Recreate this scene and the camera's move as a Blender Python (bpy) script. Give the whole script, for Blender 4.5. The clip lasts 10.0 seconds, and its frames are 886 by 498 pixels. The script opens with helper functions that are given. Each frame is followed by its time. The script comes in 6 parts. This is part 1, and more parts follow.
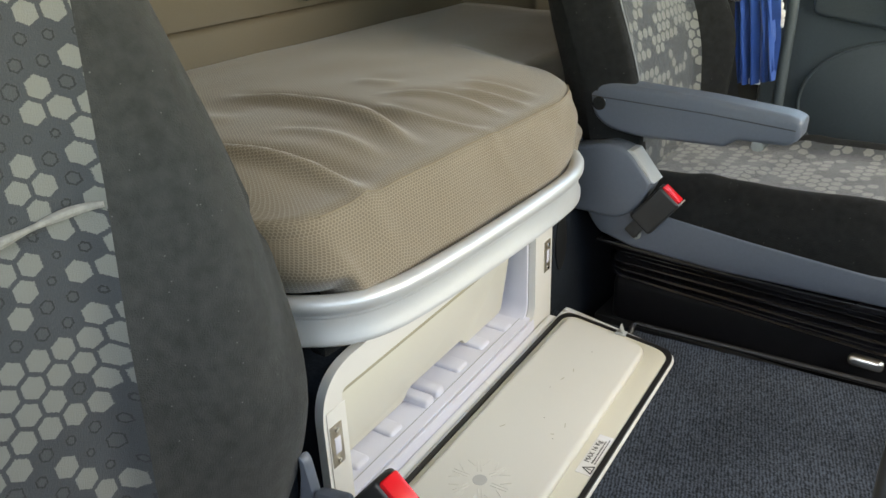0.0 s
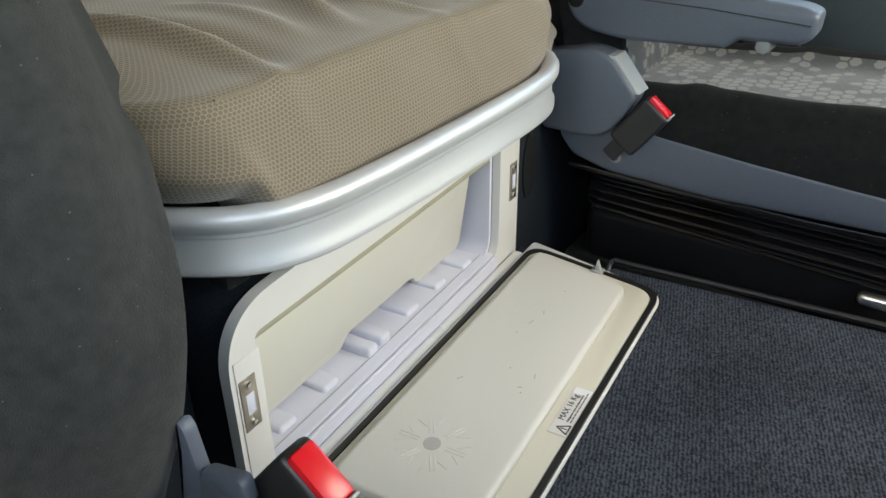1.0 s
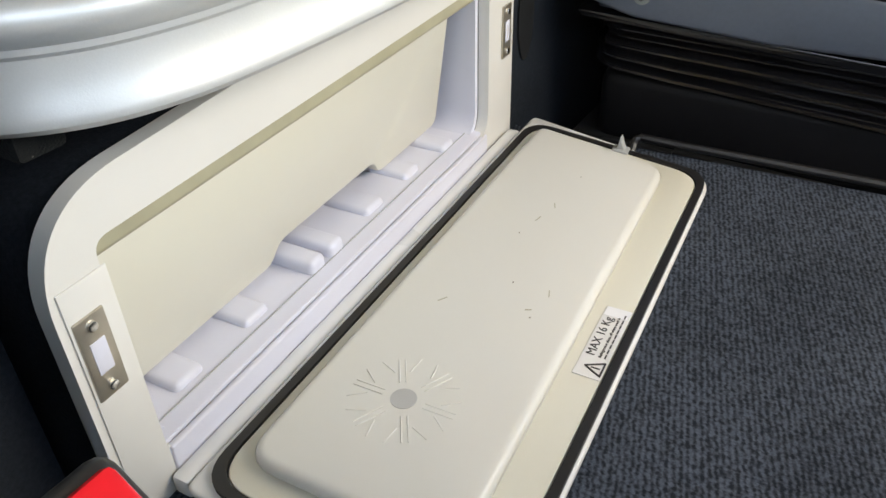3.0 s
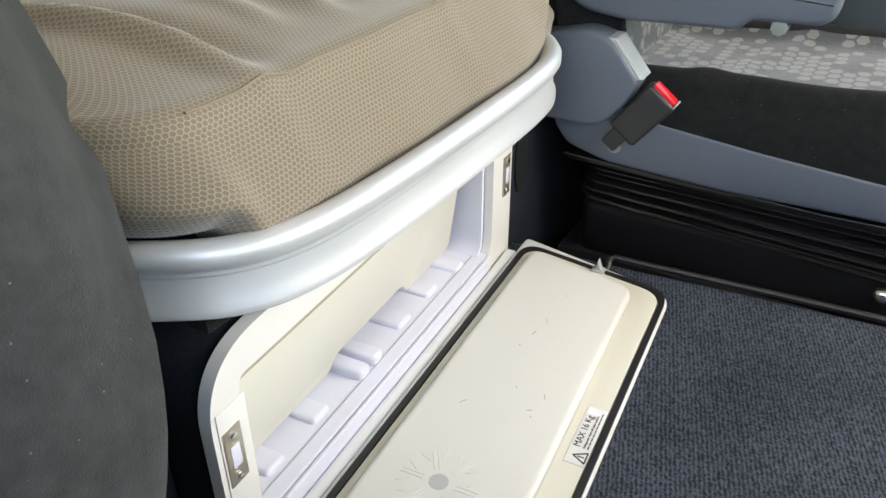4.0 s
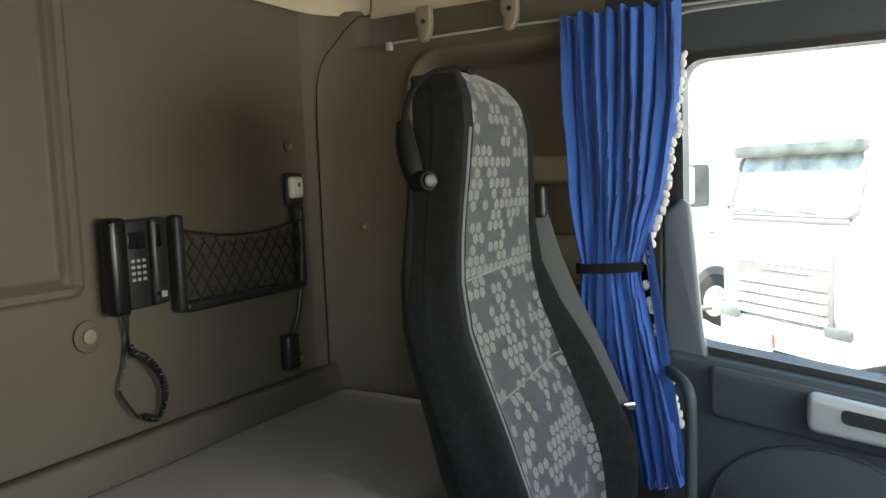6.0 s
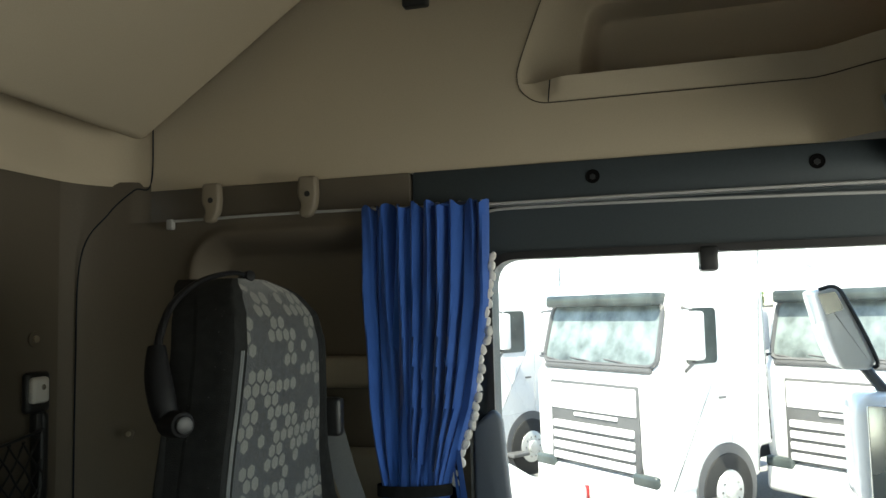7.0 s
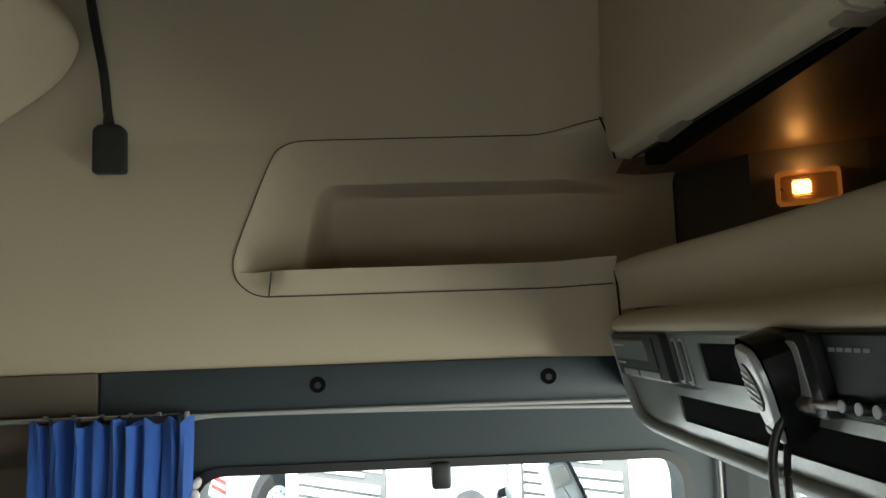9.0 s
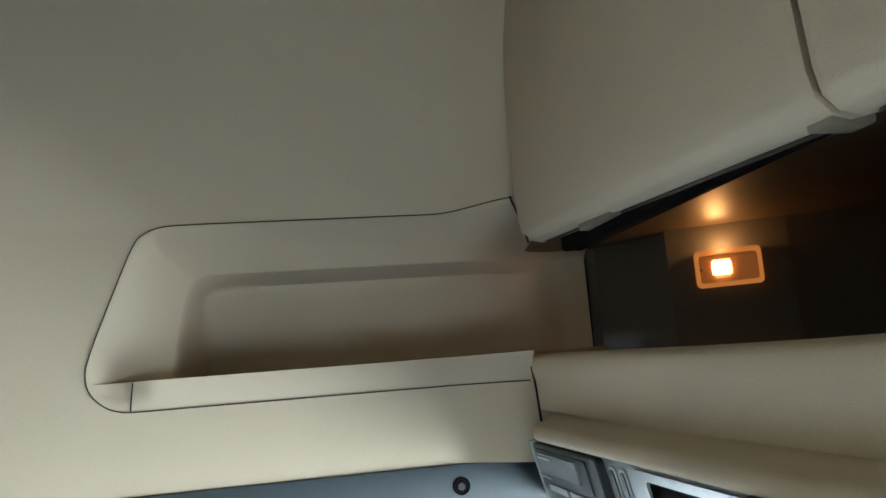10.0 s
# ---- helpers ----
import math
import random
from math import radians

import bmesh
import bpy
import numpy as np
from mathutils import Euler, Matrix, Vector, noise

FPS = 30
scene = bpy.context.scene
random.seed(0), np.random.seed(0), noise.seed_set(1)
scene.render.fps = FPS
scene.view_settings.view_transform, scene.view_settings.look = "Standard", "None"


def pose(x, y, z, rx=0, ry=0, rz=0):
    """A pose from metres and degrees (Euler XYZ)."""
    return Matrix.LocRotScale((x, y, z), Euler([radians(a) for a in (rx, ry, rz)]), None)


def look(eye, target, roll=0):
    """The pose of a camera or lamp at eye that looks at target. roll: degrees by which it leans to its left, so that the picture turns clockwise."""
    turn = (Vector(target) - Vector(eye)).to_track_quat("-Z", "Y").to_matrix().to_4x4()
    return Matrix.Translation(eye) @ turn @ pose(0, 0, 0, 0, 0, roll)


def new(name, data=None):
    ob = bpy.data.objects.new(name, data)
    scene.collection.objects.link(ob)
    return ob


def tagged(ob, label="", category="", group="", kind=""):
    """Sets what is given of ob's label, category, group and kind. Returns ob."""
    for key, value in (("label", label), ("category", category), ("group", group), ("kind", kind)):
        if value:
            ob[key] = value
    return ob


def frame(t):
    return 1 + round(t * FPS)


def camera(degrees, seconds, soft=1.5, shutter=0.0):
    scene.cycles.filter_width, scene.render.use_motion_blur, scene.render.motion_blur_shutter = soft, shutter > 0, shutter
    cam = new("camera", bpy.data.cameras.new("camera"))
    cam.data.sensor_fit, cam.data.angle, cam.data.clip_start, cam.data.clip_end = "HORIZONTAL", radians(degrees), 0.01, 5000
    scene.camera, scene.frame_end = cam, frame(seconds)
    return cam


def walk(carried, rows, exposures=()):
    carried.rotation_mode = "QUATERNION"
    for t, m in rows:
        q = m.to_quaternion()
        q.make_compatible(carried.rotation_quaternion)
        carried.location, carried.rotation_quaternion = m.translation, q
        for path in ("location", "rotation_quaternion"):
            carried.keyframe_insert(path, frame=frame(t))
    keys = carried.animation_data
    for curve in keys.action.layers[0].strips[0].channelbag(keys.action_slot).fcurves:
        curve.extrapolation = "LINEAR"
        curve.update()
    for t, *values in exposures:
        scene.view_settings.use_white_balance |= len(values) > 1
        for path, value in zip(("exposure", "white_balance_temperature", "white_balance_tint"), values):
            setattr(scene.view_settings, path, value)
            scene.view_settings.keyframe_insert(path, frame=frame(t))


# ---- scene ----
cam = camera(59.4, 10.0)
PATH = [
    (0, (0.173, 0.312, 0.881), (-0.919, 1.747, 0.018), -2.3),
    (0.5, (0.159, 0.372, 0.83), (-0.874, 1.847, -0.038), -1.3),
    (1, (0.077, 0.464, 0.737), (-0.9, 1.915, -0.232), -0.7),
    (1.5, (-0.007, 0.575, 0.647), (-0.943, 1.975, -0.431), -1.1),
    (2, (-0.079, 0.667, 0.556), (-0.936, 2.05, -0.607), 0.2),
    (2.2, (-0.081, 0.693, 0.539), (-0.931, 2.058, -0.65), 0.3),
    (3.3, (-0.058, 0.663, 0.548), (-0.931, 2.061, -0.584), -2.0),
    (3.5, (-0.059, 0.629, 0.595), (-0.918, 2.049, -0.521), -1.4),
    (4, (-0.025, 0.535, 0.73), (-0.893, 2.009, -0.307), -0.3),
    (4.5, (-0.003, 0.506, 0.850), (-0.929, 2.058, -0.003), -0.8),
    (5, (-0.01, 0.496, 0.996), (-1.031, 2.1, 0.375), -2.3),
    (5.2, (-0.01, 0.515, 1.025), (-1.057, 2.14, 0.51), -2.7),
    (6.3, (0.085, 0.61, 1.14), (-0.795, 2.405, 1.083), -2.7),
    (6.5, (0.089, 0.65, 1.181), (-0.688, 2.493, 1.197), -2.3),
    (7, (0.034, 0.786, 1.229), (-0.506, 2.705, 1.387), -1.3),
    (7.5, (0.029, 0.823, 1.35), (-0.318, 2.779, 1.583), -0.5),
    (8, (0.056, 0.81, 1.5), (-0.06, 2.795, 1.714), -0.7),
    (8.5, (0.083, 0.859, 1.519), (0.088, 2.851, 1.697), -1.1),
    (9, (0.077, 0.942, 1.558), (0.162, 2.929, 1.774), -2.0),
    (9.5, (0.083, 1.062, 1.609), (0.287, 3.031, 1.899), -3.4),
    (10, (0.078, 1.082, 1.656), (0.451, 3.023, 1.961), -4.6),
]
EXPOSURES = [(0.0, 3.35, 9100, 6), (0.5, 3.26, 8900, 5), (1.0, 3.2, 8750, 5), (2.0, 3.38, 9100, 7), (3.5, 3.55, 9000, 9), (4.0, 3.72, 8700, 8), (4.5, 3.36, 8500, 8), (5.2, 3.5, 8200, 8), (6.3, 2.5, 7200, 4), (6.5, 2.3, 7150, 3), (7.0, 1.7, 7050, 1), (7.5, 2.05, 6800, 1), (8.0, 2.72, 6700, -4), (8.5, 1.95, 6750, -3), (9.0, 2.5, 6700, -1), (9.5, 3.45, 6150, 3), (10.0, 3.82, 5600, 1)]
walk(cam, [(t, look(eye, target, roll)) for t, eye, target, roll in PATH], EXPOSURES)

# ---- light ----
world = bpy.data.worlds.new("sky")
scene.world = world
world.use_nodes = True
wn = world.node_tree
sky = wn.nodes.new("ShaderNodeTexSky")
sky.sky_type = "NISHITA"
sky.sun_disc = False
SUN_FROM = Vector((-0.35, -0.85, 1.5)).normalized()
sky.sun_elevation = math.asin(SUN_FROM.z)
sky.sun_rotation = math.atan2(SUN_FROM.x, SUN_FROM.y)
wn.links.new(sky.outputs[0], wn.nodes["Background"].inputs[0])
wn.nodes["Background"].inputs[1].default_value = 0.15
sun_data = bpy.data.lights.new("sun", "SUN")
sun_data.energy, sun_data.angle, sun_data.color = 4.0, radians(0.6), (1.0, 0.95, 0.86)
sun = new("sun", sun_data)
sun.matrix_world = look((0, 0, 6), Vector((0, 0, 6)) - SUN_FROM)


def window_light(name, at, toward, w, h, watts, col):
    """The sky's light that enters through an opening."""
    d = bpy.data.lights.new(name, "AREA")
    d.shape, d.size, d.size_y, d.energy, d.color = "RECTANGLE", w, h, watts, col
    ob = new(name, d)
    ob.matrix_world = look(at, Vector(at) + Vector(toward))
    return ob


window_light("windscreen_sky", (1.03, 1.64, 1.08), (-1, 0, 0), 1.00, 0.62, 2.65, (1.0, 0.98, 0.95))
window_light("driver_window_sky", (0.20, 0.06, 1.02), (0, 1, 0), 0.9, 0.6, 0.10, (1.0, 0.98, 0.95))

# ---- materials ----
def mat(name, col, rough=0.6, metal=0.0, var=0.12, scale=40.0, bump=0.0, bump_scale=300.0, sheen=0.0, spec=0.5, coat=0.0, big=3.0):
    """A surface with colour drift at two scales and fine relief."""
    m = bpy.data.materials.new(name)
    m.use_nodes = True
    nt = m.node_tree
    b = nt.nodes["Principled BSDF"]
    b.inputs["Roughness"].default_value = rough
    b.inputs["Metallic"].default_value = metal
    b.inputs["Specular IOR Level"].default_value = spec
    b.inputs["Sheen Weight"].default_value = sheen
    b.inputs["Coat Weight"].default_value = coat
    tc = nt.nodes.new("ShaderNodeTexCoord")
    n1, n2 = nt.nodes.new("ShaderNodeTexNoise"), nt.nodes.new("ShaderNodeTexNoise")
    n1.inputs["Scale"].default_value, n2.inputs["Scale"].default_value = scale, big
    n1.inputs["Detail"].default_value = 6
    for n in (n1, n2):
        nt.links.new(tc.outputs["Object"], n.inputs["Vector"])
    add = nt.nodes.new("ShaderNodeMath")
    nt.links.new(n1.outputs[0], add.inputs[0]), nt.links.new(n2.outputs[0], add.inputs[1])
    mr = nt.nodes.new("ShaderNodeMapRange")
    mr.clamp = False
    mr.inputs["From Min"].default_value, mr.inputs["From Max"].default_value = 0.6, 1.4
    mr.inputs["To Min"].default_value, mr.inputs["To Max"].default_value = 1 - var, 1 + var
    nt.links.new(add.outputs[0], mr.inputs[0])
    mix = nt.nodes.new("ShaderNodeMix")
    mix.data_type, mix.blend_type = "RGBA", "MULTIPLY"
    mix.inputs[0].default_value = 1.0
    mix.inputs[6].default_value = (*col, 1)
    nt.links.new(mr.outputs[0], mix.inputs[7])
    nt.links.new(mix.outputs[2], b.inputs["Base Color"])
    rr = nt.nodes.new("ShaderNodeMapRange")
    rr.clamp = False
    rr.inputs["From Min"].default_value, rr.inputs["From Max"].default_value = 0.3, 0.7
    rr.inputs["To Min"].default_value, rr.inputs["To Max"].default_value = max(rough - 0.07, 0.03), min(rough + 0.07, 1)
    nt.links.new(n2.outputs[0], rr.inputs[0]), nt.links.new(rr.outputs[0], b.inputs["Roughness"])
    if bump:
        nb = nt.nodes.new("ShaderNodeTexNoise")
        nb.inputs["Scale"].default_value, nb.inputs["Detail"].default_value = bump_scale, 4
        nt.links.new(tc.outputs["Object"], nb.inputs["Vector"])
        bp = nt.nodes.new("ShaderNodeBump")
        bp.inputs["Strength"].default_value, bp.inputs["Distance"].default_value = bump, 0.002
        nt.links.new(nb.outputs[0], bp.inputs["Height"]), nt.links.new(bp.outputs[0], b.inputs["Normal"])
    return m


def hex_nodes(nt, pitch, stretch=1.0):
    """Honeycomb cells over the UV map in metres: sockets for the distance from the cell's middle (0 to 0.5) and the cell's place."""
    uv = nt.nodes.new("ShaderNodeUVMap")

    def vec(op, a, b=None, c=None):
        n = nt.nodes.new("ShaderNodeVectorMath")
        n.operation = op
        for k, v in enumerate((a, b, c)):
            if v is None:
                continue
            if isinstance(v, tuple):
                n.inputs[k].default_value = v
            else:
                nt.links.new(v, n.inputs[k])
        return n

    def mth(op, a, b):
        n = nt.nodes.new("ShaderNodeMath")
        n.operation = op
        for k, v in enumerate((a, b)):
            if isinstance(v, (int, float)):
                n.inputs[k].default_value = v
            else:
                nt.links.new(v, n.inputs[k])
        return n.outputs[0]

    p = vec("MULTIPLY", uv.outputs[0], (1 / pitch, 1 / pitch / stretch, 0)).outputs[0]
    p = vec("ADD", p, (1000.0, 1000.0, 0.0)).outputs[0]
    r, h = (1.0, 1.7320508, 1.0), (0.5, 0.8660254, 0.0)
    a = vec("SUBTRACT", vec("MODULO", p, r).outputs[0], h).outputs[0]
    b = vec("SUBTRACT", vec("MODULO", vec("SUBTRACT", p, h).outputs[0], r).outputs[0], h).outputs[0]
    pick = mth("LESS_THAN", vec("LENGTH", a).outputs["Value"], vec("LENGTH", b).outputs["Value"])
    mx = nt.nodes.new("ShaderNodeMix")
    mx.data_type = "VECTOR"
    nt.links.new(pick, mx.inputs[0]), nt.links.new(b, mx.inputs[4]), nt.links.new(a, mx.inputs[5])
    g = mx.outputs[1]
    ab = vec("ABSOLUTE", g).outputs[0]
    d1 = vec("DOT_PRODUCT", ab, (0.5, 0.8660254, 0.0)).outputs["Value"]
    sep = nt.nodes.new("ShaderNodeSeparateXYZ")
    nt.links.new(ab, sep.inputs[0])
    dist = mth("MAXIMUM", d1, sep.outputs[0])
    cell = vec("SUBTRACT", p, g).outputs[0]
    return dist, cell, mth


def hex_seat(name, pitch, base, light):
    """Woven seat cloth: groups of pale hexagons, some only outlined, on grey."""
    m = mat(name, base, rough=0.9, var=0.2, scale=900, bump=0.5, bump_scale=900, sheen=0.3, spec=0.15)
    nt = m.node_tree
    dist, cell, mth = hex_nodes(nt, pitch)
    wn_ = nt.nodes.new("ShaderNodeTexWhiteNoise")
    nt.links.new(cell, wn_.inputs[0])
    nz = nt.nodes.new("ShaderNodeTexNoise")
    nz.inputs["Scale"].default_value, nz.inputs["Detail"].default_value = 0.34, 1.0
    nt.links.new(cell, nz.inputs["Vector"])
    uv = nt.nodes.new("ShaderNodeUVMap")
    fray = nt.nodes.new("ShaderNodeTexNoise")
    fray.inputs["Scale"].default_value, fray.inputs["Detail"].default_value = 900, 1.0
    nt.links.new(uv.outputs[0], fray.inputs["Vector"])
    rag = mth("ADD", dist, mth("MULTIPLY", mth("SUBTRACT", fray.outputs[0], 0.5), 0.14))
    v = mth("ADD", mth("MULTIPLY", wn_.outputs[0], 0.42), nz.outputs[0])
    on = mth("GREATER_THAN", v, 0.70)
    lit = mth("MULTIPLY", on, mth("LESS_THAN", rag, 0.41))
    sp = nt.nodes.new("ShaderNodeSeparateColor")
    nt.links.new(wn_.outputs[1], sp.inputs[0])
    rad = mth("ADD", mth("MULTIPLY", sp.outputs[0], 0.24), 0.12)
    off = mth("SUBTRACT", 1.0, on)
    ring = mth("MULTIPLY", mth("LESS_THAN", mth("ABSOLUTE", mth("SUBTRACT", rag, rad), 0), 0.035), off)
    halo = mth("MULTIPLY", mth("LESS_THAN", rag, mth("ADD", rad, 0.06)), off)
    bs = nt.nodes["Principled BSDF"]
    col_ = bs.inputs["Base Color"].links[0].from_socket
    dark = tuple(0.35 * c for c in base)
    mid = tuple(0.55 * c + 0.45 * 0.5 * d for c, d in zip(base, light))
    for fac, c in ((mth("MULTIPLY", halo, 0.45), mid), (mth("MULTIPLY", ring, 0.8), dark), (mth("MULTIPLY", lit, 0.93), light)):
        mx = nt.nodes.new("ShaderNodeMix")
        mx.data_type = "RGBA"
        mx.inputs[7].default_value = (*c, 1)
        nt.links.new(fac, mx.inputs[0]), nt.links.new(col_, mx.inputs[6])
        col_ = mx.outputs[2]
    nt.links.new(col_, bs.inputs["Base Color"])
    return m


def hex_mesh(name, pitch, base, light):
    """Spacer fabric of the mattress cover: fine pale honeycomb lines on taupe."""
    m = mat(name, base, rough=0.85, var=0.16, scale=700, sheen=0.25, spec=0.2)
    nt = m.node_tree
    dist, _, mth = hex_nodes(nt, pitch, 0.9)
    line = mth("GREATER_THAN", dist, 0.42)
    bs = nt.nodes["Principled BSDF"]
    old = bs.inputs["Base Color"].links[0].from_socket
    mx = nt.nodes.new("ShaderNodeMix")
    mx.data_type = "RGBA"
    mx.inputs[7].default_value = (*light, 1)
    nt.links.new(mth("MULTIPLY", line, 0.48), mx.inputs[0])
    nt.links.new(old, mx.inputs[6]), nt.links.new(mx.outputs[2], bs.inputs["Base Color"])
    bp = nt.nodes.new("ShaderNodeBump")
    bp.inputs["Strength"].default_value, bp.inputs["Distance"].default_value = 0.35, 0.0015
    nt.links.new(dist, bp.inputs["Height"]), nt.links.new(bp.outputs[0], bs.inputs["Normal"])
    return m


def velour(name, col, sheen):
    """Dark pile cloth with pale lint caught in it."""
    m = mat(name, col, rough=0.95, var=0.38, scale=70, bump=0.6, bump_scale=700, sheen=sheen, spec=0.06)
    nt = m.node_tree
    tc = nt.nodes.new("ShaderNodeTexCoord")
    vo = nt.nodes.new("ShaderNodeTexVoronoi")
    vo.inputs["Scale"].default_value = 150
    nt.links.new(tc.outputs["Object"], vo.inputs["Vector"])
    lt, wn_, gt, mu = (nt.nodes.new("ShaderNodeMath") for _ in range(4))
    lt.operation, lt.inputs[1].default_value = "LESS_THAN", 0.10
    gt.operation, gt.inputs[1].default_value = "GREATER_THAN", 0.84
    mu.operation = "MULTIPLY"
    sp = nt.nodes.new("ShaderNodeSeparateColor")
    nt.links.new(vo.outputs["Distance"], lt.inputs[0])
    nt.links.new(vo.outputs["Color"], sp.inputs[0]), nt.links.new(sp.outputs[0], gt.inputs[0])
    nt.links.new(lt.outputs[0], mu.inputs[0]), nt.links.new(gt.outputs[0], mu.inputs[1])
    bs = nt.nodes["Principled BSDF"]
    old = bs.inputs["Base Color"].links[0].from_socket
    mx = nt.nodes.new("ShaderNodeMix")
    mx.data_type = "RGBA"
    mx.inputs[7].default_value = (0.10, 0.10, 0.095, 1)
    nt.links.new(mu.outputs[0], mx.inputs[0])
    nt.links.new(old, mx.inputs[6]), nt.links.new(mx.outputs[2], bs.inputs["Base Color"])
    return m


def ribbed_carpet(name, col):
    """Needle-felt carpet with fine broken ribs and worn, dusty patches."""
    m = mat(name, col, rough=1.0, var=0.45, scale=500, bump=0.8, bump_scale=600, spec=0.05, big=6)
    nt = m.node_tree
    tc = nt.nodes.new("ShaderNodeTexCoord")
    mp = nt.nodes.new("ShaderNodeMapping")
    mp.inputs["Rotation"].default_value = (0, 0, radians(-102.9))
    mp.inputs["Scale"].default_value = (230, 300, 300)
    nt.links.new(tc.outputs["Object"], mp.inputs[0])
    nz, wv, hf = nt.nodes.new("ShaderNodeTexNoise"), nt.nodes.new("ShaderNodeTexWave"), nt.nodes.new("ShaderNodeMix")
    nz.inputs["Scale"].default_value, nz.inputs["Detail"].default_value = 1.0, 2
    nt.links.new(mp.outputs[0], nz.inputs["Vector"])
    wv.bands_direction = "Y"
    wv.inputs["Scale"].default_value, wv.inputs["Distortion"].default_value, wv.inputs["Detail Scale"].default_value = 0.25, 3.5, 1.5
    nt.links.new(mp.outputs[0], wv.inputs["Vector"])
    hf.inputs[0].default_value = 0.20
    nt.links.new(nz.outputs[0], hf.inputs[2]), nt.links.new(wv.outputs[1], hf.inputs[3])
    mr = nt.nodes.new("ShaderNodeMapRange")
    mr.inputs["From Min"].default_value, mr.inputs["From Max"].default_value = 0.35, 0.65
    mr.inputs["To Min"].default_value, mr.inputs["To Max"].default_value = 0.45, 1.9
    nt.links.new(hf.outputs[0], mr.inputs[0])
    bs = nt.nodes["Principled BSDF"]
    old = bs.inputs["Base Color"].links[0].from_socket
    mx = nt.nodes.new("ShaderNodeMix")
    mx.data_type, mx.blend_type = "RGBA", "MULTIPLY"
    mx.inputs[0].default_value = 1
    nt.links.new(old, mx.inputs[6]), nt.links.new(mr.outputs[0], mx.inputs[7])
    nt.links.new(mx.outputs[2], bs.inputs["Base Color"])
    return m


def glow(name, col, strength):
    m = bpy.data.materials.new(name)
    m.use_nodes = True
    b = m.node_tree.nodes["Principled BSDF"]
    b.inputs["Base Color"].default_value = (*(0.06 * c for c in col), 1)
    b.inputs["Emission Color"].default_value = (*col, 1)
    b.inputs["Emission Strength"].default_value = strength
    return m


def clear(name, col, rough=0.0, ior=1.1):
    m = bpy.data.materials.new(name)
    m.use_nodes = True
    b = m.node_tree.nodes["Principled BSDF"]
    b.inputs["Base Color"].default_value = (*col, 1)
    b.inputs["Transmission Weight"].default_value = 1
    b.inputs["Roughness"].default_value = rough
    b.inputs["IOR"].default_value = ior
    return m


M_LINER = mat("headliner", (0.51, 0.44, 0.325), rough=0.9, var=0.07, scale=500, bump=0.25, bump_scale=700, spec=0.15)
M_TAUPE = mat("taupe_plastic", (0.112, 0.094, 0.070), rough=0.6, var=0.08, scale=300, bump=0.2, bump_scale=900, spec=0.3)
M_CLIP = mat("clip_plastic", (0.22, 0.187, 0.138), rough=0.5, var=0.06)
M_TEAL = mat("door_trim", (0.040, 0.052, 0.058), rough=0.55, var=0.12, scale=200, bump=0.25, bump_scale=1200, spec=0.35)
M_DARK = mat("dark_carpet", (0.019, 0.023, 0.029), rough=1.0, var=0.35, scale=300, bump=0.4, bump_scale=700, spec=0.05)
M_CARPET = ribbed_carpet("floor_carpet", (0.038, 0.046, 0.060))
M_MATT = hex_mesh("mattress_cloth", 0.0054, (0.140, 0.110, 0.077), (0.37, 0.32, 0.242))
M_RAIL = mat("silver_paint", (0.57, 0.58, 0.58), rough=0.42, metal=0.45, var=0.04, scale=900, bump=0.05, bump_scale=900)
M_CREAM = mat("cream_plastic", (0.64, 0.62, 0.53), rough=0.32, var=0.015, scale=6)
M_PAD = mat("pad_plastic", (0.665, 0.655, 0.61), rough=0.3, var=0.012, scale=9, big=5)
for m_ in (M_CREAM, M_PAD):
    m_.node_tree.links.remove(m_.node_tree.nodes["Principled BSDF"].inputs["Roughness"].links[0])
M_LID = mat("lid_plastic", (0.72, 0.72, 0.71), rough=0.3, var=0.03, scale=20)
M_WHITE = mat("white_plastic", (0.665, 0.65, 0.615), rough=0.35, var=0.03, scale=20)
M_TUB = mat("tub_plastic", (0.63, 0.635, 0.72), rough=0.4, var=0.03, scale=20)
M_RUBBER = mat("black_rubber", (0.012, 0.012, 0.013), rough=0.45, var=0.2)
M_GLOSS = mat("gloss_black", (0.007, 0.007, 0.008), rough=0.26, var=0.1)
M_FOLD = mat("gloss_bellows", (0.007, 0.007, 0.008), rough=0.14, var=0.1)
M_BLACK = mat("black_plastic", (0.016, 0.017, 0.018), rough=0.42, var=0.15, scale=120)
M_VELOUR = velour("seat_velour", (0.0145, 0.015, 0.015), 0.03)
M_WORN = velour("worn_velour", (0.034, 0.035, 0.034), 0.13)
M_SEAT = hex_seat("seat_cloth", 0.0225, (0.038, 0.042, 0.046), (0.145, 0.147, 0.135))
M_GREY = mat("blue_grey_plastic", (0.085, 0.100, 0.125), rough=0.45, var=0.08, scale=200, bump=0.15, bump_scale=1200)
M_GREYL = mat("pale_grey_plastic", (0.33, 0.345, 0.345), rough=0.45, var=0.06)
M_PILLAR = mat("pillar_plastic", (0.16, 0.175, 0.18), rough=0.5, var=0.08, scale=200, bump=0.2, bump_scale=1000)
M_SILVER = mat("silver_plastic", (0.44, 0.45, 0.45), rough=0.32, metal=0.3, var=0.05)
# Near-black that paints the darkness inside holes and slots.
M_HOLE = mat("recess_shade", (0.006, 0.006, 0.006), rough=1.0, spec=0.05)
M_SEAM = mat("seam_thread", (0.20, 0.16, 0.11), rough=0.9, var=0.1)
M_JOINT = mat("brown_joint", (0.045, 0.037, 0.027), rough=0.9)
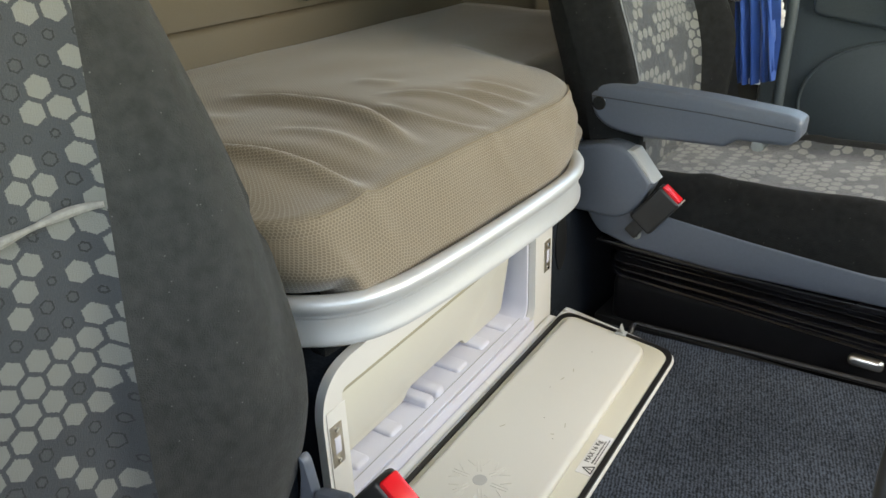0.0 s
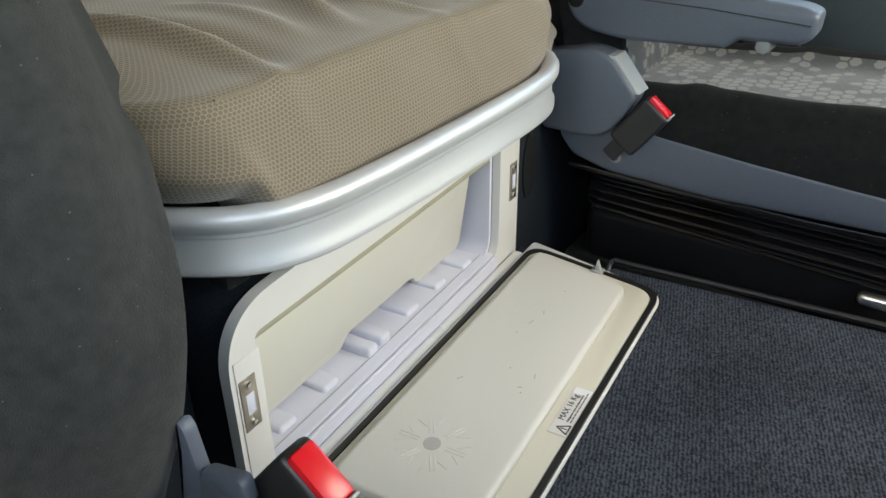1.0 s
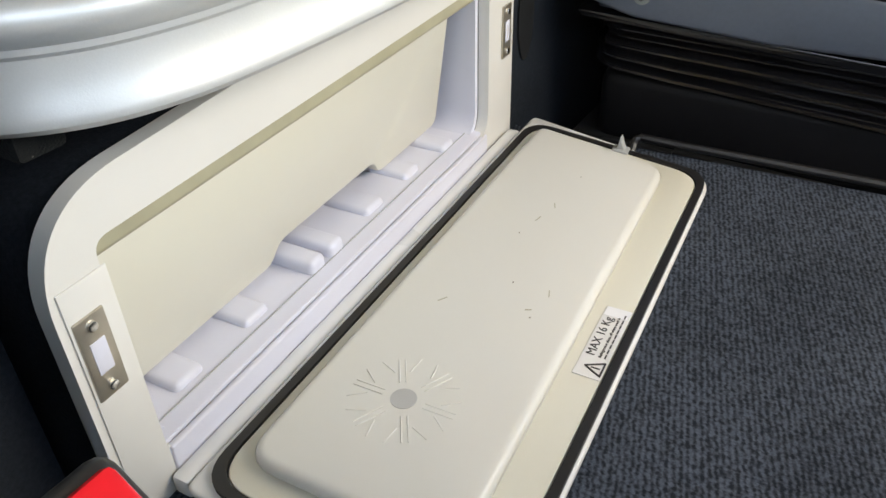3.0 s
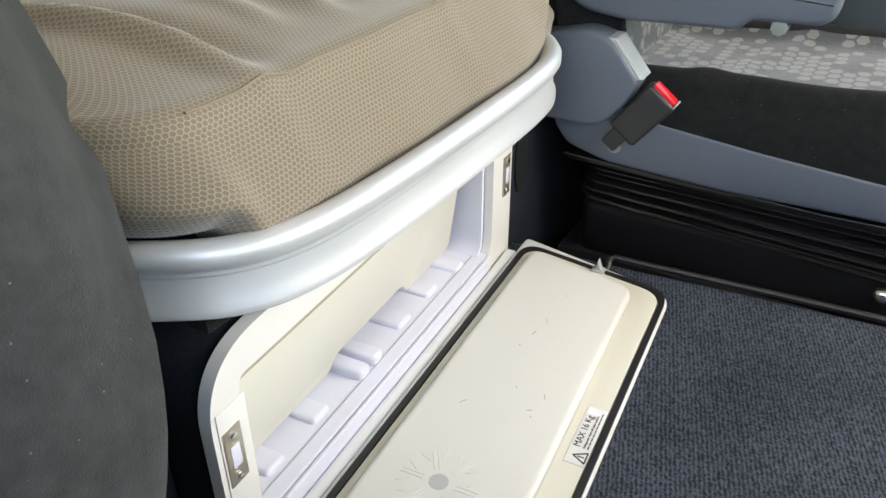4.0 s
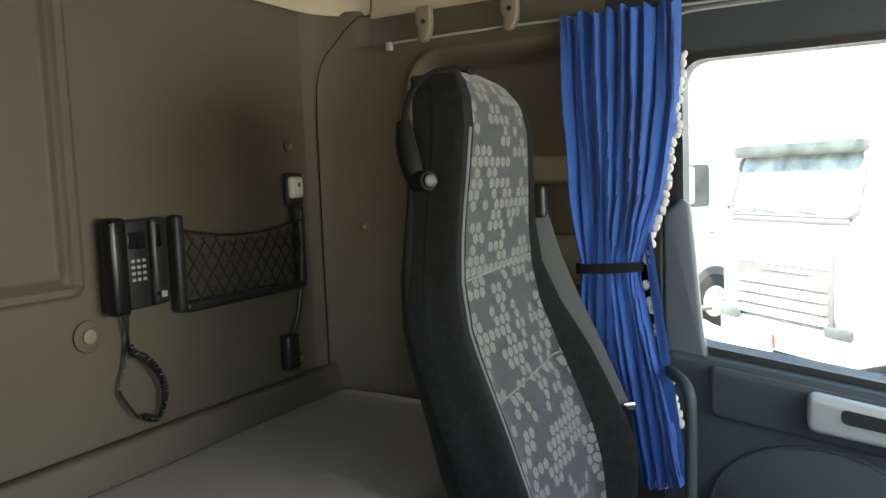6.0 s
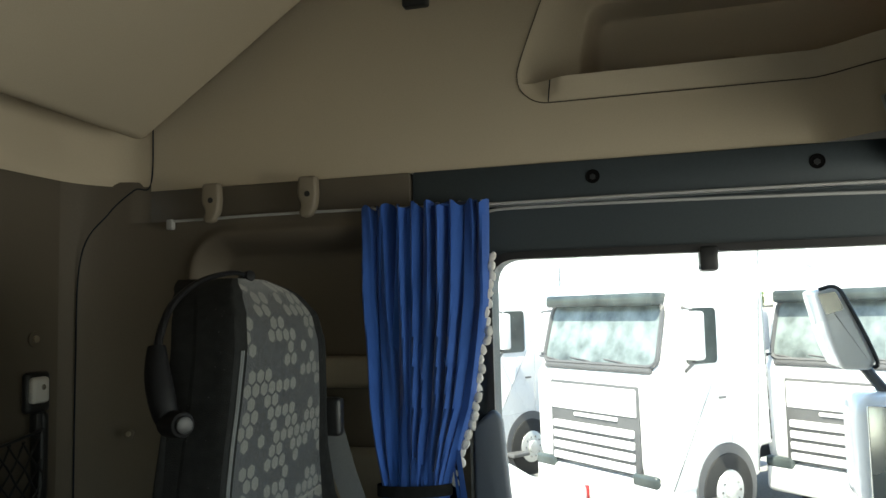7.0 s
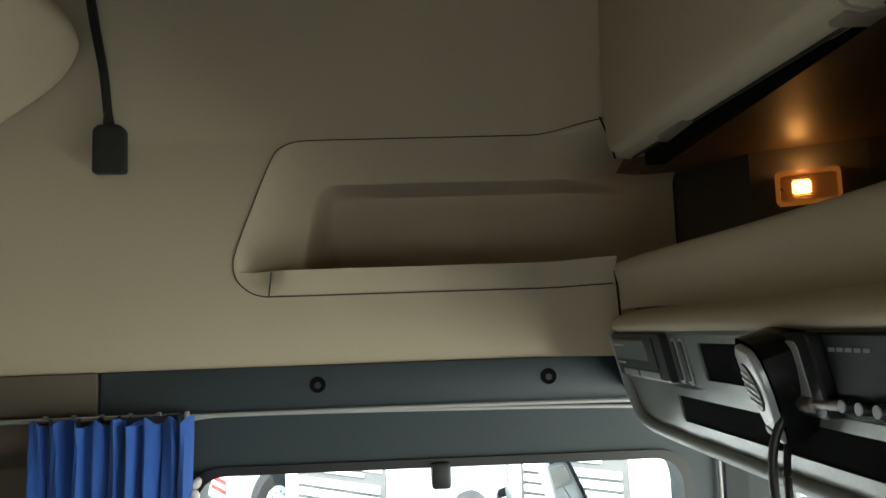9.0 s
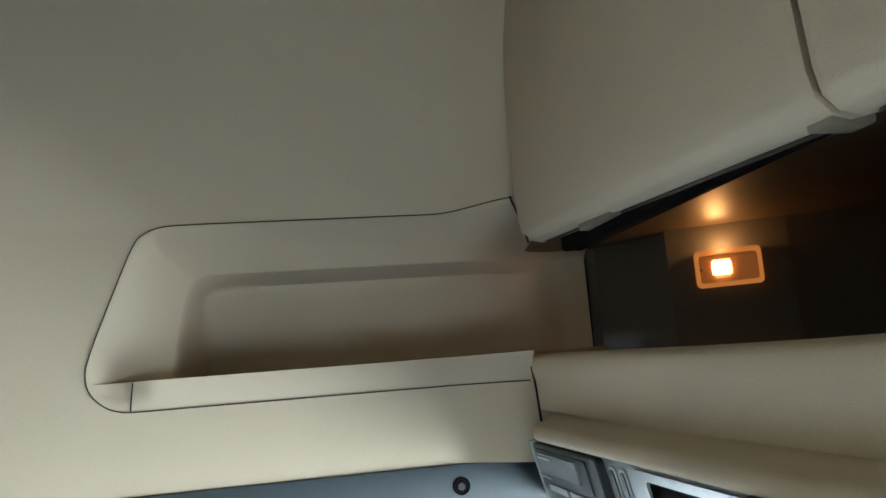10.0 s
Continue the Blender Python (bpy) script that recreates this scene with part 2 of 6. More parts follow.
# Olive for the painted shadow strip in the fridge and for lid scuffs.
M_SHADESCUFF = mat("olive_shadow_and_scuff", (0.38, 0.355, 0.25), rough=0.5, var=0.15, scale=30)
M_GUN = mat("dull_metal", (0.24, 0.21, 0.20), rough=0.35, metal=0.8, var=0.2)
M_PLUG = mat("grey_plug", (0.43, 0.43, 0.42), rough=0.4, var=0.08)
M_MATTE = mat("matt_black", (0.008, 0.008, 0.009), rough=0.5, spec=0.15, var=0.2)
M_SHELL = mat("shell_black", (0.006, 0.006, 0.006), rough=0.24, spec=0.28, var=0.1)
M_RED = mat("red_button", (0.62, 0.012, 0.02), rough=0.28, var=0.05)
M_CHROME = mat("bright_metal", (0.75, 0.74, 0.72), rough=0.22, metal=1.0, var=0.08)
M_NICKEL = mat("latch_metal", (0.55, 0.50, 0.42), rough=0.35, metal=0.9, var=0.15)
M_BLUE = mat("blue_cloth", (0.030, 0.098, 0.36), rough=0.8, var=0.12, scale=25, bump=0.2, bump_scale=900, sheen=0.2, spec=0.2)
M_LACE = mat("white_lace", (0.72, 0.70, 0.66), rough=0.95, var=0.2, scale=200, bump=0.6, bump_scale=500)
M_LACE2 = mat("worn_cloth", (0.20, 0.195, 0.18), rough=0.95, var=0.3, scale=150, bump=0.5, bump_scale=600)
M_BELT = mat("belt_webbing", (0.17, 0.18, 0.185), rough=0.8, var=0.12, scale=400, bump=0.3, bump_scale=900)
M_LABEL = mat("label_paper", (0.80, 0.81, 0.84), rough=0.4, var=0.03)
M_INK = mat("print_ink", (0.015, 0.015, 0.018), rough=0.5)
M_PIPE = mat("white_piping", (0.36, 0.36, 0.35), rough=0.4, var=0.06)
M_BROWN = mat("gloss_brown", (0.10, 0.070, 0.045), rough=0.52, var=0.15, scale=30)
M_GREYM = mat("console_grey", (0.22, 0.236, 0.228), rough=0.20, var=0.1, scale=200, bump=0.15, bump_scale=1000)
# Base colour made dark to carry the shade that the lockers cast inside.
M_SHELF = mat("shelf_in_shade", (0.078, 0.071, 0.062), rough=0.6, var=0.1, scale=60)
M_SMOKE = mat("dark_screen", (0.01, 0.011, 0.012), rough=0.12)
M_LAMPLENS = clear("amber_lens", (1.0, 0.62, 0.25), 0.25, 1.3)
M_BULB = glow("amber_bulb", (1.0, 0.50, 0.14), 2.0)
M_LAMPRIM = glow("lit_amber_rim", (1.0, 0.30, 0.05), 0.032)
M_LAMPBACK = glow("lit_amber_reflector", (0.9, 0.28, 0.05), 0.010)
M_GLASS = clear("window_glass", (0.97, 1.0, 0.99), 0.0, 1.06)
M_ASPHALT = mat("pale_concrete", (0.30, 0.295, 0.28), rough=0.9, var=0.3, scale=20, bump=0.4, bump_scale=60, big=0.3)
M_TRUCK = mat("white_paint", (0.80, 0.80, 0.80), rough=0.25, var=0.03, scale=2, coat=0.5)
# Colour noise on both glasses paints the look of reflected sky and trees.
M_SCREEN = mat("painted_reflection_glass", (0.16, 0.19, 0.19), rough=0.05, var=1.0, scale=3.4, big=1.3)
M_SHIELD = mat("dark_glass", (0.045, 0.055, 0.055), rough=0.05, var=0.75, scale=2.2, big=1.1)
M_TYRE = mat("tyre", (0.02, 0.02, 0.02), rough=0.8, var=0.2)
M_GRILLE = mat("dark_grille", (0.095, 0.096, 0.10), rough=0.5)
M_LAMPRED = mat("tail_lamp_red", (0.5, 0.02, 0.02), rough=0.2, coat=0.5)
M_LEAF = mat("foliage", (0.06, 0.10, 0.025), rough=0.8, var=0.5, scale=3)

# ---- builders ----
def obj(name, bm, material, parent=None, label="", smooth=True):
    me = bpy.data.meshes.new(name)
    bmesh.ops.recalc_face_normals(bm, faces=bm.faces)
    for f in bm.faces:
        f.smooth = smooth
    if smooth and len(bm.faces) < 600:
        area = {f: f.calc_area() for f in bm.faces}
        for f in bm.faces:
            f.smooth = any(area[g] > 0.3 * area[f] for e in f.edges for g in e.link_faces if g is not f)
    bm.to_mesh(me)
    bm.free()
    me.materials.append(material)
    if smooth:
        me.set_sharp_from_angle(angle=radians(38))
    ob = new(name, me)
    ob.parent = parent
    if label:
        tagged(ob, label)
    return ob


part = obj


def thing(name, label, category, at=(0, 0, 0), rz=0.0, group="", kind=""):
    ob = new(name)
    ob.empty_display_size = 0.05
    ob.matrix_world = pose(*at, 0, 0, rz)
    return tagged(ob, label, category, group, kind)


def structure(name, bm, material, label, category="structure", smooth=True):
    return tagged(obj(name, bm, material, None, "", smooth), label, category, "", "structure")


def rbox(lo, hi, r=0.004, seg=2, bm=None, m=None):
    """A box from corner lo to corner hi with rounded edges."""
    out = bm or bmesh.new()
    t = bmesh.new()
    c = [(a + b) / 2 for a, b in zip(lo, hi)]
    d = [abs(b - a) for a, b in zip(lo, hi)]
    bmesh.ops.create_cube(t, size=1, matrix=Matrix.Translation(c) @ Matrix.Diagonal((*d, 1)))
    r = min(r, min(d) * 0.49)
    if r > 0:
        bmesh.ops.bevel(t, geom=t.edges[:] + t.verts[:], offset=r, segments=seg, affect="EDGES", profile=0.5)
    if m is not None:
        bmesh.ops.transform(t, matrix=m, verts=t.verts)
    join(out, t)
    return out


def join(out, t):
    vs = [out.verts.new(v.co) for v in t.verts]
    t.verts.index_update()
    for f in t.faces:
        try:
            out.faces.new([vs[v.index] for v in f.verts])
        except ValueError:
            pass
    t.free()
    return out


def cyl(p, q, r, seg=20, r2=None, bevel=0.0, bm=None):
    """A round bar from p to q."""
    out = bm or bmesh.new()
    t = bmesh.new()
    p, q = Vector(p), Vector(q)
    m = Matrix.Translation((p + q) / 2) @ (q - p).to_track_quat("Z", "Y").to_matrix().to_4x4()
    bmesh.ops.create_cone(t, cap_ends=True, segments=seg, radius1=r, radius2=r if r2 is None else r2, depth=(q - p).length, matrix=m)
    if bevel:
        es = [e for e in t.edges if any(len(f.verts) > 4 for f in e.link_faces)]
        bmesh.ops.bevel(t, geom=es, offset=bevel, segments=2, affect="EDGES", profile=0.5)
    return join(out, t)


def smooth_path(pts, n=8):
    """Points along a Catmull-Rom curve through pts."""
    p = [Vector(a) for a in pts]
    p = [2 * p[0] - p[1]] + p + [2 * p[-1] - p[-2]]
    out = []
    for k in range(1, len(p) - 2):
        for s in range(n):
            t = s / n
            a, b, c, d = p[k - 1], p[k], p[k + 1], p[k + 2]
            out.append(0.5 * (2 * b + (c - a) * t + (2 * a - 5 * b + 4 * c - d) * t * t + (3 * b - a - 3 * c + d) * t ** 3))
    out.append(p[-2])
    return out


def tube(pts, r, seg=8, bm=None, closed=False):
    """A tube along the points; r a number or a function of 0..1."""
    out = bm or bmesh.new()
    pts = [Vector(p) for p in pts]
    n = len(pts)
    up = Vector((0.13, 0.29, 0.95)).normalized()
    rings = []
    for k, p in enumerate(pts):
        a = pts[(k + 1) % n] if closed or k + 1 < n else p
        b = pts[k - 1] if closed or k > 0 else p
        d = (a - b).normalized()
        s = d.cross(up)
        if s.length < 0.05:
            s = d.cross(Vector((1, 0, 0)))
        s.normalize()
        u = s.cross(d).normalized()
        rad = r(k / max(n - 1, 1)) if callable(r) else r
        rings.append([out.verts.new(p + rad * (math.cos(w) * s + math.sin(w) * u)) for w in (math.tau * q / seg for q in range(seg))])
    for k in range(n if closed else n - 1):
        a, b = rings[k], rings[(k + 1) % n]
        for q in range(seg):
            out.faces.new((a[q], a[(q + 1) % seg], b[(q + 1) % seg], b[q]))
    if not closed:
        out.faces.new(rings[0]), out.faces.new(rings[-1][::-1])
    return out


def prism(poly, axis, a, b, bevel=0.0, seg=2, bm=None):
    """A flat outline pushed from a to b along an axis. poly: (x, z) for 'y', (y, z) for 'x', (x, y) for 'z'."""
    out = bm or bmesh.new()
    t = bmesh.new()

    def at(u, v, w):
        return {"x": (w, u, v), "y": (u, w, v), "z": (u, v, w)}[axis]

    lo = [t.verts.new(at(u, v, a)) for u, v in poly]
    hi = [t.verts.new(at(u, v, b)) for u, v in poly]
    n = len(poly)
    t.faces.new(lo), t.faces.new(hi[::-1])
    for k in range(n):
        t.faces.new((lo[k], hi[k], hi[(k + 1) % n], lo[(k + 1) % n]))
    bmesh.ops.recalc_face_normals(t, faces=t.faces)
    if bevel:
        caps = set(t.faces[:2])
        es = {e for f in caps for e in f.edges}
        bmesh.ops.bevel(t, geom=list(es), offset=bevel, segments=seg, affect="EDGES", profile=0.5)
    return join(out, t)


def round_poly(pts, r, seg=5):
    """The outline with rounded corners; r one radius or one for each corner."""
    out, n = [], len(pts)
    for k in range(n):
        p, a, b = Vector(pts[k]), Vector(pts[k - 1]), Vector(pts[(k + 1) % n])
        rk = r[k] if isinstance(r, (list, tuple)) else r
        da, db = (a - p), (b - p)
        rk = min(rk, da.length * 0.48, db.length * 0.48)
        if rk <= 0:
            out.append(tuple(p))
            continue
        pa, pb = p + da.normalized() * rk, p + db.normalized() * rk
        for s in range(seg + 1):
            t = s / seg
            q = pa * (1 - t) ** 2 + 2 * p * t * (1 - t) + pb * t * t
            out.append(tuple(q))
    return out


def ring_prism(outer, inner, axis, a, b, bm=None):
    """A frame: the band between two outlines with the same count of points."""
    out = bm or bmesh.new()

    def at(u, v, w):
        return {"x": (w, u, v), "y": (u, w, v), "z": (u, v, w)}[axis]

    n = len(outer)
    g = [[out.verts.new(at(*p, w)) for p in ring] for ring, w in ((outer, a), (outer, b), (inner, b), (inner, a))]
    for k in range(n):
        j = (k + 1) % n
        for s in range(4):
            p, q = g[s], g[(s + 1) % 4]
            out.faces.new((p[k], p[j], q[j], q[k]))
    return out


def sheet(fn, us, vs, back=None, uvs=None, bm=None):
    """A surface fn(u, v) over the lists us, vs; with back (a vector) it becomes a slab of that depth."""
    out = bm or bmesh.new()
    lay = out.loops.layers.uv.verify() if uvs else None
    g = [[out.verts.new(fn(u, v)) for v in vs] for u in us]
    nu, nv = len(us), len(vs)
    for i in range(nu - 1):
        for j in range(nv - 1):
            f = out.faces.new((g[i][j], g[i + 1][j], g[i + 1][j + 1], g[i][j + 1]))
            if uvs:
                for lp, (a, b) in zip(f.loops, ((i, j), (i + 1, j), (i + 1, j + 1), (i, j + 1))):
                    lp[lay].uv = uvs(us[a], vs[b])
    if back is not None:
        back = Vector(back)
        edge = [(i, 0) for i in range(nu)] + [(nu - 1, j) for j in range(1, nv)] + [(i, nv - 1) for i in range(nu - 2, -1, -1)] + [(0, j) for j in range(nv - 2, 0, -1)]
        rim = [out.verts.new(g[i][j].co + back) for i, j in edge]
        for k in range(len(edge)):
            a, b = edge[k], edge[(k + 1) % len(edge)]
            out.faces.new((g[a[0]][a[1]], rim[k], rim[(k + 1) % len(edge)], g[b[0]][b[1]]))
        out.faces.new(rim)
    return out


def steps(a, b, n):
    return [a + (b - a) * k / n for k in range(n + 1)]


def smooth(a, b, x):
    t = min(max((x - a) / (b - a), 0.0), 1.0)
    return t * t * (3 - 2 * t)


def lerp_table(tab, x):
    if x <= tab[0][0]:
        return tab[0][1]
    for (a, va), (b, vb) in zip(tab, tab[1:]):
        if x <= b:
            return va + (vb - va) * (x - a) / (b - a)
    return tab[-1][1]


def sweep(profile, path, bm=None, closed_profile=True):
    """A profile of (outward, up) carried along a flat path of (x, y); outward lies to the path's right."""
    out = bm or bmesh.new()
    rings = []
    n = len(path)
    for k in range(n):
        a, b = Vector(path[max(k - 1, 0)]), Vector(path[min(k + 1, n - 1)])
        d = (b - a).normalized()
        s = Vector((d.y, -d.x))
        rings.append([out.verts.new((path[k][0] + s.x * o, path[k][1] + s.y * o, z)) for o, z in profile])
    m = len(profile)
    for k in range(n - 1):
        for q in range(m if closed_profile else m - 1):
            j = (q + 1) % m
            out.faces.new((rings[k][q], rings[k][j], rings[k + 1][j], rings[k + 1][q]))
    if closed_profile:
        out.faces.new(rings[0]), out.faces.new(rings[-1][::-1])
    return out


# ---- the cab's shell ----
ZF = 0.045


def sill(x):
    return 0.705 - 0.15 * (x + 0.25)


# floor: carpeted tunnel between the seats, lower wells at both sides
structure("floor", prism(round_poly([(-0.52, 0.80), (1.05, 0.74), (1.05, 1.70), (0.12, 1.645), (-0.52, 1.585)], 0.0), "z", -0.12, ZF, 0.0), M_CARPET, "worn dark blue-grey ribbed carpet over the tunnel", "floor", False)
structure("floor_passenger_well", rbox((-0.55, 1.50, -0.16), (1.05, 2.44, -0.10), 0.0), M_DARK, "black carpet of the passenger footwell", "floor", False)
structure("floor_driver_well", rbox((-0.55, 0.02, -0.26), (1.05, 0.85, -0.20), 0.0), M_DARK, "black carpet of the driver footwell", "floor", False)
edge = smooth_path([(-0.335, 1.585, ZF), (-0.33, 1.600, ZF + 0.016), (-0.28, 1.606, ZF + 0.016), (0.12, 1.648, ZF + 0.010), (0.9, 1.70, ZF + 0.010)], 6)
structure("trim_tunnel_edge", tube(edge, 0.0055, 8), M_RUBBER, "black rubber edging of the tunnel carpet", "trim")

# rear wall with a shallow pressed field
def rear(y, z):
    d = 0.012 * smooth(1.462, 1.448, y) * smooth(0.930, 0.945, z) * smooth(1.47, 1.455, z)
    r = 0.008 * (smooth(1.462, 1.470, y) - smooth(1.485, 1.495, y)) * smooth(0.91, 0.93, z)
    r += 0.008 * (smooth(0.905, 0.913, z) - smooth(0.925, 0.932, z)) * smooth(1.49, 1.47, y)
    return (-1.200 - d + r, y, z)


ys = steps(0.10, 1.40, 14) + steps(1.43, 1.51, 24) + steps(1.55, 2.24, 10)
zs = steps(0.40, 0.88, 6) + steps(0.895, 0.96, 22) + steps(1.0, 1.44, 6) + steps(1.45, 1.48, 6) + steps(1.55, 2.36, 4)
structure("wall_rear", sheet(rear, ys, zs, (-0.05, 0, 0)), M_TAUPE, "taupe moulded rear wall panel with a pressed field", "wall")
structure("trim_rear_ledge", rbox((-1.20, 0.10, 0.475), (-1.163, 2.21, 0.623), 0.012, 3), M_TAUPE, "taupe ledge along the rear wall behind the mattress", "trim")
BAND = [(-1.176, y) for y in steps(0.10, 2.08, 12)] + [(-1.176 + 0.122 * (1 - math.cos(a)) * 0.99, 2.11 + 0.152 * math.sin(a)) for a in steps(0, math.pi / 2, 12)]


def band(u, z):
    x, y = BAND[u]
    return (x - 0.004 * smooth(1.535, 1.52, z), y + 0.004 * smooth(1.535, 1.52, z) * smooth(2.0, 2.2, y), z)


structure("trim_rear_band", sheet(band, list(range(len(BAND))), [1.520, 1.524, 1.53, 1.538, 1.60, 1.66, 1.72]), M_LINER, "beige padded band across the top of the rear wall", "trim")

# side panel behind the passenger door, rounded into the rear wall, with a pressed field
def side(x, z):
    c = 0.0 if x > -1.0 else 0.11 * (1 - math.sqrt(max(0.0, 1 - ((-1.0 - x) / 0.2) ** 2)))
    ix, iz, r = x + 0.935, 1.392 - z, 0.075
    inside = r - math.hypot(r - ix, r - iz) if ix < r and iz < r else min(ix, iz)
    d = 0.055 * smooth(0.0, 0.042, inside)
    rim = 0.012 * math.exp(-((inside + 0.012) / 0.013) ** 2)
    return (x, 2.262 - c + d - rim, z)


xs = steps(-1.20, -1.0, 16) + steps(-0.99, -0.83, 34) + steps(-0.80, -0.345, 8)
zs = steps(0.20, 1.28, 10) + steps(1.29, 1.438, 30)
structure("wall_side_rear", sheet(side, xs, zs), M_TAUPE, "taupe moulded side panel behind the passenger door", "wall")
structure("trim_rear_corner", sheet(lambda x, z: (x, side(x, 0.2)[1] + 0.016 * smooth(-1.10, -1.062, x), z), steps(-1.20, -1.062, 14), [1.430, 1.47, 1.53]), M_TAUPE, "taupe rounded corner of the rear lining", "trim")
structure("wall_outer_rear", rbox((-1.26, 2.335, 0.0), (-0.96, 2.355, 1.75), 0.0), M_TAUPE, "plain outer skin of the cab behind the lining", "wall")
structure("trim_side_beam", rbox((-0.90, 2.270, 1.075), (-0.42, 2.31, 1.140), 0.012, 3), M_CLIP, "taupe horizontal beam in the side panel", "trim")
structure("trim_side_beam_low", rbox((-0.90, 2.270, 0.84), (-0.42, 2.31, 0.955), 0.02, 3), M_CLIP, "taupe lower beam in the side panel", "trim")
structure("trim_corner_seam", tube(smooth_path([(-1.186, 2.188, 0.60), (-1.184, 2.186, 1.10), (-1.176, 2.188, 1.36), (-1.120, 2.205, 1.455), (-1.065, 2.218, 1.505), (-1.054, 2.262, 1.53), (-1.054, 2.266, 1.72)], 8), 0.0017, 6), M_DARK, "dark joint in the rear corner of the lining", "trim")

# upper side lining with its open stowage niche
LINE = [(1.512, 2.288), (1.63, 2.283), (1.90, 2.272), (2.10, 2.235), (2.36, 2.17)]
def lining(x, z):
    y = lerp_table(LINE, z) - 0.085 * smooth(0.30, 0.43, x) - 0.02 * (1 - smooth(-1.2, -1.0, x))
    xo = lerp_table([(1.64, -0.195), (1.66, -0.214), (1.69, -0.222), (1.72, -0.218), (1.86, -0.160), (1.88, -0.145), (1.90, -0.11)], z)
    xi = lerp_table([(1.66, -0.105), (1.83, -0.078)], z)
    lin = min(max((x - xo) / (xi - xo), 0), 1)
    top = min(max((1.897 - z) / 0.075, 0), 1)
    if z > 1.6735:
        a_, b_ = (x - xo) / (xi - xo), (1.897 - z) / 0.075
        ramp = min(lin, top)
        in_ = min(a_, b_) if max(a_, b_) > 3 or min(a_, b_) < -1 else -math.log(math.exp(-7 * a_) + math.exp(-7 * b_)) / 7
        d = 0.042 * ramp * (2 - ramp) + 0.060 * smooth(0.90, 1.14, in_) + 0.016 * smooth(1.1, 1.9, in_)
        d += 0.075 * smooth(1.81, 1.68, z) * smooth(xi - 0.01, xi + 0.03, x)
        yy = y + d + 0.085 * smooth(0.30, 0.43, x) * smooth(0.0, 0.9, (1.897 - z) / 0.075)
        return (x, yy + (2.416 - yy) * smooth(0.34, 0.53, x) * (1 - smooth(1.83, 1.88, z)) - 0.625 * max(0.0, x - 0.532) * (1 - smooth(1.83, 1.88, z)), z)
    if z > 1.632:
        s = (z - 1.632) / 0.0415
        lip = -0.026 * s * smooth(-0.215, -0.12, x) + 0.15 * smooth(0.414, 0.436, x)
        d = 0.020 * lin * (2 - lin) * (1 - smooth(-0.20, -0.13, x)) * smooth(1.634, 1.660, z)
        return (x, y + lip + d, z)
    return (x, y, z)


xs = steps(-1.24, -0.30, 10) + steps(-0.25, -0.05, 50) + steps(0.0, 0.28, 7) + steps(0.29, 0.53, 20) + steps(0.54, 0.582, 4)
zs = steps(1.512, 1.62, 3) + steps(1.630, 1.6730, 14) + [1.6738] + steps(1.680, 1.80, 16) + steps(1.805, 1.905, 26) + steps(1.95, 2.36, 8)
structure("wall_side_upper", sheet(lining, xs, zs), M_LINER, "beige padded upper side lining with an open stowage niche", "wall")


def on_lining(x, z, off=0.0015):
    p = lining(x, z)
    return (p[0], p[1] - off, p[2])


loop = [(x, 1.905 - 0.006 * smooth(0.40, 0.28, x)) for x in steps(0.405, 0.0, 24)]
loop += [(-0.07, 1.899), (-0.115, 1.897), (-0.142, 1.887), (-0.158, 1.868), (-0.189, 1.795), (-0.220, 1.715), (-0.226, 1.685), (-0.220, 1.660), (-0.200, 1.640), (-0.178, 1.6315), (-0.15, 1.630)]
loop += [(x, 1.630) for x in steps(-0.05, 0.408, 28)]
structure("trim_niche_seam", tube(smooth_path([on_lining(x, z) for x, z in loop], 4), 0.0010, 6), M_JOINT, "dark joint round the stowage niche", "trim")
structure("trim_lip_seam", tube([on_lining(-0.166, 1.632), on_lining(-0.164, 1.650), on_lining(-0.160, 1.672)], 0.0010, 6), M_DARK, "thin joint in the niche lip", "trim")

# header strip and rail over the door
structure("trim_header_front", rbox((-0.449, 2.282, 1.440), (0.47, 2.325, 1.512), 0.004), M_TEAL, "dark grey-blue header strip with two screw caps", "trim")
structure("trim_header_rear", rbox((-1.10, 2.280, 1.440), (-0.453, 2.325, 1.512), 0.004), M_TAUPE, "taupe header strip with curtain clips", "trim")
for x in (-0.086, 0.308):
    ring = [(x + 0.0125 * math.cos(a), 2.2815, 1.479 + 0.0125 * math.sin(a)) for a in (math.tau * k / 28 for k in range(28))]
    cap = structure("trim_screw_cap", tube(ring, 0.0012, 8, closed=True), M_HOLE, "round dark screw hole in the header strip", "trim")
    part("hole", cyl((x, 2.284, 1.479), (x, 2.2812, 1.479), 0.0118, 24), M_HOLE, cap)
    part("screw", cyl((x, 2.2813, 1.478), (x, 2.2803, 1.478), 0.006, 6), M_BLACK, cap)

structure("trim_console_end", rbox((0.445, 2.06, 1.452), (1.0, 2.33, 1.583), 0.0), M_TEAL, "dark closing panel behind the console end", "trim", False)
# roof, driver's side with the open doorway, front below and above the windscreen
structure("ceiling", rbox((-1.25, 0.0, 2.34), (1.1, 2.45, 2.40), 0.0), M_LINER, "beige padded roof lining", "ceiling", False)
structure("wall_driver_rear", rbox((-1.25, 0.04, -0.16), (-0.33, 0.10, 2.36), 0.0), M_TAUPE, "taupe side panel behind the driver door", "wall", False)
structure("wall_driver_upper", rbox((-0.33, 0.04, 1.45), (1.1, 0.10, 2.36), 0.0), M_LINER, "beige lining over the open driver doorway", "wall", False)
structure("wall_driver_door", rbox((-0.33, 0.04, -0.26), (0.72, 0.10, 0.72), 0.0), M_TEAL, "dark lower trim of the driver door under its window", "wall", False)
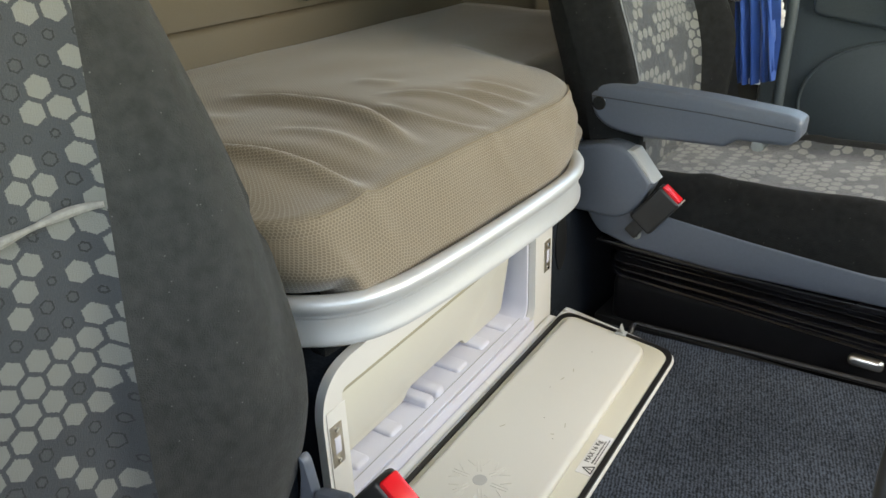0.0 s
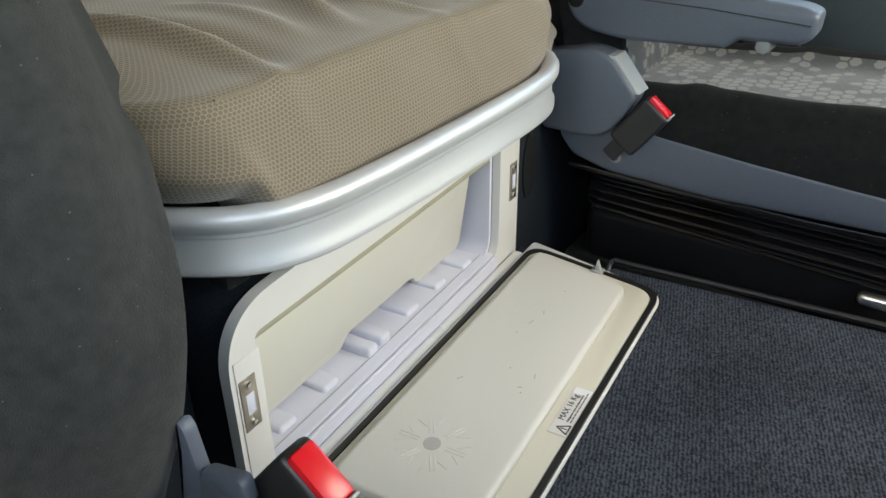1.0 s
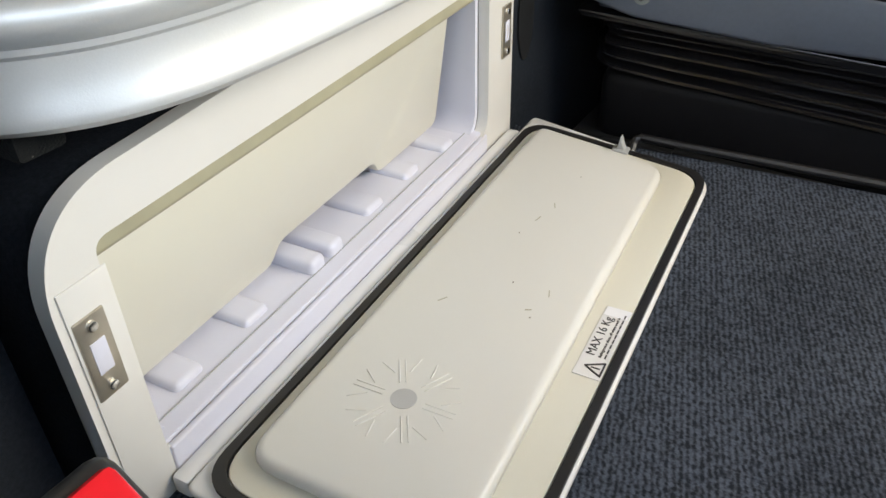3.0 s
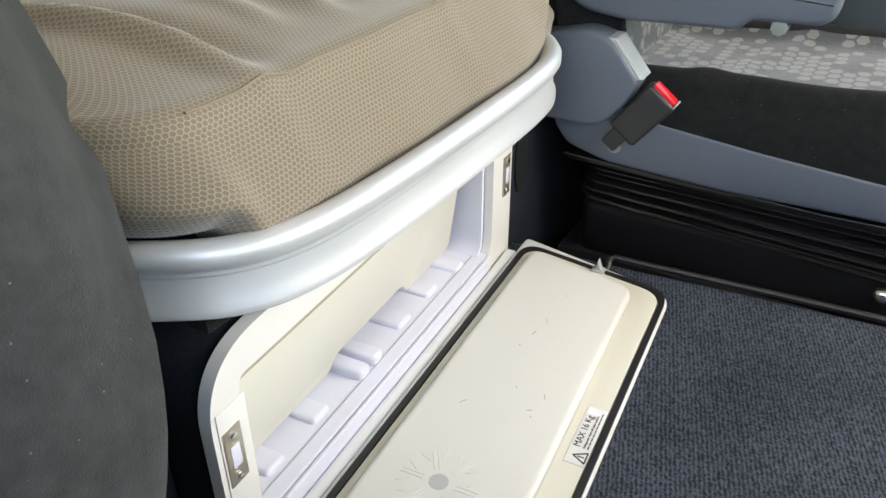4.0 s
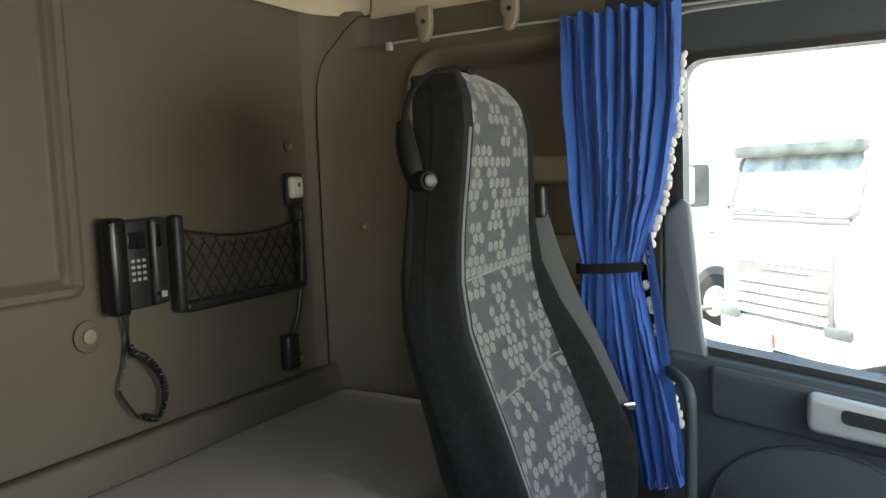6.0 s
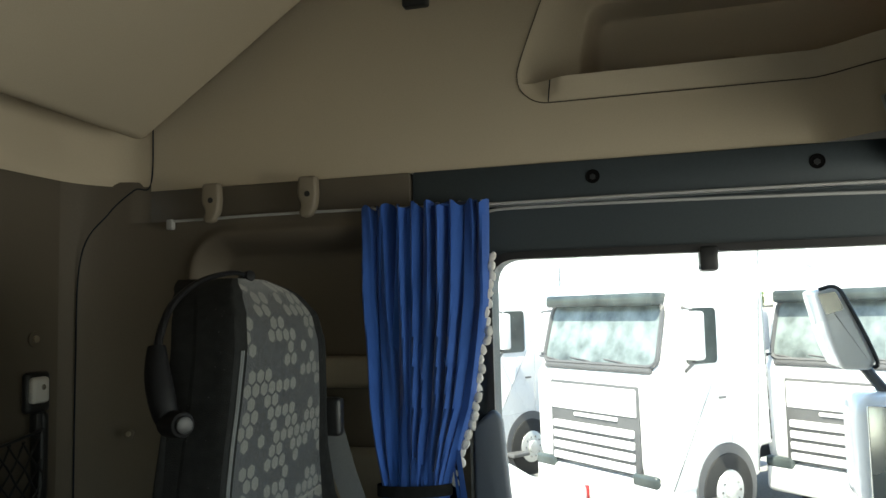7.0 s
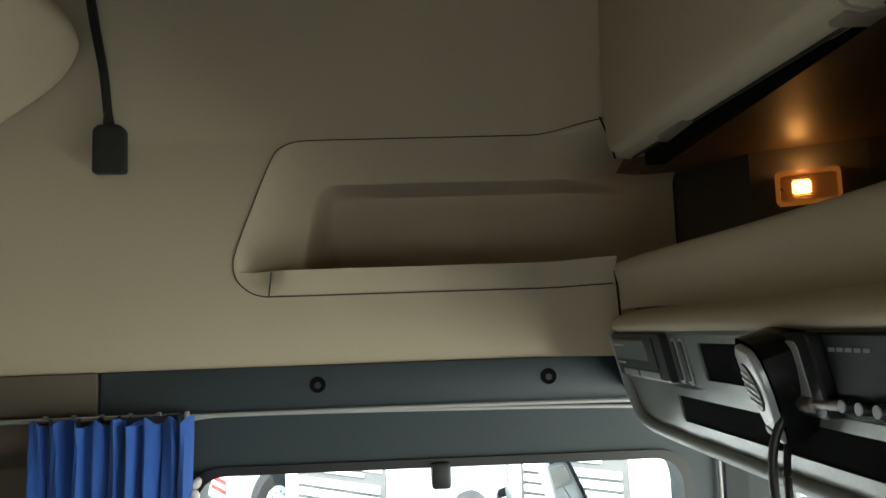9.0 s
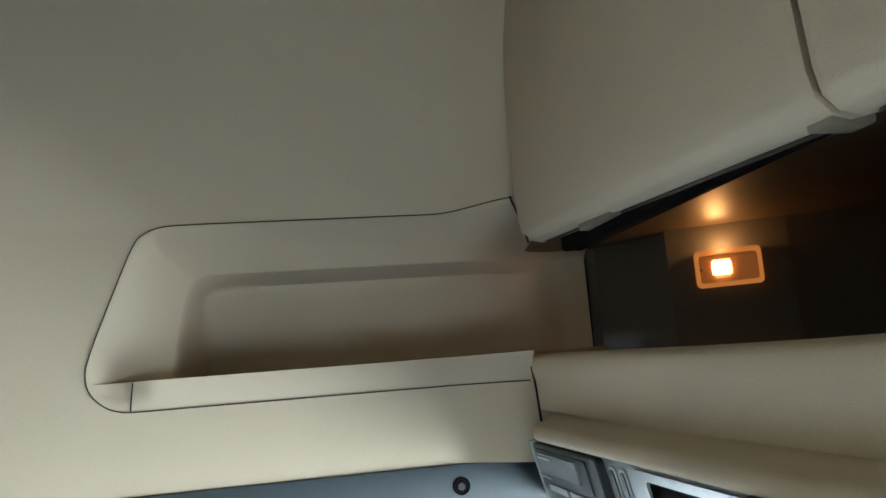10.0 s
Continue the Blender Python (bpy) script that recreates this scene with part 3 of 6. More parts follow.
structure("wall_driver_header", rbox((-0.33, 0.04, 1.34), (0.72, 0.098, 1.45), 0.0), M_TEAL, "dark window header of the driver door", "wall", False)
structure("wall_driver_front", rbox((0.72, 0.04, -0.16), (1.1, 0.10, 1.45), 0.0), M_TEAL, "dark post before the driver doorway", "wall", False)
structure("wall_front_low", rbox((1.05, 0.04, -0.16), (1.12, 2.44, 0.72), 0.0), M_TEAL, "dark bulkhead under the windscreen", "wall", False)
structure("wall_front_high", rbox((1.00, 0.04, 1.44), (1.08, 2.44, 2.36), 0.0), M_LINER, "beige front panel over the windscreen", "wall", False)

structure("wall_underbody", rbox((-1.22, 0.10, ZF - 1.315), (1.05, 2.36, -0.262), 0.0), M_DARK, "plain dark underbody below the cab floor", "wall", False)

# passenger door with its window
door = tagged(thing("door_1", "closed passenger door with dark grey-blue trim and a large window", "door", kind="structure"))
o = round_poly([(-0.345, 0.60), (0.615, 0.50), (0.615, 1.436), (-0.345, 1.436)], 0.02, 6)
i = round_poly([(-0.300, sill(-0.30)), (0.545, sill(0.545)), (0.545, 1.331), (-0.300, 1.331)], 0.055, 6)
part("window_frame", ring_prism(o, i, "y", 2.325, 2.40), M_TEAL, door)
i2 = round_poly([(-0.312, sill(-0.312) - 0.012), (0.557, sill(0.557) - 0.012), (0.557, 1.343), (-0.312, 1.343)], 0.06, 6)
i3 = round_poly([(-0.297, sill(-0.297) + 0.003), (0.542, sill(0.542) + 0.003), (0.542, 1.328), (-0.297, 1.328)], 0.053, 6)
part("rubber_seal", ring_prism(i2, i3, "y", 2.316, 2.3235), M_RUBBER, door)
pane = part("pane", prism(i2, "y", 2.368, 2.372), M_GLASS, door, smooth=False)
pane.visible_shadow = False
low = round_poly([(-0.335, -0.12), (0.615, -0.12), (0.615, sill(0.615) - 0.012), (-0.335, sill(-0.335) - 0.012)], [0, 0, 0.02, 0.03], 5)
part("door_panel", prism(low, "y", 2.270, 2.3245, 0.012, 3), M_TEAL, door)
belt_p = round_poly([(-0.235, sill(-0.235) - 0.022), (0.60, sill(0.60) - 0.022), (0.60, sill(0.60) - 0.13), (-0.235, sill(-0.235) - 0.13)], 0.02, 5)
part("upper_pad", prism(belt_p, "y", 2.248, 2.2695, 0.010, 3), M_TEAL, door)
part("window_tab", rbox((0.102, 2.306, 1.292), (0.136, 2.3655, 1.338), 0.006), M_BLACK, door)
grip = round_poly([(-0.045, 0.652), (0.42, 0.575), (0.42, 0.515), (-0.045, 0.575)], 0.02, 5)
part("armrest", prism(grip, "y", 2.205, 2.2475, 0.012, 3), M_GREYL, door)
part("pull_recess", prism(round_poly([(0.015, 0.628), (0.36, 0.572), (0.36, 0.548), (0.015, 0.600)], 0.012, 4), "y", 2.2025, 2.2045), M_BLACK, door)
sp = [(-0.035 + 0.200 * math.cos(a), 0.375 + 0.150 * math.sin(a)) for a in (math.tau * k / 40 for k in range(40))]
part("speaker_cover", prism(sp, "y", 2.258, 2.2695, 0.006, 2), M_TEAL, door)
part("speaker_ring", tube([(x, 2.260, z) for x, z in sp], 0.004, 8, closed=True), M_TEAL, door)
part("map_pocket", rbox((-0.30, 2.225, -0.10), (0.55, 2.2695, 0.235), 0.02, 3), M_TEAL, door)
part("corner_moulding", prism(round_poly([(-0.336, 0.655), (-0.240, 0.655), (-0.254, 0.74), (-0.279, 1.02), (-0.297, 1.035), (-0.336, 1.00)], 0.012, 4), "y", 2.285, 2.315, 0.008, 3), M_GREY, door, "grey corner moulding of the window frame")
grab = smooth_path([(-0.318, 2.250, 0.665), (-0.300, 2.200, 0.672), (-0.268, 2.165, 0.660), (-0.255, 2.155, 0.625), (-0.255, 2.155, 0.50), (-0.257, 2.158, 0.36), (-0.265, 2.20, 0.30), (-0.275, 2.265, 0.29)], 8)
part("grab_handle", tube(grab, 0.0125, 12), M_TEAL, door, "dark tubular grab handle")
seal = smooth_path([(-0.300, 2.300, 0.30), (-0.3425, 2.315, 0.70), (-0.3425, 2.315, 1.30), (-0.335, 2.315, 1.405), (-0.300, 2.315, 1.427), (-0.20, 2.315, 1.431), (0.10, 2.315, 1.428), (0.45, 2.315, 1.420), (0.55, 2.315, 1.408), (0.600, 2.315, 1.36), (0.607, 2.315, 1.20), (0.607, 2.315, 0.60)], 8)
part("door_piping", tube(seal, 0.0034, 8), M_PIPE, door, "pale piping round the door opening")

# centre console that reaches back from the dashboard
def centre_console():
    t = thing("centre_console", "black centre console of the dashboard with a silver trim strip", "console", (0.40, 1.05, ZF), kind="structure")
    def ring(k):
        return round_poly([(-0.235 + k, -0.26 + k), (-0.252 + k, -0.05), (-0.235 + k, 0.16 - k), (0.60 - k, 0.16 - k), (0.60 - k, -0.26 + k)], [0.06, 0.12, 0.06, 0.01, 0.01], 8)
    part("body", prism(ring(0.020), "z", 0.0, 0.345, 0.0), M_TEAL, t, "dark grey-blue side panels")
    part("top", prism(ring(0.0), "z", 0.345, 0.375, 0.008, 3), M_BLACK, t, "black rounded top edge")
    part("trim_strip", ring_prism(ring(0.016), ring(0.025), "z", 0.374, 0.378), M_SILVER, t, "silver trim strip")
    part("tray", prism(ring(0.030), "z", 0.374, 0.3765), M_GREY, t, "grey top tray")
    return t


centre_console()

# pillar before the door, and the posts that carry the windscreen
structure("wall_pillar_front", prism([(0.621, 2.44), (0.621, 2.325), (0.650, 2.300), (0.690, 2.272), (0.715, 2.266), (0.735, 2.290), (0.760, 2.44)], "z", -0.12, 1.50), M_PILLAR, "grey windscreen pillar lining", "wall", False)
structure("wall_pillar_rear", rbox((-0.34, 2.345, -0.12), (-0.316, 2.43, 1.43), 0.0), M_TEAL, "dark door post", "wall", False)
structure("wall_outer_skin", rbox((-1.25, 2.415, -0.20), (-0.345, 2.45, 2.36), 0.0), M_TRUCK, "white outer skin behind the door", "wall", False)
structure("wall_outer_header", rbox((-0.345, 2.435, 1.44), (1.05, 2.46, 1.615), 0.0), M_TRUCK, "white outer skin just over the door", "wall", False)
structure("wall_outer_upper", rbox((-0.345, 2.50, 1.615), (1.05, 2.52, 2.36), 0.0), M_TRUCK, "white outer skin over the door", "wall", False)
structure("trim_pillar_stud", cyl((0.668, 2.296, 1.317), (0.656, 2.280, 1.317), 0.011, 20, bevel=0.002), M_BLACK, "black fixing stud on the pillar", "trim")

# ---- lower bunk ----
base = structure("bunk_base", rbox((-1.20, 1.554, -0.14), (-0.505, 2.24, 0.400), 0.0), M_DARK, "dark carpeted bunk base round the built-in fridge", "bunk base", False)
for lo, hi in (((-1.20, 0.10, -0.14), (-0.505, 0.848, 0.400)), ((-1.20, 0.848, -0.14), (-0.505, 1.554, 0.020)), ((-1.20, 0.848, 0.360), (-0.505, 1.554, 0.400)), ((-1.20, 0.848, 0.020), (-0.90, 1.554, 0.360))):
    part("panel", rbox(lo, hi, 0.0), M_DARK, base, smooth=False)
part("speaker_hole", prism([(1.600 + 0.022 * math.cos(a), 0.20 + 0.062 * math.sin(a)) for a in (math.tau * k / 28 for k in range(28))], "x", -0.507, -0.502), M_BLACK, base, "dark oval opening")

def front_x(y):
    u = min(max((y - 0.808) / 0.105, 0.0), 1.0)
    v = min(max((1.69 - y) / 0.22, 0.0), 1.0)
    a = (1 - (1 - u) ** 2.3) ** (1 / 2.3)
    b = (1 - (1 - v) ** 1.8) ** (1 / 1.8)
    return (-0.70 if y < 1.2 else -0.645) + (0.252 * a if y < 1.2 else 0.197 * b)


FOLDS = [((-0.90, 1.155), (-0.52, 1.150), 0.018, 0.015, 0.035), ((-0.74, 0.900), (-0.47, 0.985), 0.017, 0.016, 0.02), ((-0.69, 1.300), (-0.49, 1.355), 0.013, 0.007, 0.02),
         ((-0.66, 1.245), (-0.47, 1.275), 0.012, 0.006, -0.015), ((-0.60, 1.39), (-0.48, 1.42), 0.012, 0.006, 0.01), ((-0.70, 1.06), (-0.52, 1.08), 0.016, 0.005, 0.02),
         ((-0.95, 1.02), (-0.80, 1.06), 0.030, 0.004, 0.0), ((-0.62, 1.44), (-0.50, 1.475), 0.010, 0.004, 0.01), ((-0.80, 1.35), (-0.72, 1.37), 0.02, 0.004, 0.0)]


def folds(x, y):
    h = 0.0
    for (ax, ay), (bx, by), w, amp, bow in FOLDS:
        dx, dy = bx - ax, by - ay
        ln = math.hypot(dx, dy)
        t = ((x - ax) * dx + (y - ay) * dy) / ln / ln
        d = ((x - ax) * dy - (y - ay) * dx) / ln + bow * 4 * max(0, t * (1 - t))
        fade = smooth(-0.12, 0.25, t) * (1 - smooth(0.75, 1.12, t))
        h += 1.2 * amp * fade * (math.exp(-(d / w) ** 2) - 0.55 * math.exp(-((d + 1.7 * w) / (1.3 * w)) ** 2))
    return h


def section(y):
    """The outline of the mattress across the cab at y: points and their running length."""
    xf, xb = front_x(y) + 0.004 * noise.noise(Vector((y * 11, 2.0, 0))), -1.168
    zb = 0.386 + 0.050 * (1 - smooth(0.885, 0.925, y)) + 0.054 * smooth(1.47, 1.53, y)
    out = [(xb, 0.43)]
    for x in steps(xb + 0.004, xf - 0.026, 74):
        crown = 0.527 + 0.024 * smooth(xf, xf - 0.20, x) + 0.004 * smooth(-0.85, -1.15, x) - 0.004 * smooth(-1.148, -1.166, x)
        out.append((x, crown + folds(x, y) + 0.0025 * noise.noise(Vector((x * 9, y * 7, 0)))))
    z0 = out[-1][1]
    for a in steps(8, 90, 7):
        out.append((xf - 0.026 + 0.026 * math.sin(radians(a)), z0 - 0.021 * (1 - math.cos(radians(a)))))
    n = 10
    for k in range(1, n + 1):
        t = k / n
        zz = z0 - 0.021 + (zb + 0.02 - z0 + 0.021) * t
        out.append((xf + 0.047 * (1 - 0.7 * smooth(1.36, 1.56, y)) * smooth(-0.15, 0.75, t) * (1 - 0.2 * smooth(0.85, 1.0, t)) - 0.001 + 0.002 * noise.noise(Vector((y * 12, zz * 20, 3))), zz))
    out += [(xf + 0.024, zb + 0.006), (xf - 0.03, zb), (xb + 0.02, zb)]
    return out


def mattress():
    t = thing("mattress", "taupe honeycomb-mesh covered mattress, creased, on the lower bunk", "mattress", (-0.8, 1.2, 0.40))
    bm = bmesh.new()
    lay = bm.loops.layers.uv.verify()
    ysl = steps(0.14, 0.80, 10) + [0.808 + 0.10 * (k / 26) ** 2 for k in range(27)] + steps(0.914, 1.62, 84) + steps(1.628, 1.66, 5) + [1.69 - 0.026 * (k / 16) ** 2 for k in range(15, -1, -1)] + steps(1.72, 2.20, 12)
    rows, lens, run = [], [], []
    for y in ysl:
        ring = section(y)
        ln, acc = [0.0], 0.0
        for a, b in zip(ring, ring[1:]):
            acc += math.hypot(b[0] - a[0], b[1] - a[1])
            ln.append(acc)
        rows.append([bm.verts.new((x + 0.8, y - 1.2, z - 0.40)) for x, z in ring])
        lens.append([v - ln[76] for v in ln])
        run.append(run[-1] + math.hypot(y - ysl[max(len(rows) - 2, 0)], front_x(y) - front_x(ysl[max(len(rows) - 2, 0)])) if run else 0.0)
    m = len(rows[0])
    for k in range(len(rows) - 1):
        for q in range(m):
            j = (q + 1) % m
            f = bm.faces.new((rows[k][q], rows[k][j], rows[k + 1][j], rows[k + 1][q]))
            for lp, (a, b) in zip(f.loops, ((k, q), (k, j), (k + 1, j), (k + 1, q))):
                lp[lay].uv = (ysl[a] if q < 79 else run[a], lens[a][b])
    bm.faces.new(rows[0]), bm.faces.new(rows[-1][::-1])
    cover = part("cover", bm, M_MATT, t)
    if "sharp_edge" in cover.data.attributes:
        cover.data.attributes.remove(cover.data.attributes["sharp_edge"])
    seam = []
    for y in steps(0.90, 1.60, 50):
        s = section(y)
        x, z = s[79]
        seam.append((x + 0.8 + 0.001, y - 1.2, z - 0.40 + 0.0015))
    part("seam", tube(seam, 0.0012, 6), M_SEAM, t, "raised pale seam along the upper edge")
    return t


mattress()
tagged(part("tag_strip", rbox((-0.600, 0.895, 0.400), (-0.475, 0.925, 0.440), 0.004), M_VELOUR), "dark strap end under the mattress corner", "strap")

# silver guard rail round the bulge of the bunk
rail_path = [tuple(p) for p in smooth_path([(-0.86, 0.632), (-0.72, 0.708), (-0.60, 0.775), (-0.475, 0.845), (-0.420, 0.887), (-0.393, 0.942), (-0.383, 1.03), (-0.380, 1.20), (-0.384, 1.37), (-0.400, 1.450), (-0.440, 1.512), (-0.505, 1.545), (-0.58, 1.556), (-0.66, 1.558)], 7)]
prof = [(-0.016, 0.372), (-0.010, 0.366), (0.002, 0.365), (0.008, 0.370), (0.008, 0.376), (0.004, 0.382), (0.003, 0.405), (0.005, 0.4075), (0.005, 0.411), (0.0085, 0.414), (0.012, 0.420), (0.012, 0.427), (0.008, 0.433), (0.001, 0.436), (-0.007, 0.434), (-0.013, 0.429), (-0.016, 0.420)]
shelf = [(x - 0.010, y) for x, y in rail_path if 0.85 < y < 1.545 and x > -0.52]
structure("bunk_shelf", prism([(-0.53, 0.86)] + shelf + [(-0.53, 1.545)], "z", 0.370, 0.384), M_DARK, "dark carpeted lip of the bunk base inside the rail", "bunk base", False)
rail = tagged(obj("bunk_rail", sweep(prof, rail_path), M_RAIL), "curved silver-painted guard rail round the bunk front", "rail")
part("end_cap", rbox((-0.675, 1.540, 0.366), (-0.655, 1.574, 0.434), 0.004), M_BLACK, rail)
tagged(part("strap_loop", rbox((-0.468, 0.868, 0.346), (-0.440, 0.900, 0.366), 0.005), M_VELOUR), "crumpled black flap hanging under the rail", "flap")

tagged(part("red_strap", rbox((-0.437, 1.474, 0.386), (-0.419, 1.496, 0.418), 0.004), M_RED), "small red strap end tucked beside the mattress", "strap")

# ---- built-in fridge with its lid let down on the carpet ----
def fridge():
    t = thing("fridge", "open cream under-bunk fridge with its lid folded down on the carpet", "fridge", (-0.469, 1.187, 0.0), 4.0)
    y0, y1, z0, z1 = -0.332, 0.358, 0.028, 0.345
    out = round_poly([(y0, z0), (y1, z0), (y1, z1), (y0, z1 - 0.028)], [0.02, 0.02, 0.03, 0.075], 16)
    shrunk = [(0.013 + (a - 0.013) * 0.985, 0.187 + (b - 0.187) * 0.98) for a, b in out]
    inn = round_poly([(y0 + 0.041, z0 + 0.057), (y1 - 0.072, z0 + 0.057), (y1 - 0.072, z1 - 0.064), (y0 + 0.041, z1 - 0.066)], [0.02, 0.035, 0.012, 0.012], 16)
    frame_ = ring_prism(out, inn, "x", -0.014, 0.0)
    bmesh.ops.bevel(frame_, geom=[e for e in frame_.edges if len(e.link_faces) == 2 and e.calc_face_angle(0) > 1.2], offset=0.0065, segments=3, affect="EDGES")
    part("front_frame", frame_, M_WHITE, t, "white moulded front frame")
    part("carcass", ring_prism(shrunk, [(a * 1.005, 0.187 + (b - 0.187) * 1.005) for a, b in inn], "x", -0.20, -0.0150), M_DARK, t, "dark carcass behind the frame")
    tub = ring_prism([(a * 0.995, b) for a, b in inn], [(a * 0.97, 0.19 + (b - 0.19) * 0.96) for a, b in inn], "x", -0.34, -0.0142)
    part("tub_wall", tub, M_TUB, t, "white inner wall")
    part("tub_back", prism([(a * 0.99, b) for a, b in inn], "x", -0.345, -0.341), M_TUB, t)
    part("tub_floor", rbox((-0.34, y0 + 0.047, z0 + 0.0575), (-0.004, y1 - 0.078, z0 + 0.064), 0.003), M_TUB, t, "pale lilac-white floor with raised ribs")
    for y, w in ((-0.222, 0.022), (-0.135, 0.022), (-0.052, 0.016), (-0.020, 0.016), (0.068, 0.024), (0.150, 0.022), (0.225, 0.02)):
        hgt = 0.014 if w < 0.02 else 0.007
        part("rib", rbox((-0.30, y - w, z0 + 0.058), (-0.030 if w > 0.02 else -0.022, y + w * 0.5, z0 + 0.064 + hgt), 0.006, 3), M_TUB, t)
    part("floor_joint", tube([(-0.022, y0 + 0.05, z0 + 0.0645), (-0.022, 0.0, z0 + 0.0645), (-0.022, y1 - 0.09, z0 + 0.0645)], 0.0007, 6), M_GREYL, t)
    part("lower_rail", rbox((-0.004, y0 + 0.046, z0 + 0.004), (0.0025, y1 - 0.078, z0 + 0.0605), 0.0024, 3), M_TUB, t, "pale lilac-white lower rail")
    # inner drop panel with a finger cut-out in its lower edge
    a0, a1, b0, b1 = y0 + 0.044, y1 - 0.100, 0.100, z1 - 0.072

    def lean(bm):
        for v in bm.verts:
            v.co.x += 0.026 * (v.co.z - b0) / (b1 - b0)
        return bm

    cut = round_poly([(a0, b0), (-0.078, b0), (-0.066, b0 + 0.020), (0.106, b0 + 0.020), (0.118, b0), (a1, b0), (a1, b1), (a0, b1)], [0.012, 0.015, 0.015, 0.015, 0.015, 0.014, 0.014, 0.014], 6)
    part("inner_panel", lean(prism(cut, "x", -0.076, -0.060, 0.004, 2)), M_CREAM, t, "yellowed cream inner panel")
    # Thin added strip; its olive colour stands for the shadow below the lip.
    part("upper_shadow", rbox((-0.034, a0 - 0.001, b1 - 0.018), (-0.0145, a1 + 0.026, b1 + 0.0075), 0.006, 3), M_SHADESCUFF, t, "yellow-brown strip painting the shadow under the upper edge")
    part("bulb_holder", cyl((-0.05, y1 - 0.085, z1 - 0.078), (-0.02, y1 - 0.095, z1 - 0.078), 0.006, 12, bevel=0.001), M_PIPE, t)
    for y in (y0 + 0.020, y1 - 0.024):
        la = part("latch_plate", rbox((0.0005, y - 0.012, 0.172), (0.003, y + 0.012, 0.238), 0.001), M_NICKEL, t, "small slotted metal latch plate")
        part("slot", rbox((0.0025, y - 0.006, 0.192), (0.0036, y + 0.006, 0.218), 0.0005), M_TUB, la)
        for z in (0.180, 0.230):
            part("screw", cyl((0.002, y, z), (0.0055, y, z), 0.0038, 12, bevel=0.001), M_CHROME, la)
    part("latch_pad", rbox((0.0, y0 + 0.006, 0.060), (0.0015, y0 + 0.044, 0.262), 0.0007), M_WHITE, t)
    # lid, hinged along its rear edge
    lid = part("lid", prism(round_poly([(0.022, -0.302), (0.277, -0.302), (0.277, 0.324), (0.022, 0.388)], [0.012, 0.035, 0.04, 0.012], 7), "z", ZF + 0.001, ZF + 0.026, 0.004, 3), M_LID, t, "white lid lying open, lined in cream")
    for v in lid.data.vertices:
        if v.co.z < ZF + 0.012:
            v.co.x -= 0.020 * smooth(0.20, 0.27, v.co.x)
            v.co.y -= math.copysign(0.012, v.co.y) * smooth(0.25, 0.30, abs(v.co.y))
    zt = ZF + 0.026
    def off(k):
        return round_poly([(0.029 + k, -0.2975 + k), (0.2745 - k, -0.2975 + k), (0.2745 - k, 0.3205 - k), (0.029 + k, 0.3640 - k)], 0.036, 7)
    part("gasket", ring_prism(off(0.0010), off(0.0088), "z", zt - 0.001, zt + 0.005), M_RUBBER, lid, "black rubber gasket")
    part("tray", prism(off(0.0096), "z", zt - 0.001, zt + 0.004, 0.002, 2), M_CREAM, lid, "cream plastic lining")
    pad = round_poly([(0.052, -0.268), (0.233, -0.268), (0.227, 0.294), (0.052, 0.334)], [0.03, 0.03, 0.03, 0.02], 7)
    part("raised_pad", prism(pad, "z", zt + 0.003, zt + 0.018, 0.009, 4), M_PAD, lid, "raised glossy cream pad")
    zp = zt + 0.018
    part("drain_plug", cyl((0.134, -0.166, zp - 0.004), (0.134, -0.166, zp + 0.0006), 0.0108, 28), M_PLUG, lid)
    for k in range(6):
        a = radians(60 * k + 1)
        bm = bmesh.new()
        for o in (-0.0026, 0.0026):
            rbox((0.018, o - 0.0006, 0), (0.045, o + 0.0006, 0.0013), 0.0004, 1, bm)
        for sg in (-1, 1):
            rbox((0.0, -0.0006, 0), (0.017, 0.0006, 0.0013), 0.0004, 1, bm, pose(0.030, sg * 0.006, 0, 0, 0, sg * 38))
        bmesh.ops.transform(bm, matrix=Matrix.Translation((0.134, -0.166, zp - 0.0005)) @ Matrix.Rotation(a, 4, "Z"), verts=bm.verts)
        part("snowflake_arm", bm, M_PAD, lid)
    rnd = random.Random(11)
    for k in range(9):
        px_, py_ = rnd.uniform(0.07, 0.21), rnd.uniform(-0.05, 0.26)
        ln = rnd.choice((0.0015, 0.002, 0.006, 0.010))
        sc = rbox((-ln / 2, -0.0005, 0), (ln / 2, 0.0005, 0.0004), 0.0, 1)
        bmesh.ops.transform(sc, matrix=Matrix.Translation((px_, py_, zp - 0.0001)) @ Matrix.Rotation(rnd.uniform(0, 3), 4, "Z"), verts=sc.verts)
        part("scuff", sc, M_SHADESCUFF if ln > 0.004 else M_BROWN, lid, smooth=False)
    part("hinge", rbox((0.0035, -0.296, ZF + 0.004), (0.0215, 0.345, ZF + 0.0235), 0.004, 2), M_LID, lid, "white moulded hinge strip")
    part("clip_base", rbox((0.150, 0.325, zt - 0.004), (0.172, 0.343, zt + 0.007), 0.003), M_GREYL, lid)
    part("clip", prism([(0.152, zt), (0.172, zt), (0.165, zt + 0.010), (0.160, zt + 0.024), (0.157, zt + 0.010)], "y", 0.330, 0.340, 0.001, 1), M_GREYL, lid, "small grey pointed clip")
    lab = part("label", rbox((0.002, 0.000, 0.0042), (0.0265, 0.098, 0.0050), 0.0002, 1), M_LID, lid, "white weight-limit label reading MAX 16 Kg")
    lab.matrix_local = pose(0.2375, -0.066, zt)
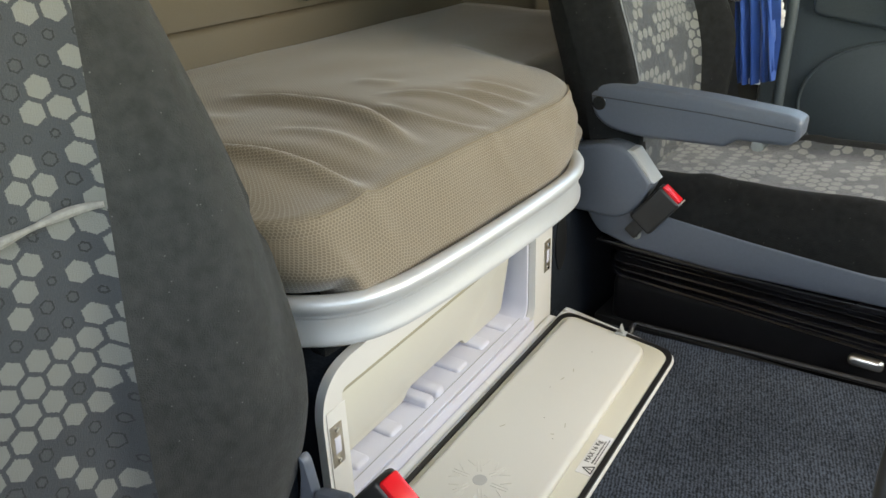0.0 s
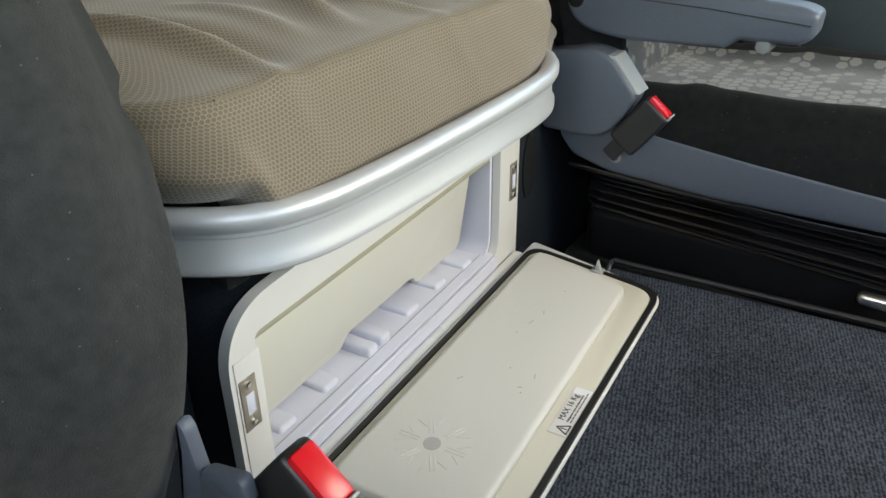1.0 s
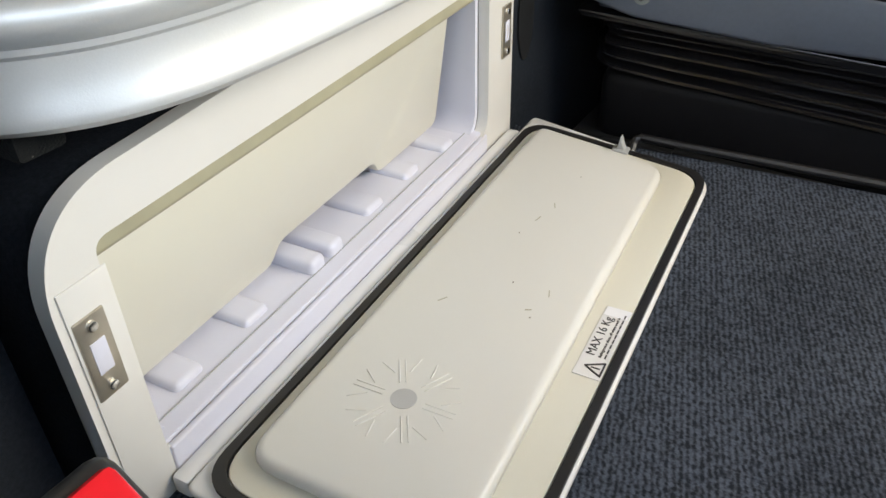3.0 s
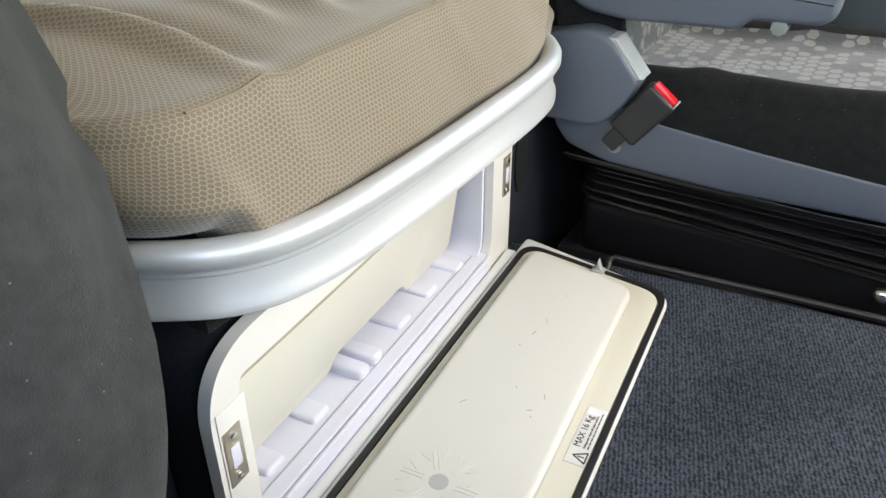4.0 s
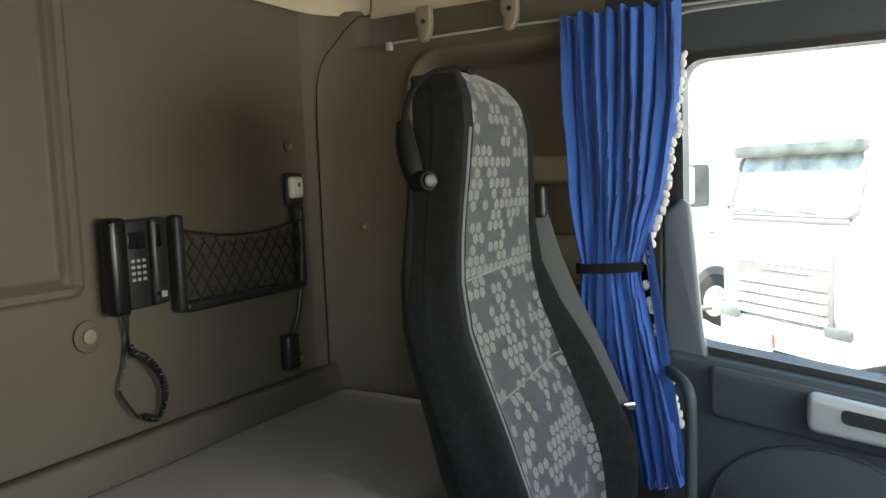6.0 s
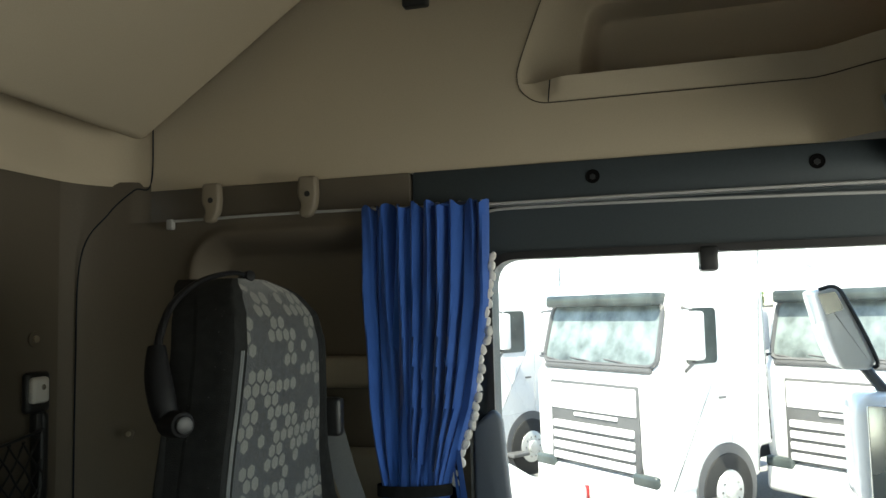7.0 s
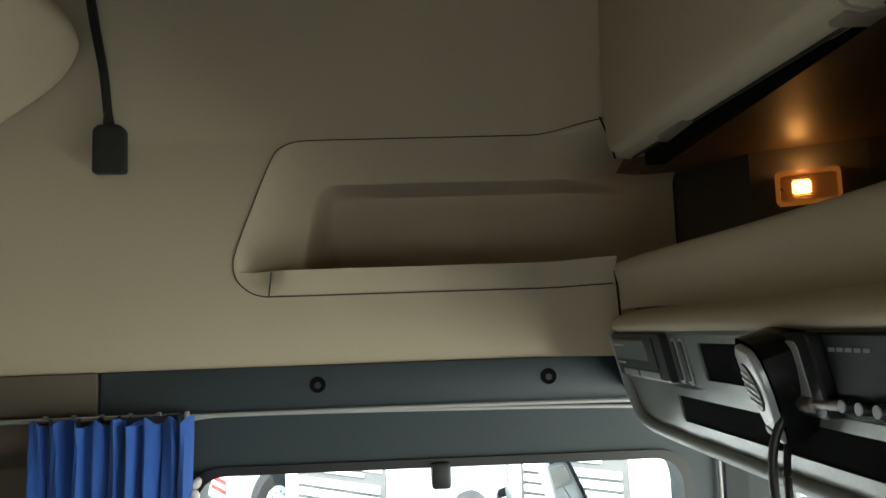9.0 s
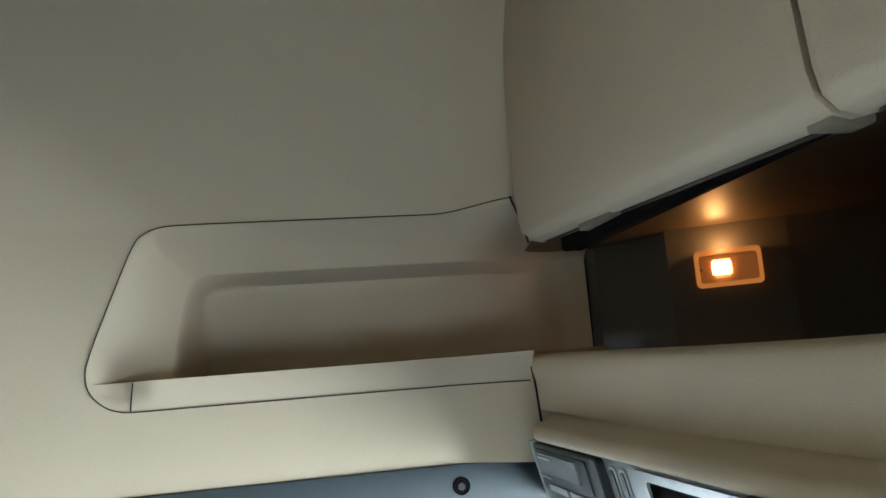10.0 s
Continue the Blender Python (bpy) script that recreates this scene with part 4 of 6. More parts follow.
    part("blank_field", rbox((0.003, 0.084, 0.0047), (0.0255, 0.0975, 0.0052), 0.0002, 1), M_LABEL, lab)
    cu = bpy.data.curves.new("text", "FONT")
    cu.align_x, cu.extrude = "LEFT", 0.0002
    for words, size, x in (("MAX 16 Kg", 0.0115, 0.0125), ("Refrigerator shuts off when truck is", 0.0040, 0.0188)):
        cu.body, cu.size = words, size
        tmp = new("text", cu)
        bpy.context.view_layer.update()
        me = bpy.data.meshes.new_from_object(tmp.evaluated_get(bpy.context.evaluated_depsgraph_get()))
        bpy.data.objects.remove(tmp)
        me.transform(Matrix.Translation((x, 0.027, 0.0052)) @ Matrix.Rotation(radians(90), 4, "Z"))
        me.materials.append(M_INK)
        tx = new("print", me)
        tx.parent = lab
    bm = bmesh.new()
    for k in range(9):
        rbox((0.0214, 0.027 + 0.0072 * k, 0.0050), (0.0228, 0.0325 + 0.0072 * k, 0.0054), 0.0, 1, bm)
    part("fine_print", bm, M_INK, lab, smooth=False)
    tri_o = round_poly([(0.0255, 0.003), (0.0255, 0.023), (0.0075, 0.013)], 0.002, 3)
    tri_i = round_poly([(0.0238, 0.006), (0.0238, 0.020), (0.0110, 0.013)], 0.001, 3)
    part("warning_sign", ring_prism(tri_o, tri_i, "z", 0.0050, 0.0054), M_INK, lab)
    part("warning_mark", rbox((0.0145, 0.0123, 0.0050), (0.0225, 0.0137, 0.0054), 0.0, 1), M_INK, lab, smooth=False)
    return t


fridge()

# ---- seats ----
W_TAB = [(0.36, 0.175), (0.45, 0.190), (0.60, 0.203), (0.80, 0.192), (0.92, 0.172), (1.00, 0.160), (1.10, 0.150), (1.18, 0.143), (1.225, 0.132), (1.255, 0.110), (1.273, 0.085), (1.285, 0.050)]
X_TAB = [(0.36, -0.405), (0.45, -0.440), (0.60, -0.475), (0.72, -0.500), (0.92, -0.541), (1.08, -0.572), (1.20, -0.590), (1.285, -0.628)]
X_SLIM = [(0.30, -0.392), (0.42, -0.404), (0.52, -0.418), (0.60, -0.440), (0.68, -0.470), (0.76, -0.502), (0.84, -0.530), (0.92, -0.542), (1.00, -0.542), (1.10, -0.534), (1.18, -0.530), (1.23, -0.538), (1.265, -0.560), (1.285, -0.590)]
T_TAB = [(0.36, 0.11), (0.60, 0.115), (0.90, 0.075), (1.10, 0.045), (1.22, 0.035), (1.285, 0.02)]
T_SLIM = [(0.36, 0.13), (0.60, 0.13), (0.80, 0.105), (1.00, 0.090), (1.15, 0.085), (1.23, 0.068), (1.285, 0.03)]
B_TAB = [(0.36, 0.050), (0.55, 0.082), (0.75, 0.062), (0.92, 0.016), (1.05, 0.004), (1.285, 0.0)]


WIDE = [(0.30, 0.314), (0.35, 0.320), (0.40, 0.336), (0.45, 0.357), (0.50, 0.371), (0.55, 0.372), (0.60, 0.368), (0.65, 0.361), (0.70, 0.352), (0.75, 0.342), (0.80, 0.330), (0.85, 0.317), (0.90, 0.304), (1.0, 0.22), (1.1, 0.19), (1.18, 0.16), (1.285, 0.05)]
EDGE_X = [(0.30, -0.440), (0.36, -0.411), (0.39, -0.394), (0.42, -0.377), (0.45, -0.366), (0.48, -0.358), (0.54, -0.351), (0.62, -0.353), (0.75, -0.385)]
EDGE_Y = [(0.30, 0.219), (0.42, 0.219), (0.48, 0.224), (0.54, 0.234), (0.75, 0.26)]
IN_TAB = [(0.30, 0.055), (0.40, 0.058), (0.488, 0.066), (0.556, 0.077), (0.628, 0.091), (0.725, 0.112), (0.812, 0.131), (0.90, 0.150), (1.0, 0.150), (1.1, 0.13), (1.285, 0.03)]


def backrest(t, insert=0.66, cy=0.0, ws=1.12, dx=0.0, wide=None, roll=0.06, cloth=None):
    """Backrest with head part: a fabric centre between velour bolsters."""
    zl = steps(0.30, 0.715, 24) + [0.720, 0.725] + steps(0.735, 0.915, 12) + [0.922, 0.929] + steps(0.94, 1.20, 16) + steps(1.21, 1.285, 10)
    ss = steps(-1, -insert, 16) + steps(-insert + 0.06, insert - 0.06, 22) + steps(insert, 1, 16)

    def spread(s, z):
        if wide:
            return spread_wide(s, z)
        ins = insert * (1 + 0.10 * smooth(0.75, 1.0, z) - 0.06 * smooth(1.05, 1.2, z))
        a = abs(s)
        return math.copysign(a * ins / insert if a <= insert else ins + (a - insert) * (1 - ins) / (1 - insert), s)

    def spread_wide(s, z):
        ins = lerp_table(IN_TAB, z) / width(z)
        a = abs(s)
        return math.copysign(a * ins / insert if a <= insert else ins + (a - insert) * (1 - ins) / (1 - insert), s)

    def width(z):
        return lerp_table(wide, z) if wide else lerp_table(W_TAB, z) * ws

    xt, tt = (X_TAB, T_TAB) if wide else (X_SLIM, T_SLIM)

    def front(s, z):
        w, x = width(z), lerp_table(xt, z) + dx
        bol = (0.22 if s < 0 else 1.0) * lerp_table(B_TAB, z) * math.exp(-((abs(s) - 0.88) / 0.15) ** 2) if not wide else 1.15 * lerp_table(B_TAB, z) * math.exp(-((abs(s) - 0.78) / 0.20) ** 2)
        groove = 0.007 * (math.exp(-((z - 0.722 - 0.02 * s) / 0.006) ** 2) + math.exp(-((z - 0.924 - 0.015 * s) / 0.006) ** 2)) * (1 if abs(s) < insert else 0)
        edge = roll * smooth(0.88 if not wide else 0.60, 1.0, abs(s)) ** 2
        pil = 0.006 * math.cos(min(abs(s), 1) * 1.5)
        p = Vector((x + bol - groove - edge + pil, cy + spread(s, z) * w, z))
        if wide and s > insert:
            # the lower bolster ends in a tight rounded edge
            q = (s - insert) / (1 - insert)
            b0 = Vector(front(insert, z))
            e = Vector((lerp_table(EDGE_X, z) - 0.03 * smooth(0.9, 1.0, q) ** 2, lerp_table(EDGE_Y, z), z))
            p = p.lerp(b0.lerp(e, q) + Vector((0.022 * math.sin(math.pi * q ** 1.3), 0, 0)), low(z))
        return tuple(p)

    def low(z):
        return 1 - smooth(0.50, 0.66, z) if wide else 0.0

    def uvf(s, z):
        return (spread(s, z) * width(z), z * 1.03)

    bl, br, mid = bmesh.new(), bmesh.new(), bmesh.new()
    sheet(front, [s for s in ss if -insert <= s <= insert] , zl, (-0.03, 0, 0), uvf, mid)
    sheet(front, [s for s in ss if s <= -insert], zl, (-0.03, 0, 0), None, bl)
    sheet(front, [s for s in ss if s >= insert], zl, (-0.03, 0, 0), None, br)
    part("seat_panel", mid, M_SEAT, t, "grey cloth with pale hexagon clusters")
    part("bolster", bl, cloth or M_VELOUR, t, "black velour side bolster")
    part("bolster", br, cloth or M_VELOUR, t, "black velour side bolster")

    if not wide:
        for q in (-insert - 0.075, -insert - 0.110):
            part("stitched_seam", tube([Vector(front(q, z)) + Vector((0.0012, 0, 0)) for z in steps(0.40, 1.18, 60)], 0.0012, 6), M_BELT, t)
        for za, k in ((0.722, 0.02), (0.924, 0.015)):
            part("panel_edge", tube([Vector(front(q, za + k * q + 0.006)) + Vector((0.0015, 0, 0)) for q in steps(-insert + 0.02, insert - 0.02, 24)], 0.0016, 6), M_LACE2, t, "pale worn fold between the cloth panels")

    if wide:
        hem = [Vector(front(q, 0.7235 + 0.02 * q + 0.004)) + Vector((0.0035, 0, 0)) for q in steps(-0.56, 0.55, 30)]
        part("panel_edge", tube(hem, lambda q: 0.0038 + 0.0012 * math.sin(23 * q), 8), M_LACE2, t, "pale worn hem of the upper cloth panel")

    def shell(a, z):
        w, x, th = width(z) + (0.19 - width(z)) * low(z), lerp_table(xt, z) + dx, lerp_table(tt, z)
        c, s = math.cos(a), math.sin(a)
        px = -abs(c) ** 0.8 * th
        py = cy + math.copysign(abs(s) ** 0.75, s) * w * (0.50 if wide else 0.995)
        return (x - 0.050 + px, py, z)

    part("back_shell", sheet(shell, steps(-math.pi / 2, math.pi / 2, 28), zl), cloth or M_VELOUR, t, "black velour back and sides")
    top = [shell(a, zl[-1]) for a in steps(-math.pi / 2, math.pi / 2, 28)] + [front(s, zl[-1]) for s in reversed(ss)]
    bm = bmesh.new()
    bm.faces.new([bm.verts.new(p) for p in top])
    part("top_cap", bm, cloth or M_VELOUR, t)


def cushion(t, near, pod_too=True):
    """Seat cushion, its plinth, the side pod and the bellows; near: the side (+1 or -1 in y) that faces the tunnel."""
    def top(s, x):
        w = 0.205 - 0.02 * smooth(0.05, 0.14, x)
        z = 0.330 + 0.018 * smooth(-0.35, 0.08, x) - 0.05 * smooth(0.06, 0.14, x) ** 2
        z += 0.020 * math.exp(-((abs(s) - 0.80) / 0.15) ** 2) - 0.045 * smooth(0.84, 1.0, abs(s)) ** 2
        z += 0.006 * noise.noise(Vector((x * 8, s * 2, 5))) + 0.006 * math.exp(-(((x + 0.20) - 0.35 * s * 0.2) / 0.025) ** 2)
        return (x, s * w, z)

    xl = steps(-0.42, 0.14, 36)
    ss = steps(-1, -0.70, 8) + steps(-0.66, 0.66, 20) + steps(0.70, 1, 8)
    part("seat_panel", sheet(top, [s for s in ss if abs(s) <= 0.70], xl, (0, 0, -0.03), lambda s, x: (s * 0.19, x)), M_SEAT, t, "grey cloth with pale hexagon clusters")
    for lo, hi in ((-1, -0.70), (0.70, 1)):
        part("cushion_bolster", sheet(top, [s for s in ss if lo <= s <= hi], xl, (0, 0, -0.06)), M_VELOUR, t, "black velour cushion edge")
    part("cushion_body", rbox((-0.42, -0.198, 0.235), (0.135, 0.198, 0.315), 0.020, 4), M_VELOUR, t)
    sk = round_poly([(-0.47, 0.305), (-0.36, 0.292), (-0.30, 0.278), (-0.15, 0.264), (0.0, 0.254), (0.15, 0.246), (0.170, 0.222), (0.14, 0.198), (-0.20, 0.190), (-0.38, 0.197), (-0.45, 0.215), (-0.478, 0.250)], 0.012, 4)
    for sgn in (near, -near):
        a, b = sorted((sgn * 0.150, sgn * 0.207))
        part("plinth_side", prism(sk, "y", a, b, 0.006, 3), M_GREY, t, "blue-grey plastic seat valance")
    part("plinth", rbox((-0.44, -0.176, 0.175), (0.14, 0.176, 0.219), 0.01), M_GREY, t)
    pod = round_poly([(-0.505, 0.395), (-0.425, 0.412), (-0.385, 0.405), (-0.335, 0.345), (-0.352, 0.308), (-0.372, 0.282), (-0.40, 0.262), (-0.50, 0.262)], [0.01, 0.012, 0.02, 0.012, 0.01, 0.01, 0.015, 0.01], 4)
    a, b = sorted((near * 0.180, near * 0.232))
    if pod_too:
      part("side_pod", prism(pod, "y", a, b, 0.008, 3), M_GREY, t, "blue-grey plastic pod at the seat hinge")
      part("pod_facet", prism([(-0.392, 0.4035), (-0.378, 0.4035), (-0.332, 0.348), (-0.344, 0.345)], "y", a + 0.004, b - 0.004, 0.002, 1), M_GREYL, t)
    sc = part("screw_cap", cyl((-0.369, near * 0.203, 0.227), (-0.369, near * 0.2085, 0.227), 0.0115, 24, bevel=0.0015), M_GREYM, t)
    part("screw_socket", cyl((-0.369, near * 0.208, 0.227), (-0.369, near * 0.2098, 0.227), 0.006, 6), M_BLACK, sc)
    # bellows over the suspension
    part("bellows_skirt", rbox((-0.425, -0.182, 0.0), (0.12, 0.182, 0.112), 0.02, 3), M_MATTE, t)
    part("gloss_lip", prism(round_poly([(-0.46, 0.196), (-0.30, 0.192), (-0.05, 0.186), (0.14, 0.190), (0.14, 0.178), (-0.05, 0.173), (-0.30, 0.180), (-0.455, 0.186)], 0.004, 3), "y", -0.199, 0.199, 0.003, 2), M_GLOSS, t)
    for k in range(7):
        zc = 0.176 - 0.0085 * k - 0.003 * (k % 3)
        g = 0.006 if k % 2 else 0.0
        path = [tuple(p) for p in round_poly([(-0.44 + g, -0.195 + g), (0.13 - g, -0.195 + g), (0.13 - g, 0.195 - g), (-0.44 + g, 0.195 - g)], 0.05, 6)]
        bm = bmesh.new()
        rows = []
        for ins, dz in ((0.016, 0.0090), (0.006, 0.0050), (0.0014, 0.0020), (0.0, 0.0), (0.0014, -0.0020), (0.006, -0.0050), (0.016, -0.0090)):
            rows.append([bm.verts.new((x - math.copysign(min(ins, abs(x + 0.155)), x + 0.155), y - math.copysign(ins, y), zc + dz - (0.004 + 0.004 * k) * math.sin(math.pi * min((x + 0.44) / 0.57, 0.62))  + 0.002 * noise.noise(Vector((x * 9, k * 3.1, y * 4))))) for x, y in path])
        for a, b in zip(rows, rows[1:]):
            for q in range(len(path)):
                bm.faces.new((a[q], a[(q + 1) % len(path)], b[(q + 1) % len(path)], b[q]))
        bm.faces.new(rows[0]), bm.faces.new(rows[-1][::-1])
        part("bellows_fold", bm, M_FOLD, t)
    part("seat_foot", rbox((-0.46, -0.19, -0.10), (0.16, 0.19, 0.012), 0.012, 2), M_BLACK, t)
    part("slide_rail", rbox((-0.30, near * 0.20 - 0.008, 0.010), (0.20, near * 0.20 + 0.008, 0.022), 0.003), M_BLACK, t)
    part("lever", rbox((0.042, near * 0.200 - 0.010, 0.070), (0.100, near * 0.200 + 0.010, 0.092), 0.009, 4), M_CHROME, t, "bright adjusting lever")
    # buckle
    bk = part("belt_buckle", rbox((-0.026, -0.014, -0.052), (0.026, 0.014, 0.040), 0.006, 3), M_BLACK, t, "black seat-belt buckle")
    bk.matrix_local = pose(-0.322, near * 0.222, 0.300, 0, 38, 0) if pod_too else pose(-0.277, near * 0.230, 0.393, 0, 38, 0) @ Matrix.Scale(1.17, 4)
    if not pod_too:
        part("side_groove", rbox((-0.020, near * 0.0138, -0.030), (-0.016, near * 0.0150, 0.030), 0.0004, 1), M_BELT, bk)
    part("release_button", rbox((-0.021, -0.0105, 0.030), (0.021, 0.0105, 0.0450), 0.003, 2), M_RED, bk, "red release button")
    part("buckle_rim", rbox((0.0215, -0.011, 0.034), (0.0245, 0.011, 0.0455), 0.001, 1), M_PIPE, bk)
    part("stalk", rbox((-0.015, -0.006, -0.085), (0.012, 0.006, -0.053), 0.003), M_BLACK, bk)


def armrest(t, near):
    y0, y1 = sorted((near * 0.205, near * 0.150))
    body = round_poly([(-0.486, 0.497), (-0.478, 0.514), (-0.44, 0.521), (-0.25, 0.513), (-0.115, 0.502), (-0.096, 0.494), (-0.098, 0.462), (-0.115, 0.448), (-0.20, 0.446), (-0.22, 0.430), (-0.38, 0.424), (-0.445, 0.432), (-0.475, 0.455)], [0.006, 0.012, 0.02, 0.02, 0.012, 0.008, 0.008, 0.008, 0.006, 0.006, 0.02, 0.02, 0.015], 4)
    arm = part("armrest", prism(body, "y", y0 - 0.001, y1 + 0.001, 0.010, 4), M_GREY, t, "blue-grey plastic folding armrest")
    for y in (y0 - 0.001, y1 + 0.001):
        part("joint", tube([(-0.478, y, 0.493), (-0.25, y, 0.487), (-0.105, y, 0.478)], 0.0009, 6), M_BLACK, arm)
    kn = part("tilt_knob", cyl((-0.165, y0 + 0.004, 0.441), (-0.165, y1 - 0.004, 0.441), 0.011, 20, bevel=0.002), M_GREYM, arm, "ribbed tilt wheel")
    for k in range(9):
        a = math.tau * k / 9
        part("knob_rib", rbox((-0.165 + 0.0105 * math.cos(a) - 0.0015, y0 + 0.007, 0.441 + 0.0105 * math.sin(a) - 0.0015), (-0.165 + 0.0105 * math.cos(a) + 0.0015, y1 - 0.007, 0.441 + 0.0105 * math.sin(a) + 0.0015), 0.0006, 1), M_GREYM, kn)
    part("pivot", cyl((-0.462, y0 - 0.006, 0.480), (-0.462, y1 + 0.006, 0.480), 0.013, 24, bevel=0.003), M_VELOUR, t)
    part("pivot_pin", cyl((-0.452, near * 0.2052, 0.487), (-0.452, near * 0.2064, 0.487), 0.0022, 10), M_PIPE, arm)


ps = thing("passenger_seat", "passenger seat in grey hexagon cloth, black velour bolsters, armrest down", "seat", (0, 1.865, 0))
backrest(ps, 0.69, 0.012), cushion(ps, -1), armrest(ps, -1)
def seat_side_trim(t):
    """Plastic lever and shield beside the driver's cushion."""
    lev = round_poly([(-0.360, 0.452), (-0.351, 0.446), (-0.341, 0.395), (-0.350, 0.330), (-0.382, 0.330), (-0.362, 0.420)], 0.006, 3)
    part("recline_lever", prism(lev, "y", 0.197, 0.211, 0.004, 2), M_GREY, t, "blue-grey plastic recline lever")
    sh = round_poly([(-0.341, 0.413), (-0.294, 0.427), (-0.29, 0.40), (-0.322, 0.394), (-0.350, 0.36)], 0.008, 3)
    part("hinge_shield", prism(sh, "y", 0.196, 0.210, 0.004, 2), M_GREY, t, "blue-grey plastic hinge shield")


ds = thing("driver_seat", "driver seat in grey hexagon cloth with worn black velour bolsters", "seat", (0.025, 0.520, -0.10))
backrest(ds, 0.56, 0.0, 1.18, 0.02, WIDE, 0.15, M_WORN), cushion(ds, 1, False), seat_side_trim(ds)

# ---- front overhead console, shelf and lockers ----
YA, YB = 2.135, 0.16   # ends of the console across the cab


def along(profile, y0, y1, bm=None, seg=1):
    """A profile of (x, z) pushed across the cab from y0 to y1."""
    return prism(profile, "y", y0, y1, 0.0, 2, bm)


def overhead():
    t = thing("overhead_console", "grey overhead console with beige padded lip, instrument slots and open shelf", "console", (0.42, 1.2, 1.42), kind="structure")

    def rel(bm):
        bmesh.ops.translate(bm, vec=(-0.42, -1.2, -1.42), verts=bm.verts)
        return bm

    lip = round_poly([(0.412, 1.580), (0.404, 1.640), (0.408, 1.656), (0.425, 1.660), (0.440, 1.655), (0.445, 1.59), (0.445, 1.580)], [0, 0.02, 0.006, 0.006, 0.006, 0, 0], 4)
    bm = bmesh.new()
    def lipf(y, k):
        x, z = lip[k]
        e = smooth(2.03, 2.19, y)
        return (x + 0.004 * e, y, z + 0.010 * smooth(1.5, 2.2, y) - 0.003)
    sheet(lipf, steps(YB, 2.03, 12) + steps(2.045, 2.216, 13), list(range(len(lip))), None, None, bm)
    part("shelf_lip", rel(bm), M_LINER, t, "beige padded shelf lip")
    hood = round_poly([(0.445, 1.586), (0.405, 1.582), (0.376, 1.572), (0.372, 1.556), (0.384, 1.551), (0.445, 1.551)], [0, 0.01, 0.012, 0.008, 0.004, 0], 4)
    bm = bmesh.new()
    def hoodf(y, k):
        x, z = hood[k]
        e = smooth(2.09, 2.145, y)
        return (x + 0.025 * e * (0.445 - x) / 0.07, y, z)
    sheet(hoodf, steps(YB, 2.09, 12) + steps(2.1, 2.145, 6), list(range(len(hood))), None, None, bm)
    part("hood", rel(bm), M_LINER, t, "beige rolled edge over the instruments")
    # fascia plate leaning under, its outer end rounded
    def fx(z):
        return 0.388 + (1.551 - z) * 0.22
    out = round_poly([(YB, 1.552), (2.128, 1.552), (2.128, 1.50), (2.118, 1.418), (YB, 1.418)], [0, 0.004, 0.04, 0.055, 0], 7)
    bm = prism(out, "x", 0.0, 0.03)
    for v in bm.verts:
        v.co.x += fx(v.co.z)
    part("fascia", rel(bm), M_GREYM, t, "dark grey instrument fascia")
    tr = [(fx(z) - 0.004, y, z) for y, z in [(YB, 1.415), (1.0, 1.415), (1.6, 1.415), (1.95, 1.416), (2.06, 1.420), (2.098, 1.434), (2.117, 1.465), (2.125, 1.50), (2.129, 1.552)]]
    part("lower_trim", rel(tube(smooth_path(tr, 6), 0.0075, 10)), M_GREYL, t, "grey rim round the fascia")

    def plate(name, y0, y1, z0, z1, depth, m, r=0.006, label="", parent=t, lift=0.0):
        bm = prism(round_poly([(y0, z0), (y1, z0), (y1, z1), (y0, z1)], r, 4), "x", -depth - lift, 0.004 - lift, min(0.002, depth * 0.4), 1)
        for v in bm.verts:
            v.co.x += fx(v.co.z)
        return part(name, rel(bm), m, parent, label)

    tac = plate("tachograph", 1.893, 2.124, 1.487, 1.549, 0.010, M_BLACK, 0.008, "black tachograph unit with a grey display")
    plate("display", 1.925, 2.112, 1.502, 1.543, 0.0015, M_BLACK, 0.004, "", tac, 0.0105)
    plate("screen", 1.955, 2.106, 1.5125, 1.539, 0.001, M_GREYM, 0.002, "grey display screen", tac, 0.0135)
    plate("menu_bar", 2.045, 2.098, 1.531, 1.5345, 0.0006, M_GREYL, 0.001, "", tac, 0.0147)
    for k in range(4):
        plate("button", 2.070 + 0.011 * k, 2.076 + 0.011 * k, 1.5055, 1.5095, 0.0015, M_GREYL, 0.001, "", tac, 0.0125)
    plate("drawer", 1.925, 2.010, 1.490, 1.499, 0.002, M_GREYL, 0.002, "", tac, 0.0105)
    plate("drawer", 2.020, 2.090, 1.490, 1.499, 0.002, M_GREYL, 0.002, "", tac, 0.0105)
    for y in (1.872, 1.845):
        plate("vent_slot", y - 0.009, y + 0.009, 1.488, 1.543, 0.002, M_GREYL, 0.007)
        plate("vent_dark", y - 0.004, y + 0.006, 1.492, 1.539, 0.001, M_BLACK, 0.004, lift=0.0022)
    o = round_poly([(1.572, 1.484), (1.812, 1.484), (1.812, 1.547), (1.572, 1.547)], 0.005, 4)
    i = round_poly([(1.592, 1.497), (1.786, 1.497), (1.786, 1.538), (1.592, 1.538)], 0.006, 4)
    for nm, a, b, d in (("slot_surround", o, i, 0.004),):
        bm = ring_prism(a, b, "x", -d, 0.0)
        for v in bm.verts:
            v.co.x += fx(v.co.z)
        part(nm, rel(bm), M_GREYM, t, "grey surround of the empty radio slot")
